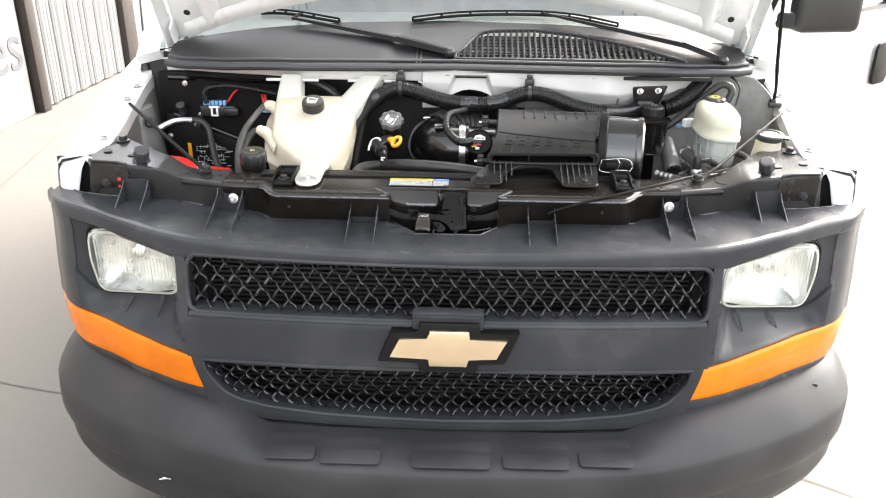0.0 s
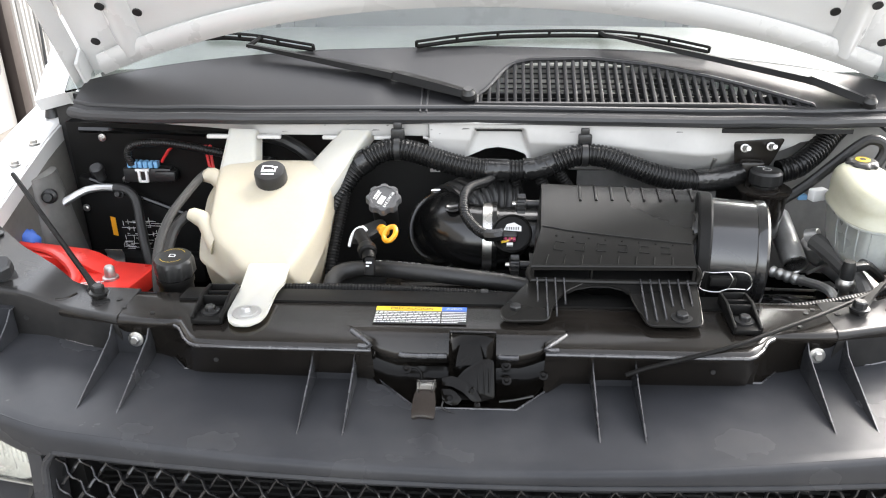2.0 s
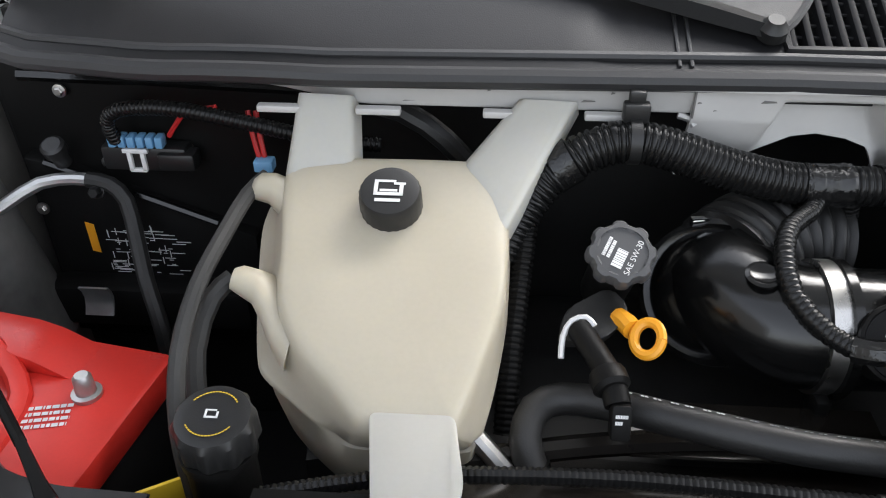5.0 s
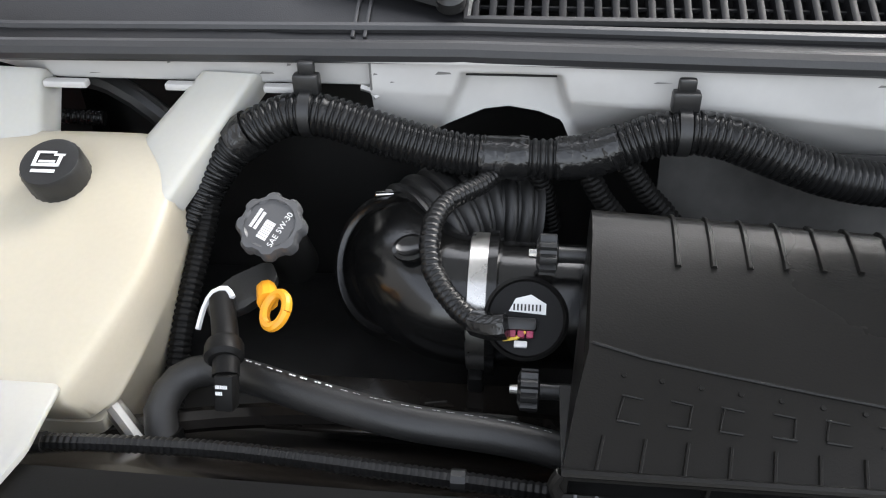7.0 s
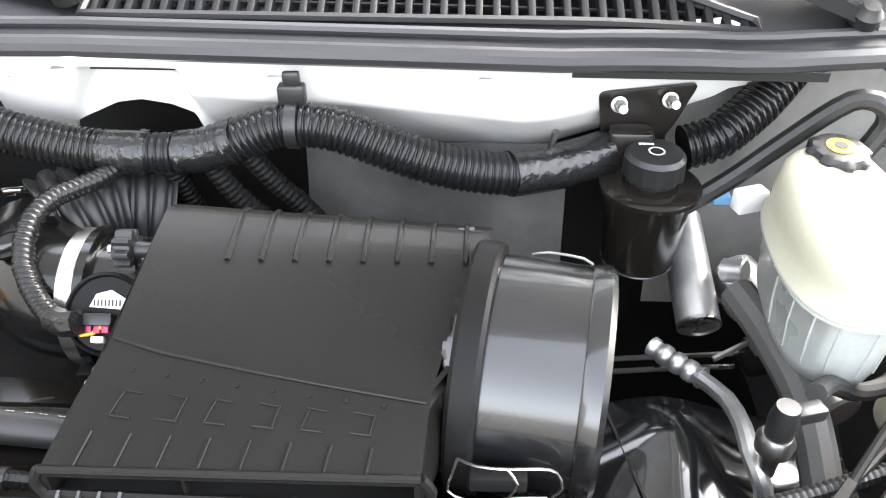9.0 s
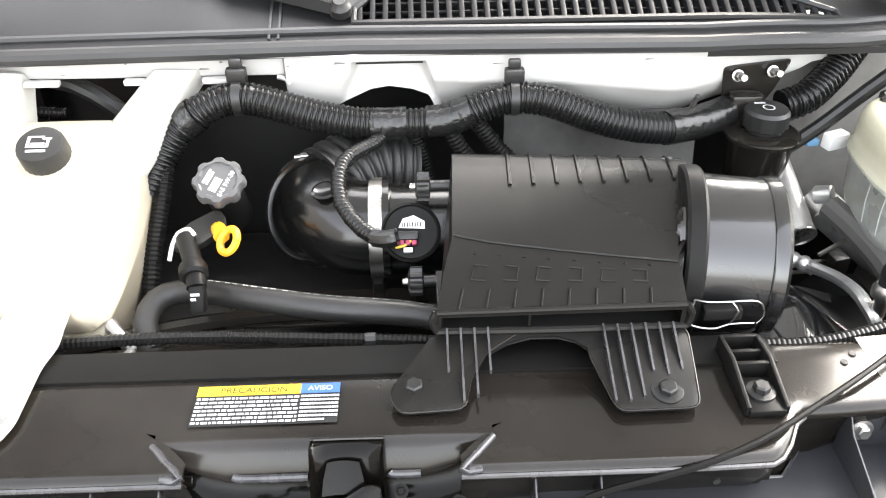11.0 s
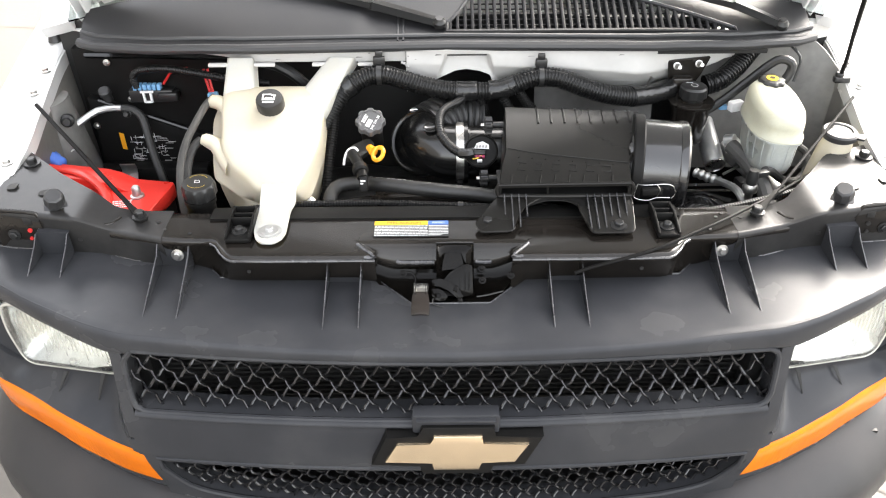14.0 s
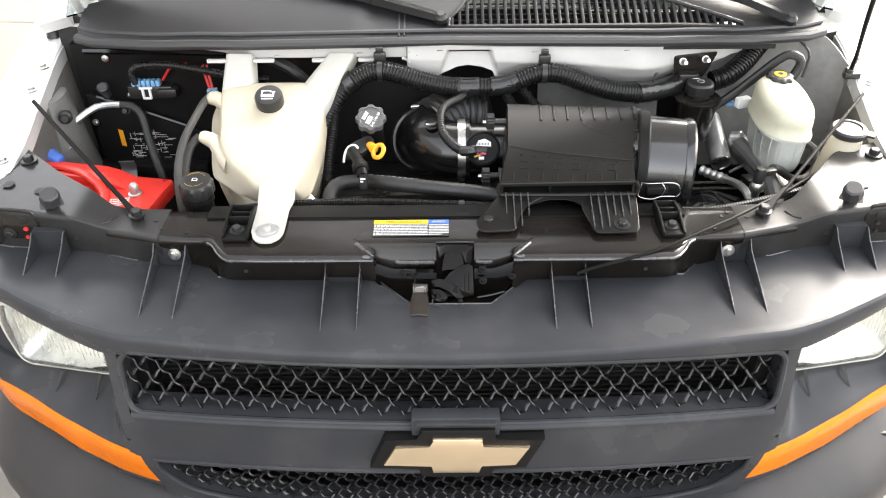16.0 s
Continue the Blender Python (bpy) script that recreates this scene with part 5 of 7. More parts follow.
part("door_handle", bm, "satin", door, "black recessed door handle")
bm = BM()
c = door_at(0.16, 1.49) + Nn * 0.13
box(bm, c, (0.24, 0.10, 0.20), rot=(0, 0, 8), e=0.03, seg=3)
box(bm, door_at(0.10, 1.43) + Nn * 0.05, (0.10, 0.09, 0.06), rot=(0, 0, -40), e=0.015)
part("door_mirror", bm, "cap", door, "black plastic door mirror")

# ---- engine bay ----
# warning label on the cross member
label = thing("warning_label", "yellow, blue and white warning label on the black cross member", "label")


def tag_at(u, v):
    return Vector((-0.155 + 0.152 * u, 1.779 + 0.056 * v + 0.001 * u, 1.1516))


def quad_on(bm, f, u0, u1, v0, v1, lift):
    bm.faces.new([bm.verts.new(f(u, v) + Vector((0, 0, lift))) for u, v in ((u0, v0), (u1, v0), (u1, v1), (u0, v1))])


bm = BM()
prism(bm, [tag_at(0, 0), tag_at(1, 0), tag_at(1, 1), tag_at(0, 1)], (0, 0, 0.0008))
part("label_paper", bm, "ink", label)
bm = BM()
quad_on(bm, tag_at, 0, 0.725, 0.74, 1, 0.0014)
part("yellow_band", bm, "yellow", label)
bm = BM()
quad_on(bm, tag_at, 0.725, 1, 0.74, 1, 0.0014)
part("blue_band", bm, "blue", label)
bm = BM()
bars(bm, tag_at(0.01, 0.04) + Vector((0, 0, 0.0014)), (1, 0, 0), (0, 1, 0), 7, 0.108, 0.039, 3, fill=1, gap=0.5)
bars(bm, tag_at(0.735, 0.04) + Vector((0, 0, 0.0014)), (1, 0, 0), (0, 1, 0), 7, 0.040, 0.039, 5, fill=1, gap=0.5)
part("small_print", bm, "print", label, "white lines of small print")
letters("label_heading", "PRECAUCION", 0.0115, Matrix.Translation(tag_at(0.16, 0.80) + Vector((0, 0, 0.002))), "ink", label)
letters("label_heading", "AVISO", 0.0095, Matrix.Translation(tag_at(0.775, 0.81) + Vector((0, 0, 0.002))), "print", label)

# seal strip and fan shroud behind the cross member
shroud = thing("fan_shroud", "black plastic fan shroud behind the radiator", "shroud")
bm = BM()
sheet(bm, lambda x, k: (x, 1.846 + 0.050 * k, 1.1545 - 0.004 * k * k), lin(-0.50, 0.48, 9), lin(0, 1, 4), (0, 0, -0.004))
part("seal_strip", bm, "satin", shroud)
bm = BM()


def shr(x, k):
    c = abs(x + 0.02) / 0.5
    return (x, 1.90 + 0.16 * k, 1.12 - 0.10 * k ** 1.5 - 0.22 * max(0, c - 0.35) ** 2 * k)


sheet(bm, shr, lin(-0.52, 0.50, 25), lin(0, 1, 8), (0, 0, -0.006))
part("shroud_top", bm, "gloss", shroud)
bm = BM()
tube(bm, [(-0.42, 1.99, 1.06), (-0.2, 2.02, 1.085), (0.0, 2.03, 1.09), (0.2, 2.02, 1.085), (0.42, 1.99, 1.05)], 0.012, 8)
part("shroud_rim", bm, "gloss", shroud)
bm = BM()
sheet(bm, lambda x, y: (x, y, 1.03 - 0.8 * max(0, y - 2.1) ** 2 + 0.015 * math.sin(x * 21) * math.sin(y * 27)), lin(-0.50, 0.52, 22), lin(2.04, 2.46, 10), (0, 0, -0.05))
tagged(part("engine_block", bm, "dark"), "near-black engine top deep in the bay", "engine")
bm = BM()
rnd = random.Random(11)
for x, y in ((-0.10, 2.03), (-0.09, 2.05), (-0.03, 2.04), (-0.02, 2.05), (0.02, 2.035), (-0.12, 2.02)):
    z = 1.087
    w = rnd.uniform(0.01, 0.035)
    bm.faces.new([bm.verts.new(v) for v in ((x, y, z), (x + w, y + 0.004, z), (x + w, y + 0.006, z + 0.001), (x, y + 0.002, z + 0.001))])
sheet(bm, lambda x, k: (x, 2.01 + 0.07 * k, 1.086 + 0.002 * k), lin(-0.17, 0.08, 5), lin(0, 1, 3), (0, 0, -0.004))
part("shroud_plate", bm, "gloss", shroud)

# coolant tank
tank = thing("coolant_tank", "cream plastic coolant tank with black cap strapped across the bay", "tank")


def tz(y):
    return 1.15 + 0.43 * (y - 1.96)


# outlines of the upper face and of the moulded seam below it
FACE = [(-0.536, 2.200), (-0.533, 2.245), (-0.46, 2.250), (-0.337, 2.250), (-0.303, 2.232), (-0.293, 2.19), (-0.295, 2.10), (-0.3125, 2.036), (-0.334, 1.977), (-0.345, 1.968), (-0.42, 1.968), (-0.459, 2.004), (-0.4915, 2.033), (-0.5186, 2.079), (-0.528, 2.145)]
SEAM = [(-0.566, 2.215), (-0.550, 2.262), (-0.46, 2.265), (-0.335, 2.265), (-0.300, 2.25), (-0.290, 2.20), (-0.292, 2.115), (-0.302, 2.05), (-0.314, 2.006), (-0.335, 1.998), (-0.440, 1.998), (-0.475, 2.009), (-0.51, 2.033), (-0.541, 2.06), (-0.558, 2.145)]


def smooth_loop(pts, n=6):
    """A closed curve through the given corners, gently rounded."""
    out = []
    for i in range(len(pts)):
        a, b, c, d = (Vector(pts[(i + k) % len(pts)]) for k in (-1, 0, 1, 2))
        for q in range(n):
            u = q / n
            m0, m1 = (c - a) * 0.32, (d - b) * 0.32
            out.append(b * (2 * u ** 3 - 3 * u * u + 1) + m0 * (u ** 3 - 2 * u * u + u) + c * (3 * u * u - 2 * u ** 3) + m1 * (u ** 3 - u * u))
    return out


face, seam = smooth_loop(FACE), smooth_loop(SEAM)
c = sum(face, Vector((0, 0))) / len(face)
bm = BM()
rings = []
for mix, k, d in ((0, 0.5, 0.004), (0, 0.86, 0.003), (0, 0.93, 0.001), (0, 0.965, -0.001), (0, 0.988, -0.005), (0.03, 1.0, -0.013), (0.25, 1.0, -0.030), (0.55, 1.0, -0.054), (0.9, 1.0, -0.058), (1.0, 1.0, -0.060), (1.0, 1.0, -0.064), (0.75, 1.0, -0.067), (0.75, 0.97, -0.10), (0.7, 0.90, -0.15), (0.7, 0.80, -0.165)):
    ring = []
    for a, b in zip(face, seam):
        p = c + (a.lerp(b, mix) - c) * k
        ring.append(Vector((p.x, p.y, tz(p.y) + d)))
    rings.append(ring)
loft(bm, rings)
part("tank_body", bm, "cream", tank, angle=50)
for b0, b1, t0, t1 in (((-0.536, 2.232), (-0.462, 2.247), (-0.530, 2.292), (-0.468, 2.292)), ((-0.340, 2.247), (-0.287, 2.180), (-0.286, 2.290), (-0.222, 2.290))):
    bm = BM()
    rings = []
    for k in (-0.12, 0, 0.15, 0.4, 0.7, 0.92, 1.0):
        a = Vector((b0[0] + (t0[0] - b0[0]) * k, b0[1] + (t0[1] - b0[1]) * k, tz(b0[1]) + (1.326 - tz(b0[1])) * k))
        b = Vector((b1[0] + (t1[0] - b1[0]) * k, b1[1] + (t1[1] - b1[1]) * k, tz(b1[1]) + (1.324 - tz(b1[1])) * k))
        d, n, q = (b - a) * 0.10, Vector((0.0, -0.005, 0.003)), Vector((0.004, 0.018, -0.022))
        rings.append([a - n * 0.3, a + d * 0.5 + n * 0.7, a + d * 1.5 + n, b - d * 1.5 + n, b - d * 0.5 + n * 0.7, b - n * 0.3, b + q, a + q])
    loft(bm, rings)
    part("tank_arm", bm, "milk", tank, angle=75)
bm = BM()
st = rounded([(-0.416, 1.980, 1.1535), (-0.338, 1.980, 1.1535), (-0.327, 1.90, 1.158), (-0.333, 1.866, 1.158), (-0.331, 1.785, 1.156), (-0.340, 1.758, 1.155), (-0.363, 1.748, 1.155), (-0.386, 1.758, 1.155), (-0.396, 1.785, 1.156), (-0.399, 1.87, 1.157)], 0.010, 3)
prism(bm, st, (0, 0, 0.006), e=0.002)
part("tank_strap", bm, "milk", tank, "flat moulded fixing strap")
bm = BM()
lathe(bm, (-0.364, 1.788, 1.161), (0, 0, 1), [(0, 0.024), (0.002, 0.024), (0.003, 0.018), (0.004, 0.018)], 24)
hexbolt(bm, (-0.364, 1.788, 1.162), (0, 0, 1), 0.008, 0.013, 0.007)
part("strap_bolt", bm, "alu", tank, "bright bolt with washer")
bm = BM()
axis = Vector((0, -0.36, 0.93))
p0 = Vector((-0.416, 2.185, tz(2.185)))
lathe(bm, p0, axis, [(-0.004, 0.030), (0.003, 0.0325), (0.026, 0.032), (0.030, 0.030), (0.031, 0.025)], 48, wobble=lambda f, s: 1 + 0.012 * math.cos(f * 24) * (s < 0.028))
cap = part("tank_cap", bm, "cap", tank, "ribbed black screw cap with white symbol")
bm = BM()
top = p0 + axis * 0.0320
rt, fw = Vector((1, 0, 0)), axis.cross(Vector((1, 0, 0)))
for u0, u1, v0, v1 in ((-0.016, 0.014, -0.008, -0.004), (-0.016, -0.012, -0.008, 0.012), (-0.016, 0.006, 0.009, 0.012), (0.010, 0.014, -0.008, 0.006), (0.004, 0.016, 0.006, 0.009), (-0.010, 0.008, -0.003, 0.000), (-0.014, 0.012, -0.016, -0.012)):
    bm.faces.new([bm.verts.new(top + rt * u + fw * v) for u, v in ((u0, v0), (u1, v0), (u1, v1), (u0, v1))])
part("cap_symbol", bm, "print", cap)
# moulded necks on the side of the tank
for name, rings_ in (("tank_neck", (((-0.512, 2.212, 1.212), 0.036, 0.026), ((-0.530, 2.216, 1.226), 0.028, 0.022), ((-0.543, 2.220, 1.238), 0.021, 0.019), ((-0.552, 2.222, 1.244), 0.017, 0.017), ((-0.566, 2.222, 1.246), 0.016, 0.015), ((-0.573, 2.220, 1.245), 0.011, 0.011))),
                     ("tank_funnel", (((-0.505, 2.085, 1.160), 0.055, 0.024), ((-0.522, 2.096, 1.170), 0.044, 0.022), ((-0.536, 2.106, 1.182), 0.030, 0.020), ((-0.548, 2.112, 1.192), 0.019, 0.017), ((-0.564, 2.114, 1.199), 0.016, 0.014), ((-0.572, 2.113, 1.201), 0.012, 0.010)))):
    bm = BM()
    loft(bm, [[Vector(c0) + Vector((0.25 * hh * math.sin(f), ww * math.cos(f), hh * math.sin(f))) for f in [2 * math.pi * i / 20 for i in range(20)]] for c0, ww, hh in rings_])
    part(name, bm, "cream", tank, angle=60)
bm = BM()
tube(bm, [(-0.560, 2.235, 1.252), (-0.576, 2.21, 1.243), (-0.590, 2.15, 1.225), (-0.601, 2.09, 1.205), (-0.605, 2.03, 1.172), (-0.600, 1.985, 1.12), (-0.59, 1.96, 1.04), (-0.59, 1.95, 0.98)], 0.0088, 10)
tagged(part("coolant_hose", bm, "softhose"), "dull black rubber hose from the coolant tank", "hose")
bm = BM()
tube(bm, [(-0.575, 2.12, 1.196), (-0.592, 2.10, 1.185), (-0.602, 2.06, 1.15), (-0.595, 2.02, 1.09), (-0.585, 1.99, 1.0)], 0.0105, 10)
tagged(part("coolant_hose", bm, "softhose"), "short dull rubber hose below the coolant tank", "hose")

# power steering reservoir
ps = thing("steering_fluid_reservoir", "black fluid reservoir with a lobed cap and yellow print", "reservoir")
bm = BM()
lathe(bm, (-0.543, 1.94, 1.00), (0, 0, 1), [(0, 0.030), (0.10, 0.031), (0.135, 0.031), (0.14, 0.034), (0.15, 0.034)], 24)
part("reservoir_body", bm, "satin", ps)
bm = BM()
lathe(bm, (-0.541, 1.942, 1.153), (0, -0.12, 1), [(0, 0.032), (0.004, 0.035), (0.030, 0.035), (0.036, 0.032), (0.0375, 0.026), (0.0375, 0.02)], 60, wobble=lambda f, s: 1 + 0.045 * math.cos(f * 10) * (s < 0.034))
pcap = part("reservoir_cap", bm, "cap", ps)
for sgn in (1, -1):
    bm = BM()
    for k in range(16):
        f = math.pi * (0.2 + 0.6 * k / 15)
        d = Vector((math.cos(f), sgn * math.sin(f), 0)) * 0.022
        e = Vector((-math.sin(f), sgn * math.cos(f), 0)) * 0.0012
        p = Vector((-0.541, 1.9375, 1.192)) + d * 1.0 + Vector((0, 0, 0.12 * d.y))
        bm.faces.new([bm.verts.new(q) for q in (p - e, p + e, p + e + d * 0.055, p - e + d * 0.055)])
    part("cap_print", bm, "yellow", pcap)
bm = BM()
for u0, u1, v0, v1 in ((-0.012, 0.012, -0.009, -0.005), (-0.012, -0.008, -0.009, 0.008), (-0.012, 0.008, 0.005, 0.008), (0.008, 0.012, -0.009, 0.004)):
    bm.faces.new([bm.verts.new((-0.541 + u * 0.5, 1.9375 + v * 0.5, 1.192 + 0.1 * v)) for u, v in ((u0, v0), (u1, v0), (u1, v1), (u0, v1))])
part("cap_symbol", bm, "print", pcap)
bm = BM()
box(bm, (-0.60, 1.925, 1.085), (0.004, 0.04, 0.05), rot=(0, 0, -60), e=0.001)
tagged(part("caution_sticker", bm, "yellow"), "small yellow caution sticker on the battery side", "sticker")

# battery
batt = thing("car_battery", "red-topped car battery with a lead post and white print", "battery")
R = Matrix.Translation((-0.858, 2.062, 0.034)) @ Euler((0, 0, radians(-10))).to_matrix().to_4x4()


def bt(x, y, z):
    return R @ Vector((x, y, z))


bm = BM()
prism(bm, rounded([bt(-0.178, -0.10, 0.85), bt(0.178, -0.10, 0.85), bt(0.178, 0.095, 0.85), bt(-0.178, 0.095, 0.85)], 0.012, 3), (0, 0, 0.155), e=0.004)
part("battery_case", bm, "cap", batt)
bm = BM()
prism(bm, rounded([bt(-0.183, -0.105, 1.005), bt(0.183, -0.105, 1.005), bt(0.183, 0.10, 1.005), bt(-0.183, 0.10, 1.005)], 0.012, 3), (0, 0, 0.04), e=0.005)
prism(bm, [bt(-0.18, 0.035, 1.043), bt(-0.18, 0.035, 1.074), bt(0.02, 0.035, 1.070), bt(0.05, 0.035, 1.064), bt(0.10, 0.035, 1.043)], bt(0, 0.060, 0) - bt(0, 0, 0), e=0.004)
top = part("battery_lid", bm, "red", batt)
bm = BM()
tube(bm, [bt(-0.14, 0.070, 1.076), bt(-0.02, 0.050, 1.074), bt(0.06, 0.0, 1.05), bt(0.08, -0.09, 1.045), bt(0.083, -0.108, 1.02), bt(0.083, -0.11, 0.92)], 0.012, 8, flat=0.5)
part("battery_strap", bm, "red", batt)
bm = BM()
lathe(bm, bt(0.125, 0.02, 1.044), (0, 0, 1), [(0, 0.016), (0.006, 0.016), (0.007, 0.011), (0.026, 0.010), (0.030, 0.007)], 18)
part("battery_post", bm, "alu", batt)
bm = BM()
bars(bm, bt(-0.02, -0.095, 1.0456), R.to_3x3() @ Vector((1, 0, 0)), R.to_3x3() @ Vector((0, 1, 0)), 7, 0.075, 0.05, 9)
part("battery_print", bm, "print", batt)
bm = BM()
bars(bm, bt(-0.13, -0.09, 1.0456), R.to_3x3() @ Vector((1, 0, 0)), R.to_3x3() @ Vector((0, 1, 0)), 2, 0.085, 0.02, 2)
part("battery_print", bm, "print", batt)
bm = BM()
bars(bm, bt(0.06, -0.052, 1.0458), Vector((0.98, 0.2, 0)), Vector((-0.2, 0.98, 0)), 4, 0.085, 0.035, 5)
part("battery_print", bm, "print", batt)
bm = BM()
lathe(bm, bt(-0.10, -0.015, 1.0452), (0, 0, 1), [(0, 0.008), (0.001, 0.008)], 14)
part("battery_mark", bm, "blue", batt)
bm = BM()
tube(bm, [bt(-0.14, 0.09, 1.06), bt(-0.13, 0.11, 1.075), bt(-0.15, 0.13, 1.07)], 0.014, 8)
box(bm, bt(-0.130, 0.100, 1.072), (0.056, 0.034, 0.036), rot=(0, 20, -20), e=0.009, seg=3)
tagged(part("cable_boot", bm, "blue"), "blue plastic boot behind the battery", "connector")
bm = BM()
box(bm, bt(0.0, 0.0, 0.835), (0.34, 0.22, 0.03), rot=(0, 0, -10), e=0.006)
for dx in (-0.14, 0.14):
    cyl(bm, bt(dx, 0, 0.566), bt(dx, 0, 0.83), 0.02)
tagged(part("battery_tray", bm, "dark"), "black steel battery tray", "tray")

# heater housing at the back of the bay
heat = thing("heater_housing", "black moulded heater housing with a wiring module and label", "heater housing")
bm = BM()
sheet(bm, lambda x, z: (x, 2.425 - 0.012 * math.sin((x + 0.95) * 8), z), lin(-0.965, -0.52, 12), lin(0.85, 1.30, 10), (0, 0.04, 0))
part("housing_upper", bm, "satin", heat)
bm = BM()
prism(bm, [(-0.945, 2.395, 0.90), (-0.64, 2.395, 0.90), (-0.64, 2.395, 1.060), (-0.70, 2.395, 1.085), (-0.915, 2.395, 1.170), (-0.945, 2.395, 1.175)], (0, 0.04, 0), e=0.006)
part("housing_lower", bm, "satin", heat)
bm = BM()
tube(bm, [(-0.915, 2.392, 1.172), (-0.80, 2.392, 1.128), (-0.69, 2.392, 1.084)], 0.005, 6)
tube(bm, [(-0.93, 2.42, 1.285), (-0.75, 2.418, 1.282), (-0.55, 2.42, 1.275)], 0.008, 6)
part("housing_flange", bm, "rubbergloss", heat)
bm = BM()
box(bm, (-0.80, 2.375, 0.955), (0.30, 0.05, 0.07), e=0.012)
part("housing_duct", bm, "satin", heat)
for x, z in ((-0.875, 1.268), (-0.835, 1.165), (-0.72, 1.19), (-0.935, 1.10), (-0.66, 0.94)):
    bm = BM()
    hexbolt(bm, (x, 2.412 if z > 1.12 else 2.39, z), (0, -1, 0), 0.006, 0.009, 0.005)
    part("housing_screw", bm, "steel", heat)
bm = BM()
box(bm, (-0.77, 2.398, 1.185), (0.115, 0.03, 0.035), e=0.005)
box(bm, (-0.725, 2.39, 1.185), (0.05, 0.03, 0.025), e=0.005)
mod = part("wiring_module", bm, "cap", heat)
for i in range(6):
    bm = BM()
    box(bm, (-0.806 + i * 0.0125, 2.385, 1.213), (0.010, 0.018, 0.016), e=0.002)
    part("module_plug", bm, "sky_blue", mod, "pale blue wiring plug")
bm = BM()
box(bm, (-0.778, 2.380, 1.200), (0.034, 0.006, 0.006), e=0.001)
for dx in (-0.009, 0.009):
    box(bm, (-0.778 + dx, 2.380, 1.185), (0.006, 0.006, 0.028), e=0.001)
box(bm, (-0.778, 2.380, 1.172), (0.022, 0.006, 0.005), e=0.001)
part("plug_clip", bm, "print", mod)
bm = BM()
prism(bm, [(-0.884, 2.3938, 1.028), (-0.872, 2.3938, 1.025), (-0.872, 2.3938, 1.073), (-0.884, 2.3938, 1.077)], (0, -0.0008, 0))
lab = part("service_label", bm, "orange", heat, "black service label with an orange edge")
bm = BM()
rnd = random.Random(21)
for i in range(80):
    x, z = rnd.uniform(-0.862, -0.755), rnd.uniform(0.990, 1.068)
    w, h = rnd.choice(((0.016, 0.0012), (0.0012, 0.012), (0.006, 0.0012), (0.02, 0.0012)))
    bm.faces.new([bm.verts.new(v) for v in ((x, 2.3925, z), (x + w, 2.3925, z), (x + w, 2.3925, z + h), (x, 2.3925, z + h))])
part("diagram", bm, "print", lab, "pale line diagram")
# loom and wires above it
bm = BM()
tube(bm, [(-0.80, 2.38, 1.215), (-0.80, 2.37, 1.245), (-0.775, 2.36, 1.268), (-0.70, 2.35, 1.275), (-0.60, 2.34, 1.262), (-0.52, 2.34, 1.245), (-0.45, 2.35, 1.235)], 0.0098, 10, ribs=0.006)
tagged(part("wiring_loom", bm, "loom"), "ribbed black wiring loom over the heater housing", "wiring")
bm = BM()
tube(bm, [(-0.50, 2.36, 1.295), (-0.42, 2.34, 1.285), (-0.37, 2.33, 1.255), (-0.34, 2.33, 1.22)], 0.014, 10)
tagged(part("vacuum_hose", bm, "hose"), "black hose behind the coolant tank", "hose")
for pts in ([(-0.735, 2.395, 1.215), (-0.72, 2.39, 1.235), (-0.70, 2.385, 1.255), (-0.66, 2.38, 1.265)], [(-0.62, 2.38, 1.262), (-0.615, 2.37, 1.235), (-0.607, 2.36, 1.205)], [(-0.61, 2.38, 1.262), (-0.606, 2.37, 1.235), (-0.60, 2.36, 1.205)]):
    bm = BM()
    tube(bm, pts, 0.0035, 6)
    tagged(part("red_wire", bm, "wire"), "bright red wire beside the wiring module", "wire")
bm = BM()
box(bm, (-0.60, 2.355, 1.20), (0.025, 0.02, 0.016), e=0.003)
tagged(part("wire_connector", bm, "sky_blue"), "small pale blue wire connector", "connector")

# refrigerant line and bracket beside the heater housing
bm = BM()
tube(bm, [(-0.96, 2.27, 1.085), (-0.99, 2.29, 1.112), (-0.978, 2.31, 1.122), (-0.947, 2.335, 1.140), (-0.912, 2.365, 1.155), (-0.87, 2.375, 1.158), (-0.845, 2.375, 1.156)], 0.009, 10)
tagged(part("refrigerant_pipe", bm, "alu"), "bare aluminium refrigerant pipe", "pipe")
bm = BM()
tube(bm, [(-0.85, 2.375, 1.157), (-0.82, 2.372, 1.153), (-0.799, 2.365, 1.132), (-0.785, 2.34, 1.09), (-0.765, 2.30, 1.05), (-0.745, 2.27, 1.00), (-0.74, 2.26, 0.94)], 0.011, 10)
tagged(part("refrigerant_hose", bm, "hose"), "black refrigerant hose in front of the heater housing", "hose")
port = thing("service_port", "black-capped service port on the pipe", "valve")
bm = BM()
lathe(bm, (-0.885, 2.39, 1.175), (0, -0.5, 1), [(0, 0.012), (0.02, 0.012), (0.022, 0.016), (0.036, 0.016), (0.039, 0.012)], 16)
part("port_cap", bm, "cap", port)
bm = BM()
hexbolt(bm, (-0.835, 2.365, 1.146), (0, -1, 0.3), 0.008, 0.010, 0.012)
part("port_bolt", bm, "bolt", port)
bm = BM()
rings = []
for k in lin(0, 1, 8):
    cpt = Vector((-0.985 + 0.01 * k, 2.32, 1.21 - 0.30 * k))
    w = 0.022 + 0.035 * k
    rings.append([cpt + Vector((w * math.cos(f), (0.05 + 0.05 * k) * math.sin(f), 0)) for f in [2 * math.pi * i / 18 for i in range(18)]])
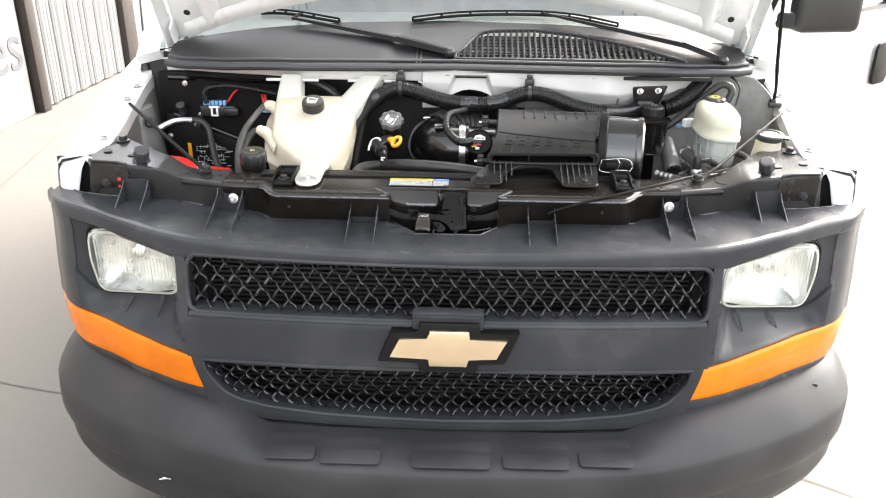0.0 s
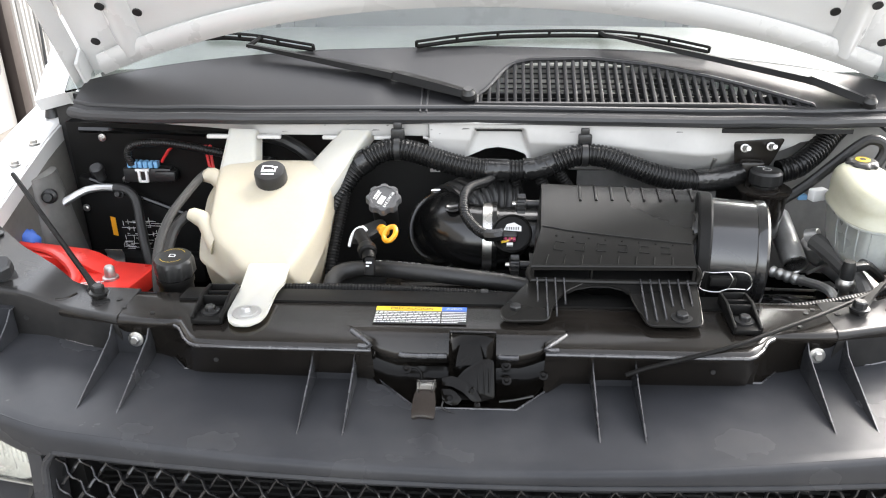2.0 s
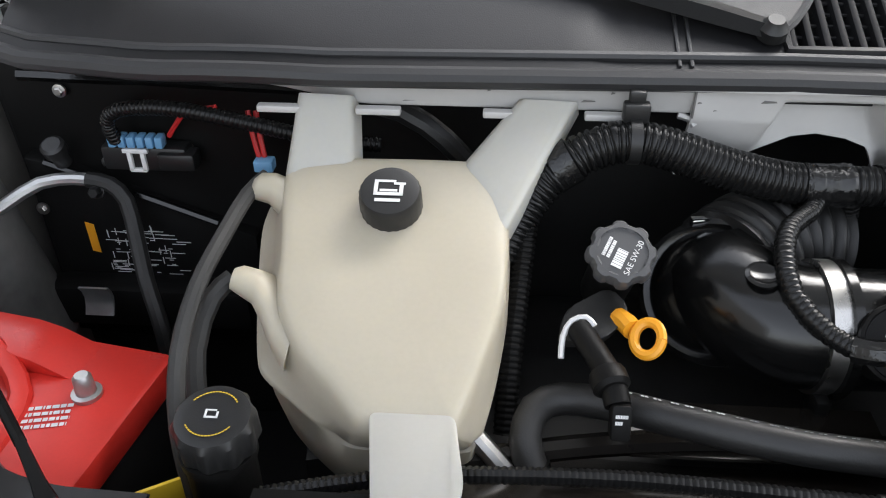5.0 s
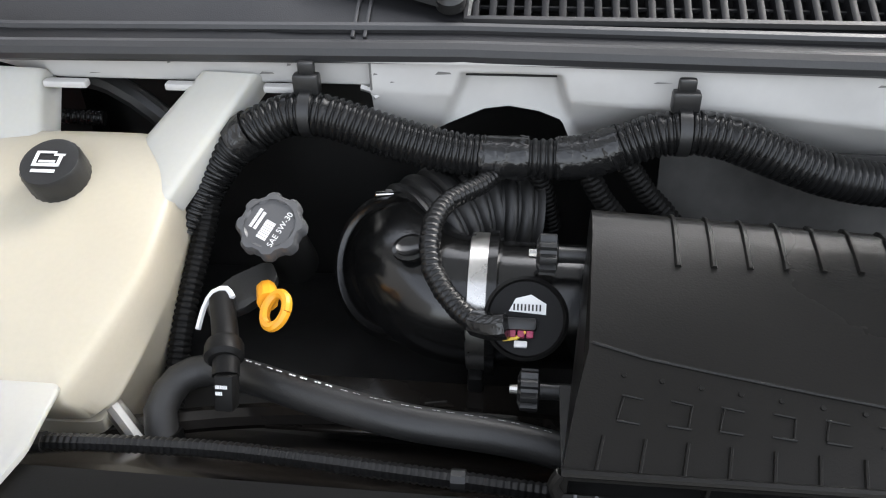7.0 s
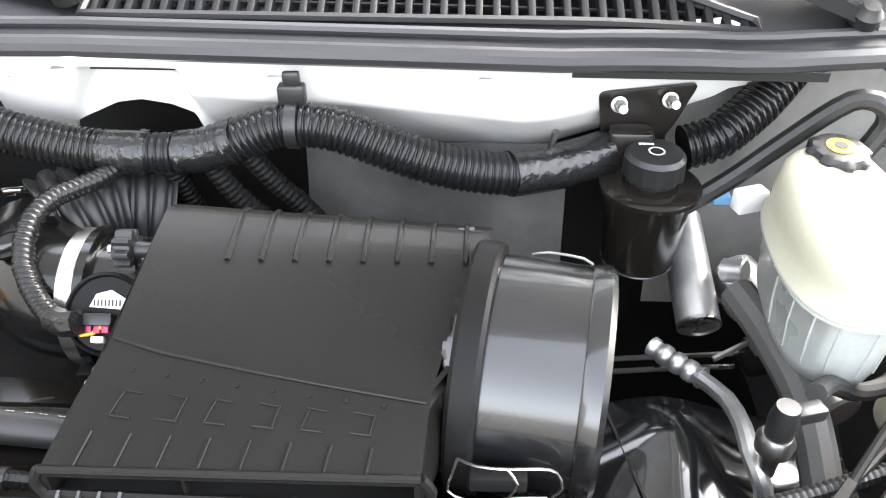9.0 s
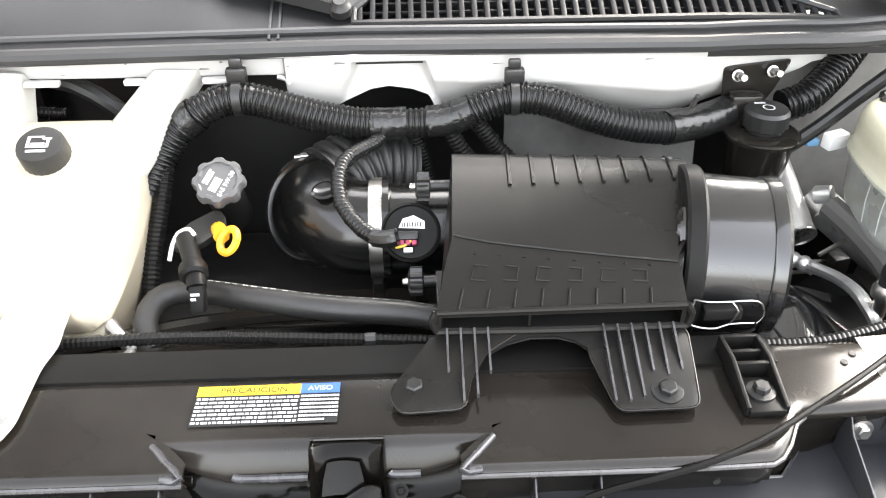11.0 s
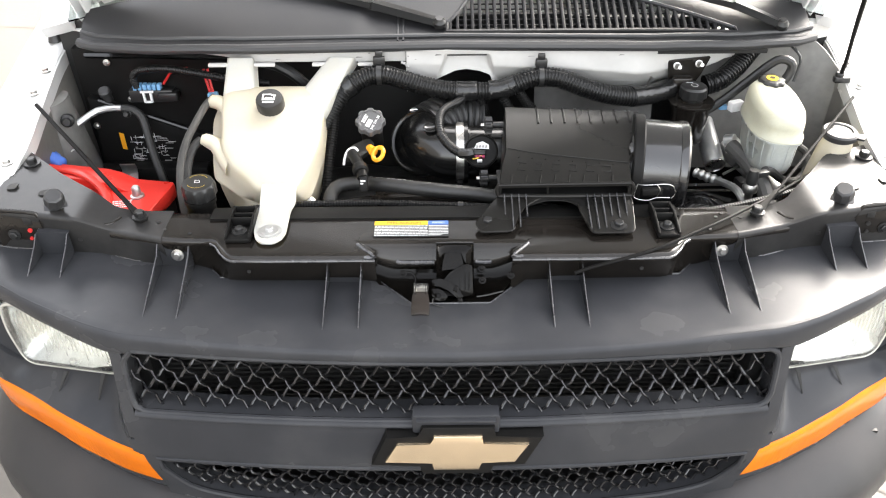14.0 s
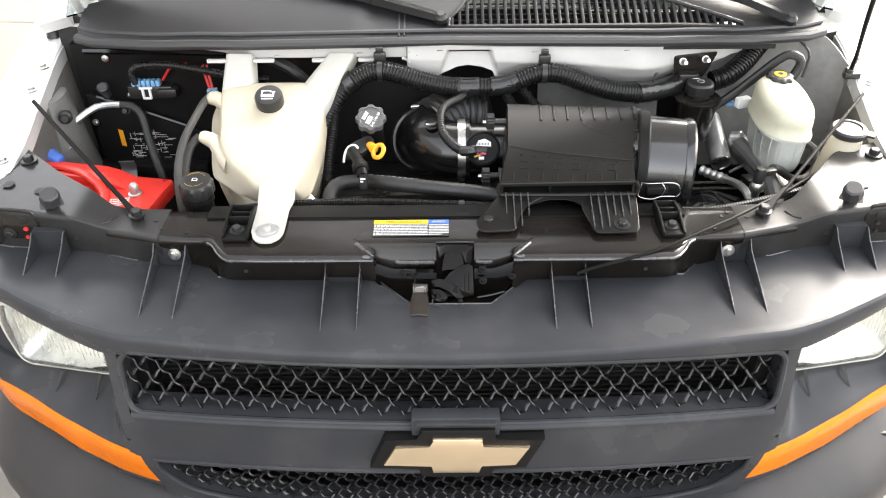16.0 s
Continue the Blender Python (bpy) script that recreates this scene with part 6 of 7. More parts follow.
loft(bm, rings)
part("strut_post", bm, "inner", van, "grey pressed inner wing post", angle=60)
bm = BM()
lathe(bm, (-0.955, 2.29, 1.17), (0.3, -1, 0.2), [(0, 0.013), (0.014, 0.013), (0.016, 0.017), (0.026, 0.016), (0.03, 0.010), (0.04, 0.009)], 16)
tagged(part("pipe_fitting", bm, "bolt"), "dull grey pipe fitting on the inner wing", "fitting")
bm = BM()
sheet(bm, lambda u, v: (-0.865 + 0.04 * u, 2.30 + 0.01 * math.sin(v * 3), 0.985 + 0.045 * v), lin(0, 1, 4), lin(0, 1, 5), (0, 0.004, 0))
tagged(part("heat_shield", bm, "alu"), "torn foil heat shield by the heater duct", "foil")
# diagonal stays from the fenders to the cross member
for sx, top, foot, bolt_at in ((-1, (-0.975, 2.200, 1.250), (-0.702, 1.915, 1.168), (-0.644, 1.850, 1.1565)), (1, (0.962, 2.198, 1.254), (0.702, 1.915, 1.168), (0.640, 1.848, 1.1565))):
    top, foot, at = Vector(top), Vector(foot), Vector(bolt_at)
    d = (at - foot).normalized()
    side = Vector((-d.y, d.x, 0)).normalized()
    bm = BM()
    tube(bm, [top, top.lerp(foot, 0.35), top.lerp(foot, 0.7), foot], 0.0052 if sx < 0 else 0.0038, 8)
    rings = []
    for p, w in ((foot - d * 0.004, 0.0045), (foot + d * 0.045, 0.006), (at - d * 0.018, 0.009), (at - d * 0.008, 0.0125), (at + d * 0.008, 0.0125), (at + d * 0.016, 0.007)):
        n = side * w
        rings.append([p - n, p - n * 0.8 + Vector((0, 0, 0.005)), p + n * 0.8 + Vector((0, 0, 0.005)), p + n])
    loft(bm, rings)
    stay = tagged(part("support_stay", bm, "stay"), "slim black stay from fender to cross member", "stay", "stays")
    bm = BM()
    hexbolt(bm, at + Vector((0, 0, 0.003)), (0, 0, 1), 0.011, 0.016, 0.012)
    part("stay_bolt", bm, "bolt", stay)

# brackets bolted on the cross member
for x, y, z, k in ((-0.425, 1.795, 1.152, 0.88), (0.440, 1.800, 1.152, 0.74)):
    br = thing("tank_bracket" if x < 0 else "loom_bracket", "small black ribbed plastic bracket bolted to the cross member", "bracket", "cross member brackets")
    bm = BM()
    box(bm, (x, y - 0.008, z + 0.004), (0.054 * k, 0.050, 0.010), e=0.004)
    box(bm, (x, y + 0.042, z + 0.001), (0.052 * k, 0.06, 0.004), e=0.001)
    part("bracket_foot", bm, "satin", br)
    for sx in (-1, 1):
        bm = BM()
        prism(bm, [(x + sx * 0.024 * k, y - 0.03, z), (x + sx * 0.024 * k, y - 0.03, z + 0.012), (x + sx * 0.024 * k, y + 0.03, z + 0.026), (x + sx * 0.024 * k, y + 0.070, z + 0.022), (x + sx * 0.024 * k, y + 0.070, z + 0.002)], (sx * 0.005, 0, 0), e=0.001)
        part("bracket_cheek", bm, "satin", br)
    for dy, dz, w, h in ((0.025, 0.012, 0.048, 0.022), (0.047, 0.010, 0.048, 0.020), (0.069, 0.010, 0.056, 0.024)):
        bm = BM()
        box(bm, (x, y + dy, z + dz), (w * k, 0.005, h), e=0.001)
        part("bracket_web", bm, "satin", br)
    bm = BM()
    hexbolt(bm, (x, y - 0.006, z + 0.009), (0, 0, 1), 0.009, 0.015, 0.009)
    part("bracket_bolt", bm, "bolt", br)

# oil filler and dipstick
oil = thing("oil_filler", "grey scalloped oil filler cap on a black neck", "cap")
ax = Vector((0.02, -0.55, 0.83))
p0 = Vector((-0.181, 2.150, 1.218))
bm = BM()
cyl(bm, p0 - ax * 0.10, p0, 0.026)
part("filler_neck", bm, "satin", oil)
bm = BM()
lathe(bm, p0, ax, [(0, 0.030), (0.003, 0.0335), (0.014, 0.0335), (0.018, 0.031), (0.0185, 0.026), (0.0165, 0.025), (0.0165, 0.01)], 72, wobble=lambda f, s: 1 + 0.06 * math.tanh(3 * math.cos(f * 8)) * (s < 0.0182))
oc = part("filler_cap", bm, "greycap", oil)
bm = BM()
rt = Vector((0.35, 0.62, 0.41)).normalized()
rt = (rt - ax * rt.dot(ax)).normalized()
fw = ax.normalized().cross(rt)
tp = p0 + ax.normalized() * 0.0172
bars(bm, tp - rt * 0.018 - fw * 0.006, rt, fw, 1, 0.036, 0.011, 1, fill=1, gap=0.0, lift=0.0004)
bars(bm, tp - rt * 0.012 + fw * 0.009, rt, fw, 2, 0.022, 0.010, 4, fill=1, gap=0.3, lift=0.0004)
part("cap_print", bm, "print", oc, "worn white print")
m = Matrix((rt, fw, ax.normalized())).transposed().to_4x4()
letters("cap_lettering", "SAE 5W-30", 0.0085, Matrix.Translation(tp - rt * 0.021 - fw * 0.0155 + ax.normalized() * 0.0006) @ m, "print", oc)
dip = thing("dipstick", "yellow ring-handled dipstick in a black tube", "dipstick")
bm = BM()
loop = []
for i in range(25):
    f = 2 * math.pi * i / 24
    loop.append(Vector((-0.160, 2.064, 1.186)) + Vector((0.62, -0.30, 0.20)).normalized() * 0.0135 * math.cos(f) + Vector((-0.15, -0.75, -0.50)).normalized() * 0.0165 * math.sin(f))
tube(bm, loop, 0.0052, 8, smooth=False)
tube(bm, [(-0.172, 2.078, 1.184), (-0.176, 2.090, 1.182), (-0.182, 2.104, 1.178)], 0.0105, 10)
part("dipstick_handle", bm, "orange", dip)
bm = BM()
prism(bm, rounded([(-0.172, 2.118, 1.172), (-0.190, 2.150, 1.172), (-0.235, 2.125, 1.160), (-0.242, 2.085, 1.152), (-0.205, 2.078, 1.160), (-0.186, 2.090, 1.168)], 0.010, 4), (0.002, -0.006, 0.014), e=0.003)
part("dipstick_boot", bm, "softhose", dip, "dull rubber boot of the dipstick tube")
hc = thing("hose_clip", "black ratchet clip and tube on the refrigerant hose", "clip")
bm = BM()
tube(bm, [(-0.222, 2.086, 1.176), (-0.208, 2.052, 1.174), (-0.197, 2.022, 1.170), (-0.192, 2.000, 1.160)], 0.0125, 12)
lathe(bm, (-0.201, 2.030, 1.172), (0.25, -0.93, -0.2), [(0, 0.0165), (0.004, 0.018), (0.016, 0.018), (0.020, 0.014)], 24)
box(bm, (-0.190, 1.992, 1.150), (0.018, 0.020, 0.034), rot=(-25, 0, 0), e=0.003)
part("clip_body", bm, "satin", hc)
bm = BM()
tube(bm, [(-0.240, 2.060, 1.160), (-0.238, 2.078, 1.172), (-0.230, 2.088, 1.184), (-0.216, 2.090, 1.188), (-0.208, 2.082, 1.184)], 0.0030, 6)
part("white_band", bm, "print", hc)
bm = BM()
bars(bm, (-0.196, 1.982, 1.1545), (1, 0, 0), (0, 0.42, 0.9), 2, 0.011, 0.012, 3, fill=1, lift=0.0012)
part("clip_print", bm, "print", hc)

# refrigerant hose across the front of the engine
achose = thing("refrigerant_hose", "thick black rubber refrigerant hose with pale print", "hose")
bm = BM()
HP = [(-0.262, 1.985, 1.075), (-0.272, 2.01, 1.098), (-0.262, 2.040, 1.110), (-0.235, 2.052, 1.114), (-0.19, 2.038, 1.123), (-0.12, 2.006, 1.135), (-0.03, 1.980, 1.139), (0.07, 1.976, 1.129), (0.16, 1.965, 1.113), (0.3, 1.95, 1.08)]
tube(bm, HP, 0.0162, 14)
part("hose", bm, "hose", achose)
bm = BM()
line = curve(HP[4:9], 0.004)
for i in range(len(line) - 1):
    if i % 7 in (2, 5, 6):
        continue
    d = (line[i + 1] - line[i])
    up_ = Vector((0, 0.25, 1)).normalized() * 0.0168
    sd = Vector((0, 1, -0.25)) * (0.002 if i < 26 else 0.0006)
    a = line[i] + up_
    bm.faces.new([bm.verts.new(v) for v in (a, a + d * 0.8, a + d * 0.8 + sd, a + sd)])
part("hose_print", bm, "print", achose)
bm = BM()
tube(bm, [(-0.262, 1.985, 1.055), (-0.266, 1.995, 1.086)], 0.0185, 12, smooth=False)
part("hose_ferrule", bm, "satin", achose)
bm = BM()
tube(bm, [(-0.32, 2.01, 1.10), (-0.285, 1.985, 1.075), (-0.265, 1.97, 1.06)], 0.010, 10)
tagged(part("pipe_stub", bm, "steel"), "short bright steel pipe under the coolant tank", "pipe")
bm = BM()
tube(bm, [(-0.50, 1.905, 1.13), (-0.42, 1.925, 1.13), (-0.345, 1.935, 1.132), (-0.185, 1.94, 1.132), (-0.025, 1.93, 1.132), (0.10, 1.922, 1.13), (0.25, 1.912, 1.128), (0.41, 1.905, 1.13), (0.53, 1.898, 1.131), (0.60, 1.905, 1.136), (0.68, 1.925, 1.142), (0.76, 1.95, 1.148)], 0.008, 8, ribs=0.006)
floom = thing("front_loom", "thin ribbed black loom along the radiator shroud", "wiring")
part("ribbed_sleeve", bm, "loom", floom)
for x, y, z in ((-0.345, 1.935, 1.132), (0.025, 1.927, 1.131), (0.41, 1.905, 1.13)):
    bm = BM()
    tube(bm, [(x - 0.006, y, z), (x + 0.006, y, z)], 0.0095, 10, smooth=False)
    part("loom_tie", bm, "cap", floom)

# main loom along the firewall
mainloom = thing("main_loom", "thick ribbed black wiring loom clipped to the firewall flange", "wiring")
bm = BM()
tube(bm, [(-0.30, 2.20, 1.18), (-0.27, 2.235, 1.235), (-0.235, 2.25, 1.268), (-0.20, 2.257, 1.288), (-0.163, 2.258, 1.296), (-0.12, 2.255, 1.288), (-0.07, 2.252, 1.272), (-0.01, 2.25, 1.258), (0.03, 2.25, 1.254)], 0.0235, 14, ribs=0.0075, depth=0.10)
part("ribbed_sleeve", bm, "loom", mainloom)
bm = BM()
tube(bm, [(0.06, 2.25, 1.254), (0.085, 2.25, 1.254), (0.11, 2.25, 1.255)], 0.022, 14, ribs=0.0075, depth=0.10)
part("ribbed_sleeve", bm, "loom", mainloom)
bm = BM()
tube(bm, [(0.155, 2.252, 1.265), (0.19, 2.255, 1.280), (0.225, 2.255, 1.288), (0.27, 2.253, 1.284), (0.32, 2.25, 1.266), (0.37, 2.250, 1.248), (0.42, 2.254, 1.236), (0.46, 2.262, 1.230)], 0.0235, 14, ribs=0.0075, depth=0.10)
part("ribbed_sleeve", bm, "loom", mainloom)
for pts, r in (([(0.02, 2.25, 1.254), (0.05, 2.25, 1.254), (0.07, 2.25, 1.254)], 0.0235), ([(0.10, 2.25, 1.255), (0.13, 2.251, 1.258), (0.165, 2.253, 1.270)], 0.0235)):
    bm = BM()
    tube(bm, pts, r, 18, step=0.0025)
    rnd = random.Random(31)
    for v in bm.verts:
        v.co += Vector((rnd.uniform(-1, 1), rnd.uniform(-1, 1), rnd.uniform(-1, 1))) * 0.0011
    part("tape_wrap", bm, "tape", mainloom, "wrinkled shiny black tape wrapped round the loom")
bm = BM()
tube(bm, [(0.45, 2.260, 1.231), (0.51, 2.288, 1.226), (0.56, 2.315, 1.228)], 0.0255, 14)
part("tape_wrap", bm, "tape", mainloom, "black tape wrapped round the loom")
bm = BM()
tube(bm, [(-0.245, 2.25, 1.262), (-0.225, 2.253, 1.275)], 0.026, 12, smooth=False)
part("tape_wrap", bm, "tape", mainloom, "black tape wrapped round the loom")
for x, y, z in ((-0.163, 2.258, 1.296), (0.225, 2.255, 1.288)):
    bm = BM()
    tube(bm, [(x - 0.006, y, z), (x + 0.006, y, z)], 0.0252, 16, smooth=False)
    box(bm, (x, y + 0.008, z + 0.030), (0.028, 0.016, 0.022), e=0.003)
    box(bm, (x, y + 0.012, z + 0.045), (0.018, 0.010, 0.016), e=0.003)
    part("loom_clip", bm, "cap", mainloom)
bm = BM()
tube(bm, [(0.045, 2.245, 1.245), (0.036, 2.238, 1.242), (0.022, 2.215, 1.240), (-0.006, 2.185, 1.240), (-0.020, 2.150, 1.232), (-0.016, 2.110, 1.208), (0.012, 2.075, 1.190), (0.035, 2.055, 1.188)], 0.0108, 12, ribs=0.006, depth=0.08)
part("sensor_branch", bm, "loom", mainloom)
bm = BM()
tube(bm, [(0.028, 2.06, 1.188), (0.045, 2.05, 1.192), (0.058, 2.048, 1.196)], 0.0125, 8)
part("branch_tape", bm, "tape", mainloom)
for pts in ([(0.13, 2.25, 1.25), (0.15, 2.25, 1.21), (0.19, 2.25, 1.16), (0.21, 2.24, 1.12)], [(0.17, 2.255, 1.255), (0.20, 2.26, 1.21), (0.235, 2.26, 1.17), (0.25, 2.25, 1.12)], [(0.08, 2.26, 1.24), (0.09, 2.27, 1.20), (0.10, 2.28, 1.15)], [(-0.27, 2.235, 1.235), (-0.275, 2.20, 1.19), (-0.285, 2.12, 1.12), (-0.29, 2.06, 1.05)]):
    bm = BM()
    tube(bm, pts, 0.0125, 8, ribs=0.0065)
    part("loom_branch", bm, "satin", mainloom)
bm = BM()
tube(bm, [(0.648, 2.322, 1.232), (0.665, 2.325, 1.236), (0.69, 2.33, 1.245), (0.735, 2.36, 1.27), (0.765, 2.385, 1.295), (0.785, 2.40, 1.31)], 0.026, 14, ribs=0.0085, depth=0.12)
duct = thing("ribbed_duct", "stout ribbed black duct rising to the cowl corner", "wiring")
part("duct_sleeve", bm, "loom", duct)
bm = BM()
box(bm, (0.785, 2.39, 1.318), (0.04, 0.02, 0.03), rot=(0, 20, 25), e=0.004)
part("duct_clip", bm, "cap", duct)
bm = BM()
tube(bm, [(0.63, 2.27, 1.175), (0.69, 2.28, 1.215), (0.74, 2.283, 1.262), (0.782, 2.28, 1.305), (0.803, 2.275, 1.319), (0.824, 2.268, 1.314), (0.829, 2.265, 1.295), (0.815, 2.262, 1.265)], 0.011, 10)
tagged(part("brake_vacuum_hose", bm, "hose"), "black rubber hose looping behind the brake reservoir", "hose")

# grey metal behind the engine under the flange
bm = BM()
sheet(bm, lambda x, z: (x, 2.325 - 0.25 * max(0, 1.22 - z), z), lin(0.22, 0.52, 7), lin(1.09, 1.23, 5), (0, 0.004, 0))
part("engine_cover_front", bm, "grime", van)
bm = BM()
WING = [(0, 0.64, 2.40, 1.335), (0.4, 0.83, 2.40, 1.335), (0.58, 0.94, 2.405, 1.315), (0.70, 0.990, 2.37, 1.262), (0.85, 0.988, 2.22, 1.228), (1.0, 0.966, 2.06, 1.19)]
sheet(bm, lambda u, k: tuple(ease(u, [(w[0], w[i]) for w in WING]) + (0.014 * k * math.sin(u * 9) if i == 2 else 0) - (0.05 * (1 - k) * (i == 2)) for i in (1, 2)) + (0.98 + (ease(u, [(w[0], w[3]) for w in WING]) - 0.98) * k,),
      lin(0, 1, 22), lin(0, 1, 9), (0.003, 0.004, 0))
part("rear_wing_panel", bm, "inner", van)

# intake elbow, air sensor
intake = thing("intake_elbow", "glossy black rubber intake elbow with bellows and steel clamps", "intake duct")
bm = BM()
tube(bm, [(0.05, 2.14, 1.148), (0.010, 2.141, 1.148), (-0.010, 2.146, 1.149), (-0.030, 2.162, 1.150), (-0.044, 2.186, 1.152), (-0.052, 2.215, 1.154)], 0.066, 32, step=0.006)
part("elbow", bm, "rubbergloss", intake)
bm = BM()
tube(bm, [(-0.045, 2.225, 1.16), (-0.015, 2.250, 1.166), (0.02, 2.272, 1.166), (0.07, 2.285, 1.155)], 0.070, 28, ribs=0.018, depth=0.09)
part("bellows", bm, "hose", intake)
RING, FACE = Vector((-0.066, 2.190, 1.150)), Vector((-0.42, -0.66, 0.52)).normalized()
bm = BM()
lathe(bm, RING, FACE, [(-0.034, 0.070), (-0.030, 0.080), (-0.012, 0.082), (-0.010, 0.077), (0.0, 0.077), (0.003, 0.080), (0.009, 0.080), (0.011, 0.074), (0.006, 0.066)], 48)
part("elbow_flange", bm, "rubbergloss", intake, "thick moulded rim of the elbow", angle=50)
bm = BM()
lathe(bm, RING, FACE, [(0.002, 0.070), (0.012, 0.066), (0.022, 0.056), (0.029, 0.040), (0.032, 0.018)], 40)
part("elbow_back", bm, "rubbergloss", intake)
bm = BM()
lathe(bm, RING, FACE, [(-0.026, 0.0815), (-0.025, 0.0830), (-0.015, 0.0830), (-0.014, 0.0815)], 48)
part("hose_clamp", bm, "bolt", intake, "worm-drive clamp round the elbow")
bm = BM()
box(bm, (-0.078, 2.236, 1.212), (0.030, 0.011, 0.009), rot=(0, 0, 8), e=0.002)
part("clamp_screw", bm, "chrome", intake, "bright clamp screw housing")
bm = BM()
lathe(bm, (0.018, 2.14, 1.148), (1, 0, 0), [(0, 0.0685), (0.001, 0.0705), (0.019, 0.0705), (0.020, 0.0685)], 36)
part("hose_clamp", bm, "steel", intake, "steel band clamp")
bm = BM()
lathe(bm, (0.036, 2.138, 1.148), (1, 0, 0), [(0, 0.066), (0.001, 0.074), (0.010, 0.074), (0.012, 0.064), (0.13, 0.062)], 36)
part("sensor_pipe", bm, "rubbergloss", intake)
bm = BM()
lathe(bm, (-0.040, 2.135, 1.213), (-0.1, -0.2, 1), [(0, 0.018), (0.003, 0.018), (0.004, 0.014), (0.002, 0.010)], 20)
part("elbow_boss", bm, "rubbergloss", intake)
bm = BM()
lathe(bm, (0.02, 2.09, 1.075), (0, -0.3, -1), [(0, 0.010), (0.02, 0.008)], 10)
box(bm, (0.028, 2.085, 1.09), (0.016, 0.03, 0.03), e=0.004)
part("clamp_lug", bm, "satin", intake)
maf = thing("air_flow_sensor", "round black air flow sensor with label and maroon plug", "sensor")
ax = Vector((0, -0.74, 0.67))
p0 = Vector((0.075, 2.079, 1.179))
bm = BM()
lathe(bm, p0 - ax * 0.03, ax, [(0, 0.036), (0.036, 0.036), (0.040, 0.039), (0.046, 0.039), (0.048, 0.036), (0.045, 0.034), (0.045, 0.01)], 40)
part("sensor_body", bm, "satin", maf)
rt, fw, nn = Vector((1, 0, 0)), ax.cross(Vector((1, 0, 0))), ax
tp = p0 + ax * 0.0158


def on_disc(u, v, h=0.0):
    return tp + rt * u + fw * v + nn * h


bm = BM()
bm.faces.new([bm.verts.new(on_disc(u, v, 0.0006)) for u, v in ((-0.016, 0.006), (0.018, 0.004), (0.018, 0.014), (0.004, 0.022), (-0.010, 0.018))])
part("sensor_label", bm, "print", maf)
bm = BM()
for i in range(8):
    u = -0.012 + i * 0.0034
    bm.faces.new([bm.verts.new(on_disc(a, b, 0.001)) for a, b in ((u, 0.007), (u + 0.0016, 0.007), (u + 0.0016, 0.013), (u, 0.013))])
part("label_print", bm, "ink", maf)
bm = BM()
box(bm, on_disc(-0.008, -0.006, 0.006), (0.036, 0.012, 0.012), rot=(-50, 0, 0), e=0.003)
part("sensor_plug", bm, "cap", maf)
bm = BM()
for i in range(4):
    box(bm, on_disc(-0.020 + i * 0.008, -0.014, 0.006), (0.0065, 0.008, 0.008), rot=(-50, 0, 0), e=0.001)
part("plug_insert", bm, "maroon", maf)
bm = BM()
tube(bm, [on_disc(-0.02, -0.02, 0.006), on_disc(-0.008, -0.018, 0.008), on_disc(0.0, -0.012, 0.008)], 0.002, 6)
part("yellow_wire", bm, "yellow", maf)
bm = BM()
box(bm, on_disc(-0.004, -0.024, 0.004), (0.012, 0.008, 0.006), rot=(-50, 0, 0), e=0.001)
part("plug_tab", bm, "print", maf)
for p in ((0.082, 2.105, 1.236), (0.070, 2.020, 1.146)):
    kn = thing("thumb_screw", "black gear-shaped thumb screw on the air box", "screw", "air box thumb screws")
    bm = BM()
    lathe(bm, p, (1, 0, 0), [(0, 0.012), (0.003, 0.017), (0.018, 0.017), (0.020, 0.008), (0.026, 0.0075), (0.06, 0.0075)], 60, wobble=lambda f, s: 1 + 0.14 * math.tanh(4 * math.cos(f * 9)) * (s < 0.019 and s > 0.001))
    part("knob", bm, "cap", kn)
    bm = BM()
    lathe(bm, Vector(p) - Vector((0.007, 0, 0)), (1, 0, 0), [(0, 0.004), (0.008, 0.0045)], 10)
    part("stud", bm, "steel", kn)

# air box
airbox = thing("air_filter_box", "black plastic air filter box with ribbed lid and scoop", "air filter box")


def lid(u, k):
    """u along the width, k from rear to front."""
    a = [(2.16, 1.15), (2.158, 1.235), (2.146, 1.260), (2.126, 1.270), (2.10, 1.267), (1.975, 1.241), (1.93, 1.230), (1.874, 1.213)]
    b = [(2.13, 1.15), (2.128, 1.240), (2.116, 1.262), (2.098, 1.270), (2.07, 1.268), (1.938, 1.237), (1.91, 1.230), (1.871, 1.218)]
    i = min(int(k), 6)
    f = k - i
    pa = [a[i][j] + (a[i + 1][j] - a[i][j]) * f for j in (0, 1)]
    pb = [b[i][j] + (b[i + 1][j] - b[i][j]) * f for j in (0, 1)]
    y, z = pa[0] + (pb[0] - pa[0]) * u, pa[1] + (pb[1] - pa[1]) * u
    side0 = interp(k, [(0, 0.132), (4, 0.130), (5, 0.124), (7, 0.103)])
    side1 = interp(k, [(0, 0.430), (4.5, 0.426), (4.64, 0.392), (5, 0.381), (7, 0.376)])
    return Vector((side0 + (side1 - side0) * u, y, z))


bm = BM()
ks = sorted(set(lin(0, 7, 29) + [4.5, 4.64]))
sheet(bm, lambda u, k: lid(u, k), lin(0, 1, 13), ks, (0, 0, -0.006))
# side cheeks
for u in (0, 1):
    pts = [lid(u, k) for k in lin(0, 7, 15)]
    low = [Vector((p.x, p.y, 1.09 if p.y > 1.99 else 1.185)) for p in pts]
    bm_pts = pts + [low[-1], low[0]]
    prism(bm, bm_pts, (0.005 if u == 0 else -0.005, 0, 0))
part("lid", bm, "lid", airbox, angle=40)
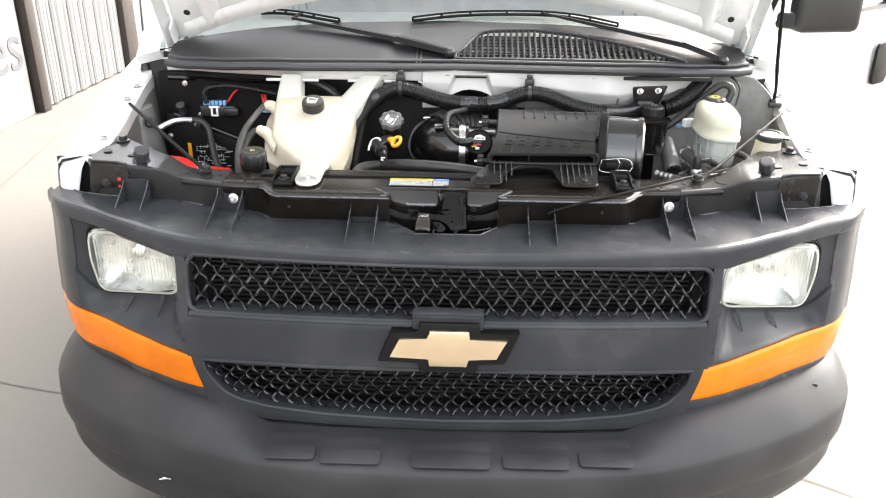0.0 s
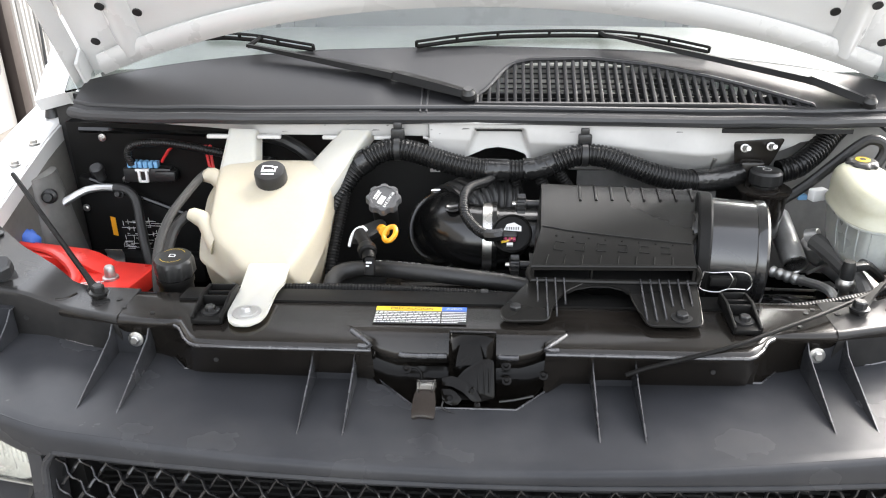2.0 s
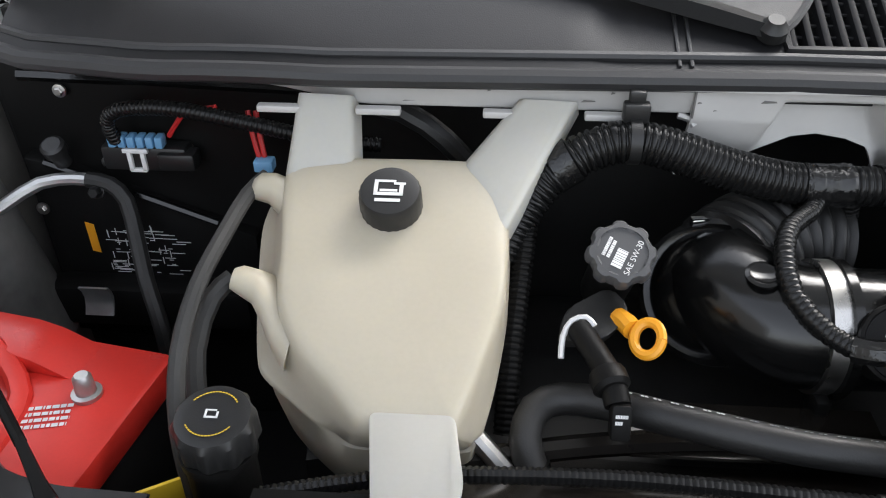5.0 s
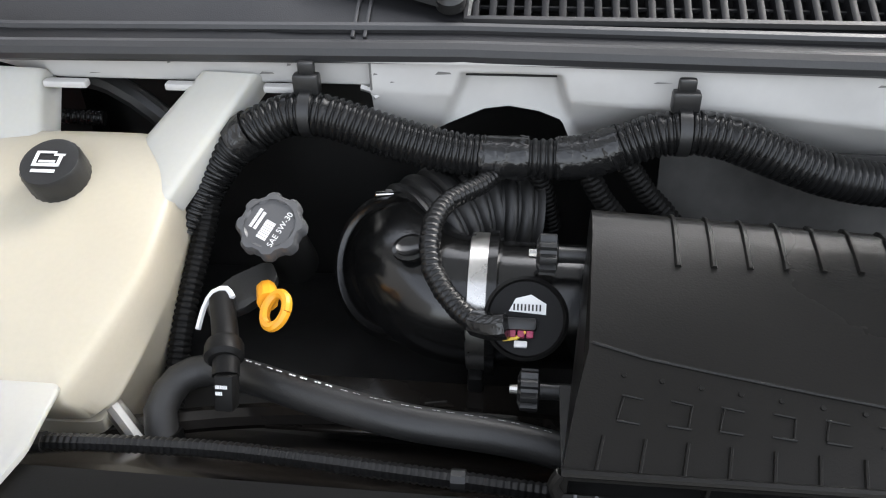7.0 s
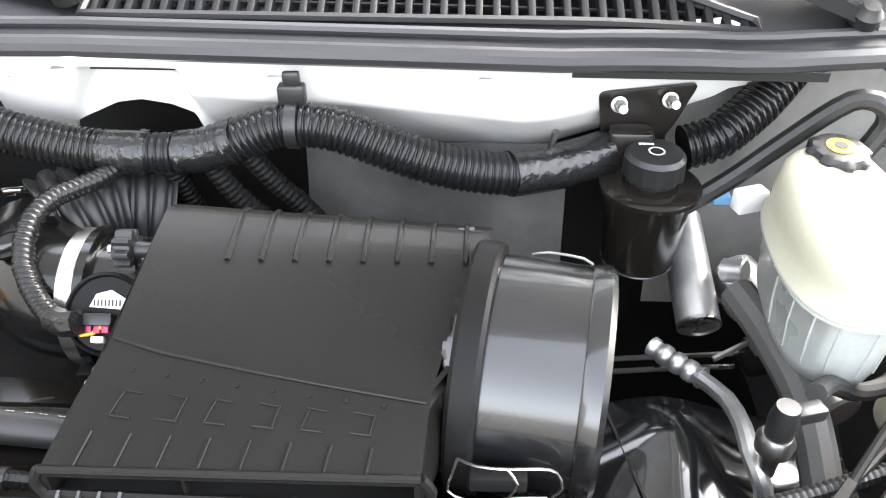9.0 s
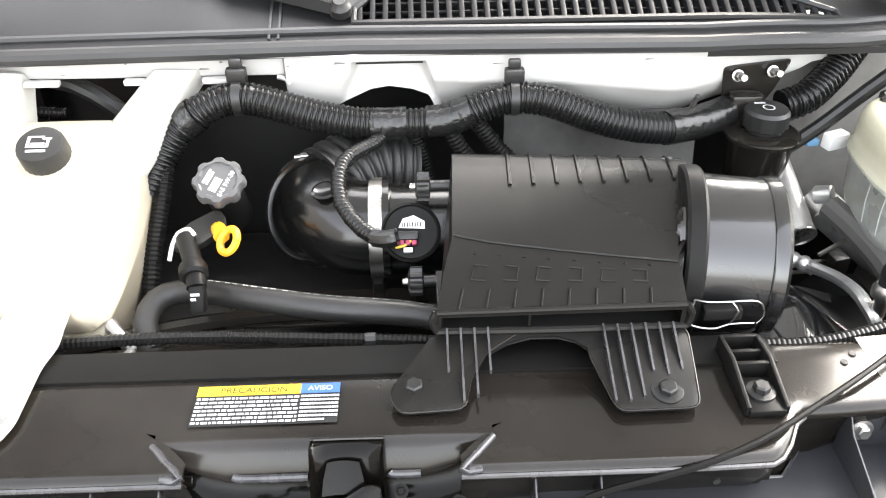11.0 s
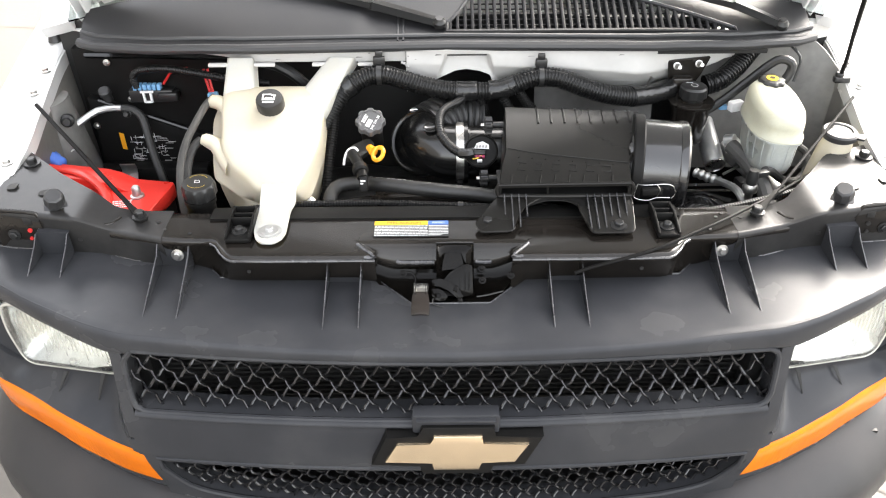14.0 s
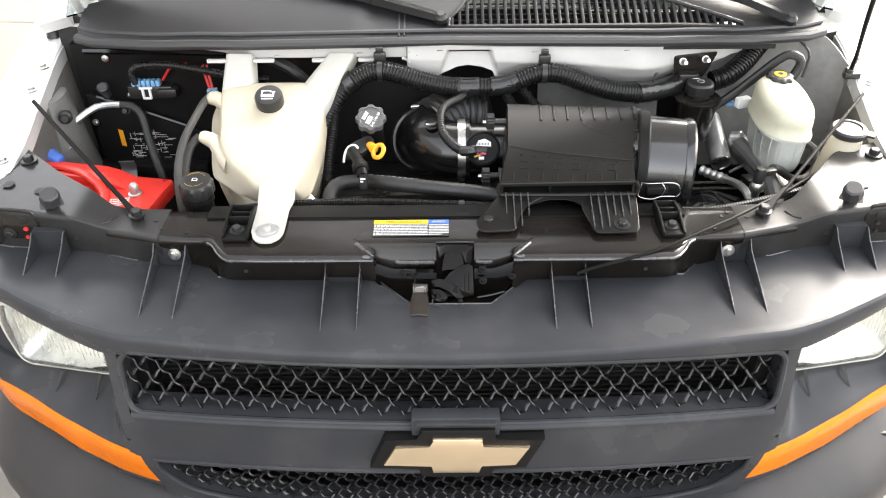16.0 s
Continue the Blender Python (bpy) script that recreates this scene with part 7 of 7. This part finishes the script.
# raised ribs, lower panel edge and embossed blocks of the lid
up_n = Vector((0, -0.38, 0.92))


def strip(bm, u0, k0, u1, k1, w=0.003, h=0.0025):
    a, b = lid(u0, k0), lid(u1, k1)
    n = 6
    tube(bm, [lid(u0 + (u1 - u0) * i / n, k0 + (k1 - k0) * i / n) + up_n * (h * 0.3) for i in range(n + 1)], w * 0.6, 6, smooth=False)


for i in range(8):
    u = 0.24 + i * 0.098
    bm = BM()
    strip(bm, u, 1.2, u, 4.25 - 0.02 * i, 0.0045, 0.003)
    part("lid_rib", bm, "lid", airbox)
bm = BM()
strip(bm, 0.01, 4.95, 0.99, 5.35, 0.0022)
part("lid_crease", bm, "lid", airbox)
for i in range(8):
    bm = BM()
    lathe(bm, lid(0.115 + i * 0.108, 5.42 + 0.02 * i), up_n, [(0, 0.0022), (0.0012, 0.0018)], 8)
    part("lid_pip", bm, "lid", airbox)
for i in range(8):
    u = 0.10 + i * 0.11
    bm = BM()
    strip(bm, u - 0.01, 6.45, u - 0.015, 6.92, 0.0025)
    part("lid_rib", bm, "lid", airbox)
for i in range(6):
    u = 0.15 + i * 0.135
    bm = BM()
    strip(bm, u - 0.030, 5.80, u + 0.030, 5.84, 0.0013)
    strip(bm, u - 0.032, 6.22, u + 0.030, 6.24, 0.0016)
    if i % 2:
        strip(bm, u + 0.028, 5.84, u + 0.022, 6.22, 0.0013)
    else:
        strip(bm, u - 0.032, 6.20, u - 0.022, 5.84, 0.0013)
    part("embossed_block", bm, "lid", airbox)
bm = BM()
bars(bm, lid(0.90, 2.9) + up_n * 0.001, (0.08, -0.85, -0.42), (0.99, 0.05, 0.1), 2, 0.045, 0.018, 6, lift=0.0006)
part("lid_print", bm, "greycap", airbox)
# scoop mouth
bm = BM()
lipc = [(0.103, 1.876, 1.213), (0.24, 1.874, 1.216), (0.376, 1.873, 1.218)]
tube(bm, lipc, 0.0035, 8)
tube(bm, [(0.103, 1.873, 1.189), (0.24, 1.872, 1.188), (0.380, 1.872, 1.189)], 0.0045, 8)
tube(bm, [(0.376, 1.873, 1.218), (0.383, 1.873, 1.205), (0.380, 1.872, 1.189)], 0.0045, 8)
tube(bm, [(0.103, 1.873, 1.189), (0.098, 1.874, 1.202), (0.103, 1.876, 1.213)], 0.0045, 8)
box(bm, (0.205, 1.885, 1.202), (0.003, 0.02, 0.026), e=0.001)
part("scoop_rim", bm, "lid", airbox)
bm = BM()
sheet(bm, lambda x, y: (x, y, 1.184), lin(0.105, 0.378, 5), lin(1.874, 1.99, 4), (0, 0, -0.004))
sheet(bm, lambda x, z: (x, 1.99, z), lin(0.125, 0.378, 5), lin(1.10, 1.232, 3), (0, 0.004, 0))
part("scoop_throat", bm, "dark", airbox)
# bracket legs with ribs


def zl(y):
    return 1.157 + 0.026 * max(0, min(1, (y - 1.80) / 0.072))


def P2(*xy):
    return [(x, y, zl(y)) for x, y in xy]


def leg(pts, ribs_x, bolt):
    bm = BM()
    prism(bm, rounded([Vector(p) for p in pts], 0.012, 3), (0, 0, 0.004), e=0.0012)
    lg = part("bracket_leg", bm, "lid", airbox)
    bm = BM()
    tube(bm, [p + Vector((0, 0, 0.004)) for p in rounded([Vector(p) for p in pts], 0.012, 3)][3:], 0.0010, 6, smooth=False)
    part("leg_edge", bm, "gloss", lg)
    # ribs in the lighter edge material, their highlights put into the colour
    for x, y0, y1 in ribs_x:
        bm = BM()
        prism(bm, [(x - 0.0012, y0, zl(y0) + 0.003), (x - 0.0012, y0, zl(y0) + 0.009), (x - 0.0012, y1, zl(y1) + 0.012), (x - 0.0012, y1, zl(y1))], (0.0024, 0, 0))
        part("leg_rib", bm, "edge", lg)
    bm = BM()
    hexbolt(bm, bolt, (0, -0.1, 1), 0.010, 0.017, 0.008)
    part("leg_bolt", bm, "bolt", lg)


leg(P2((0.100, 1.874), (0.198, 1.874), (0.158, 1.850), (0.138, 1.820), (0.130, 1.784), (0.060, 1.780), (0.050, 1.808)), [(0.114 + i * 0.015, (1.825, 1.79, 1.80, 1.825)[i], 1.872) for i in range(4)], (0.077, 1.812, 1.163))
leg(P2((0.268, 1.874), (0.380, 1.873), (0.378, 1.83), (0.372, 1.776), (0.286, 1.774), (0.278, 1.81), (0.266, 1.845)), [(0.286 + i * 0.0155, (1.785, 1.785, 1.79, 1.82, 1.815, 1.82)[i], 1.872) for i in range(6)], (0.342, 1.797, 1.163))
bm = BM()
prism(bm, P2((0.100, 1.876), (0.380, 1.875), (0.31, 1.852), (0.270, 1.846), (0.255, 1.860), (0.235, 1.866), (0.205, 1.866), (0.18, 1.860), (0.16, 1.848), (0.12, 1.852)), (0, 0, 0.004), e=0.001)
part("bracket_web", bm, "satin", airbox)
# round filter housing
DP, DA = Vector((0.388, 2.032, 1.177)), Vector((1, -0.17, 0)).normalized()
for name, look_, profile in (("housing_shoulder", "drum", [(0.0, 0.086), (0.004, 0.094), (0.010, 0.098), (0.040, 0.100)]),
                             ("housing_seam", "satin", [(0.018, 0.098), (0.0185, 0.108), (0.022, 0.1105), (0.039, 0.1105), (0.0425, 0.108), (0.043, 0.098)]),
                             ("filter_drum", "drum", [(0.041, 0.1005), (0.046, 0.1010), (0.118, 0.0985), (0.1185, 0.1005), (0.120, 0.1015), (0.134, 0.1015), (0.139, 0.096), (0.139, 0.055), (0.133, 0.045)])):
    bm = BM()
    if name == "housing_shoulder":
        profile = [(a, ease(a, profile)) for a in lin(0.0, 0.040, 14)]
    lathe(bm, DP, DA, profile, 160 if name == "housing_shoulder" else 56)
    if name == "housing_shoulder":  # dips below the lid
        for v in bm.verts:
            rim = min((lid(1, k) for k in lin(0, 7, 57)), key=lambda p: abs(p.y - v.co.y))
            if v.co.x < rim.x - 0.002 and v.co.z > 1.15:
                v.co.z = min(v.co.z, rim.z - 0.007)
    part(name, bm, look_, airbox)
bm = BM()
tube(bm, [(0.401, 1.914, 1.190), (0.415, 1.906, 1.192), (0.438, 1.900, 1.197), (0.462, 1.902, 1.196), (0.476, 1.905, 1.188), (0.481, 1.903, 1.172), (0.474, 1.902, 1.162)], 0.0012, 6)
tube(bm, [(0.401, 1.914, 1.190), (0.397, 1.908, 1.178), (0.394, 1.904, 1.164), (0.408, 1.899, 1.160), (0.426, 1.897, 1.160), (0.440, 1.897, 1.166), (0.470, 1.900, 1.164)], 0.0012, 6)
tube(bm, [(0.438, 1.900, 1.197), (0.446, 1.895, 1.186), (0.440, 1.897, 1.166)], 0.0010, 6)
part("spring_clip", bm, "steel", airbox, "bright sprung wire clip")
bm = BM()
tube(bm, [(0.468, 2.131, 1.221), (0.484, 2.128, 1.226), (0.515, 2.120, 1.226), (0.528, 2.112, 1.220)], 0.0013, 6)
part("spring_clip", bm, "steel", airbox, "bright sprung wire clip")
bm = BM()
box(bm, (0.432, 1.906, 1.177), (0.045, 0.014, 0.016), e=0.003)
part("clip_seat", bm, "satin", airbox)

# fluid canister on its plate
can = thing("steering_canister", "glossy black steel canister with screw cap on a bracket plate", "canister")
bm = BM()
lathe(bm, (0.607, 2.279, 1.104), (0, 0, 1), [(0, 0.034), (0.003, 0.040), (0.006, 0.0415), (0.096, 0.0485), (0.100, 0.050), (0.102, 0.056), (0.107, 0.056), (0.110, 0.050), (0.112, 0.026)], 32)
part("canister_body", bm, "gloss", can)
bm = BM()
tube(bm, [(0.607 + 0.0415 * math.cos(q), 2.279 + 0.0415 * math.sin(q), 1.109) for q in lin(0, 2 * math.pi, 33)], 0.0012, 6, smooth=False)
part("canister_rim", bm, "edge", can)
bm = BM()
lathe(bm, (0.607, 2.279, 1.214), (0, 0, 1), [(0, 0.026), (0.006, 0.027), (0.010, 0.033), (0.032, 0.033), (0.037, 0.029), (0.038, 0.018)], 40, wobble=lambda f, s: 1 + 0.05 * math.cos(f * 12) * (0.002 < s < 0.028))
cc = part("canister_cap", bm, "cap", can)
bm = BM()
for k in range(18):
    f = 2 * math.pi * k / 18
    d, e = Vector((math.cos(f), math.sin(f), 0)), Vector((-math.sin(f), math.cos(f), 0))
    p = Vector((0.607, 2.277, 1.2528)) + d * 0.007
    bm.faces.new([bm.verts.new(q) for q in (p - e * 0.0013, p + e * 0.0013, p + e * 0.0013 + d * 0.002, p - e * 0.0013 + d * 0.002)])
bars(bm, (0.590, 2.289, 1.2528), (1, 0, 0), (0, 1, 0), 1, 0.03, 0.008, 8)
part("cap_print", bm, "print", cc)
bm = BM()
prism(bm, rounded([(0.545, 2.322, 1.298), (0.660, 2.348, 1.298), (0.640, 2.345, 1.25), (0.615, 2.338, 1.215), (0.56, 2.330, 1.215)], 0.008, 3), (0, 0.005, 0), e=0.001)
box(bm, (0.585, 2.315, 1.235), (0.05, 0.03, 0.05), e=0.006)
part("bracket_plate", bm, "gloss", can)
for x, y in ((0.569, 2.323), (0.627, 2.336)):
    bm = BM()
    hexbolt(bm, (x, y, 1.284), (0, -1, 0.25), 0.007, 0.009, 0.012)
    lathe(bm, (x, y - 0.01, 1.287), (0, -1, 0.25), [(0, 0.005), (0.018, 0.005)], 8)
    part("plate_bolt", bm, "steel", can)
bm = BM()
lathe(bm, (0.495, 2.29, 1.245), (0.1, -0.4, 1), [(0, 0.004), (0.03, 0.004)], 8)
part("weld_stud", bm, "steel", van)
bm = BM()
cyl(bm, (0.668, 2.345, 1.122), (0.673, 2.208, 1.066), 0.025, seg=24, e=0.004)
drier = tagged(part("receiver_drier", bm, "alu"), "plain aluminium cylinder beside the black canister", "cylinder")
bm = BM()
ax = Vector((0.005, -0.137, -0.056)).normalized()
lathe(bm, Vector((0.673, 2.208, 1.066)) - ax * 0.002, ax, [(0, 0.0252), (0.003, 0.0255), (0.0045, 0.0225), (0.002, 0.0205), (0.002, 0.0)], 28)
part("drier_end", bm, "steel", drier, "bright rolled end ring")

# brake fluid reservoir and master cylinder
brake = thing("brake_fluid_reservoir", "milky plastic brake fluid reservoir with black and yellow cap", "reservoir")
bm = BM()
BC = Vector((0.764, 2.157, 0))


def oval(z, wx, wy, cx=0.0, cy=0.0, n=32):
    """A rounded oval of the reservoir, leaning a little outwards."""
    ring = []
    for i in range(n):
        f = 2 * math.pi * i / n
        c, d = math.cos(f), math.sin(f)
        v = Euler((0, 0, radians(-4))).to_matrix() @ Vector((math.copysign(abs(c) ** 0.75, c) * wx + cx, math.copysign(abs(d) ** 0.75, d) * wy + cy, 0))
        ring.append(BC + v + Vector((0, 0, z - 0.09 * v.x + 0.03 * v.y)))
    return ring


LOW = ((1.118, 0.040, 0.070, 0, -0.008), (1.123, 0.048, 0.084, 0, -0.006), (1.140, 0.053, 0.092, 0, -0.003), (1.202, 0.058, 0.099), (1.205, 0.064, 0.105), (1.2085, 0.064, 0.105))
HIGH = ((1.209, 0.064, 0.105), (1.2125, 0.064, 0.105), (1.216, 0.0595, 0.100), (1.240, 0.060, 0.100), (1.256, 0.059, 0.098), (1.266, 0.057, 0.093, 0, 0.002), (1.274, 0.051, 0.082, 0, 0.008), (1.279, 0.043, 0.064, 0.001, 0.022), (1.2815, 0.031, 0.036, 0.004, 0.050))
loft(bm, [oval(*q) for q in LOW])
base_ob = part("reservoir_base", bm, "haze", brake, "milky white lower half", angle=60)
for i in (17, 19, 21, 23, 25, 27):
    bm = BM()
    tube(bm, [oval(*LOW[2])[i], oval(1.17, 0.0565, 0.0965)[i], oval(*LOW[3])[i]], 0.0014, 6, smooth=False)
    part("moulded_rib", bm, "haze", base_ob)
bm = BM()
loft(bm, [oval(*q) for q in HIGH])
part("reservoir_body", bm, "aged", brake, "yellowed upper half", angle=60)
bm = BM()
lathe(bm, (0.770, 2.224, 1.270), (0, -0.05, 1), [(0, 0.025), (0.004, 0.0295), (0.018, 0.0295), (0.022, 0.026), (0.023, 0.018)], 60, wobble=lambda f, s: 1 + 0.07 * math.tanh(3 * math.cos(f * 8)) * (0.002 < s < 0.020))
bc = part("reservoir_cap", bm, "cap", brake, "scalloped black cap with yellow disc")
bm = BM()
lathe(bm, (0.770, 2.223, 1.2932), (0, -0.05, 1), [(0, 0.014), (0.001, 0.014)], 24)
part("cap_disc", bm, "yellow", bc)
bm = BM()
lathe(bm, (0.770, 2.223, 1.2944), (0, -0.05, 1), [(0, 0.0065), (0.0006, 0.0065)], 16)
part("cap_ring", bm, "ink", bc)
bm = BM()
cyl(bm, (0.73, 2.30, 1.075), (0.80, 2.10, 1.045), 0.03, 0.026)
cyl(bm, (0.71, 2.22, 1.08), (0.735, 2.235, 1.09), 0.018)
cyl(bm, (0.70, 2.25, 1.115), (0.72, 2.235, 1.125), 0.014)
tagged(part("master_cylinder", bm, "alu"), "cast aluminium brake master cylinder", "cylinder")
bm = BM()
box(bm, (0.712, 2.26, 1.205), (0.035, 0.02, 0.025), rot=(0, 0, 20), e=0.003)
tagged(part("white_connector", bm, "print"), "small white plastic connector by the brake reservoir", "connector")
bm = BM()
box(bm, (0.69, 2.285, 1.19), (0.02, 0.015, 0.012), e=0.003)
tagged(part("wire_connector", bm, "sky_blue"), "small pale blue wire connector", "connector")
bm = BM()
tube(bm, [(0.70, 2.20, 1.125), (0.72, 2.14, 1.115), (0.735, 2.06, 1.10), (0.74, 1.99, 1.06)], 0.019, 10)
tagged(part("fluid_hose", bm, "greyhose"), "dull black hose below the brake reservoir", "hose")
bm = BM()
tube(bm, [(0.715, 2.020, 1.160), (0.745, 2.052, 1.138), (0.795, 2.085, 1.094), (0.845, 2.115, 1.078), (0.872, 2.142, 1.100), (0.871, 2.170, 1.125), (0.850, 2.200, 1.130)], 0.0095, 10)
tagged(part("fluid_hose", bm, "softhose"), "smooth dull black hose curling beside the brake reservoir", "hose")
for pts in ([(0.50, 2.195, 1.012), (0.60, 2.215, 1.005), (0.68, 2.232, 0.995), (0.754, 2.250, 0.985)], [(0.50, 2.185, 1.002), (0.60, 2.205, 0.994), (0.68, 2.222, 0.985), (0.740, 2.236, 0.975)], [(0.67, 2.14, 1.08), (0.72, 2.16, 1.095), (0.77, 2.18, 1.10)]):
    bm = BM()
    tube(bm, pts, 0.0034, 6)
    tagged(part("brake_line", bm, "steel"), "thin plated steel brake line", "pipe", "brake lines")
pipe = thing("aluminium_pipe", "aluminium refrigerant pipe with crimped collar and service valve", "pipe")
bm = BM()
tube(bm, [(0.612, 2.168, 1.070), (0.632, 2.145, 1.071), (0.655, 2.118, 1.074)], 0.0125, 12, ribs=0.016, depth=0.2)
part("crimp_collar", bm, "alu", pipe)
bm = BM()
tube(bm, [(0.65, 2.122, 1.074), (0.668, 2.08, 1.085), (0.668, 2.03, 1.10), (0.664, 1.995, 1.105), (0.672, 1.972, 1.09), (0.68, 1.96, 1.05)], 0.009, 10)
part("pipe_run", bm, "alu", pipe)
bm = BM()
lathe(bm, (0.674, 1.983, 1.098), (0, 0, 1), [(0, 0.009), (0.03, 0.009), (0.031, 0.016), (0.042, 0.017), (0.050, 0.013)], 18)
part("service_valve", bm, "steel", pipe)
bm = BM()
lathe(bm, (0.674, 1.983, 1.147), (0, 0, 1), [(0, 0.012), (0.02, 0.013), (0.035, 0.010)], 16)
box(bm, (0.694, 1.988, 1.170), (0.03, 0.016, 0.014), rot=(0, 0, 15), e=0.003)
part("pressure_switch", bm, "cap", pipe)
bm = BM()
box(bm, (0.768, 2.248, 0.982), (0.030, 0.035, 0.040), rot=(0, 0, 12), e=0.004)
tagged(part("line_clip", bm, "cap"), "black plastic clip holding the brake lines", "clip")
bm = BM()
sheet(bm, lambda x, y: (x, y, 1.012 + 0.040 * math.exp(-((x - 0.615) / 0.075) ** 2) * math.exp(-((y - 2.07) / 0.10) ** 2) - 0.10 * max(0, 1.98 - y)), lin(0.46, 0.80, 24), lin(1.90, 2.12, 18), (0, 0, -0.02))
baffle = thing("fan_baffle", "glossy black baffle beside the radiator", "baffle")
part("baffle_sheet", bm, "lacquer", baffle, angle=70)
bm = BM()
box(bm, (0.575, 2.02, 1.035), (0.003, 0.22, 0.006), rot=(0, 0, 12), e=0)
part("baffle_joint", bm, "dark", baffle)

# washer bottle
wash = thing("washer_bottle", "cream washer bottle with a grey flip cap by the fender", "bottle")
bm = BM()
lathe(bm, (0.893, 2.092, 1.03), (0.03, 0.02, 1), [(0, 0.05), (0.005, 0.056), (0.09, 0.046), (0.15, 0.036), (0.178, 0.034)], 28)
part("bottle_body", bm, "cream", wash)
bm = BM()
lathe(bm, (0.899, 2.096, 1.203), (0, -0.08, 1), [(0, 0.036), (0.004, 0.040), (0.014, 0.040), (0.018, 0.036), (0.019, 0.028), (0.016, 0.026), (0.016, 0.01)], 36)
box(bm, (0.938, 2.075, 1.212), (0.022, 0.026, 0.006), rot=(0, 0, -30), e=0.002)
wc = part("bottle_cap", bm, "cap", wash)
bm = BM()
bars(bm, (0.882, 2.088, 1.2205), (1, 0, 0), (0, 1, 0.08), 2, 0.030, 0.015, 12)
part("cap_print", bm, "print", wc)

# hood release cable
bm = BM()
tube(bm, [(0.245, 1.706, 1.112), (0.275, 1.707, 1.125), (0.345, 1.711, 1.145), (0.418, 1.733, 1.1560), (0.496, 1.7755, 1.1615), (0.560, 1.815, 1.162), (0.623, 1.857, 1.1635), (0.702, 1.917, 1.160), (0.809, 2.019, 1.142), (0.87, 2.09, 1.115)], 0.0036, 8)
tagged(part("release_cable", bm, "stay"), "thin black hood release cable across the bay corner", "cable")
bm = BM()
tube(bm, [(0.83, 2.36, 1.340), (0.855, 2.32, 1.322), (0.868, 2.31, 1.297), (0.858, 2.30, 1.25)], 0.0035, 6)
tagged(part("thin_wire", bm, "hose"), "thin black wire at the bay corner", "wire")
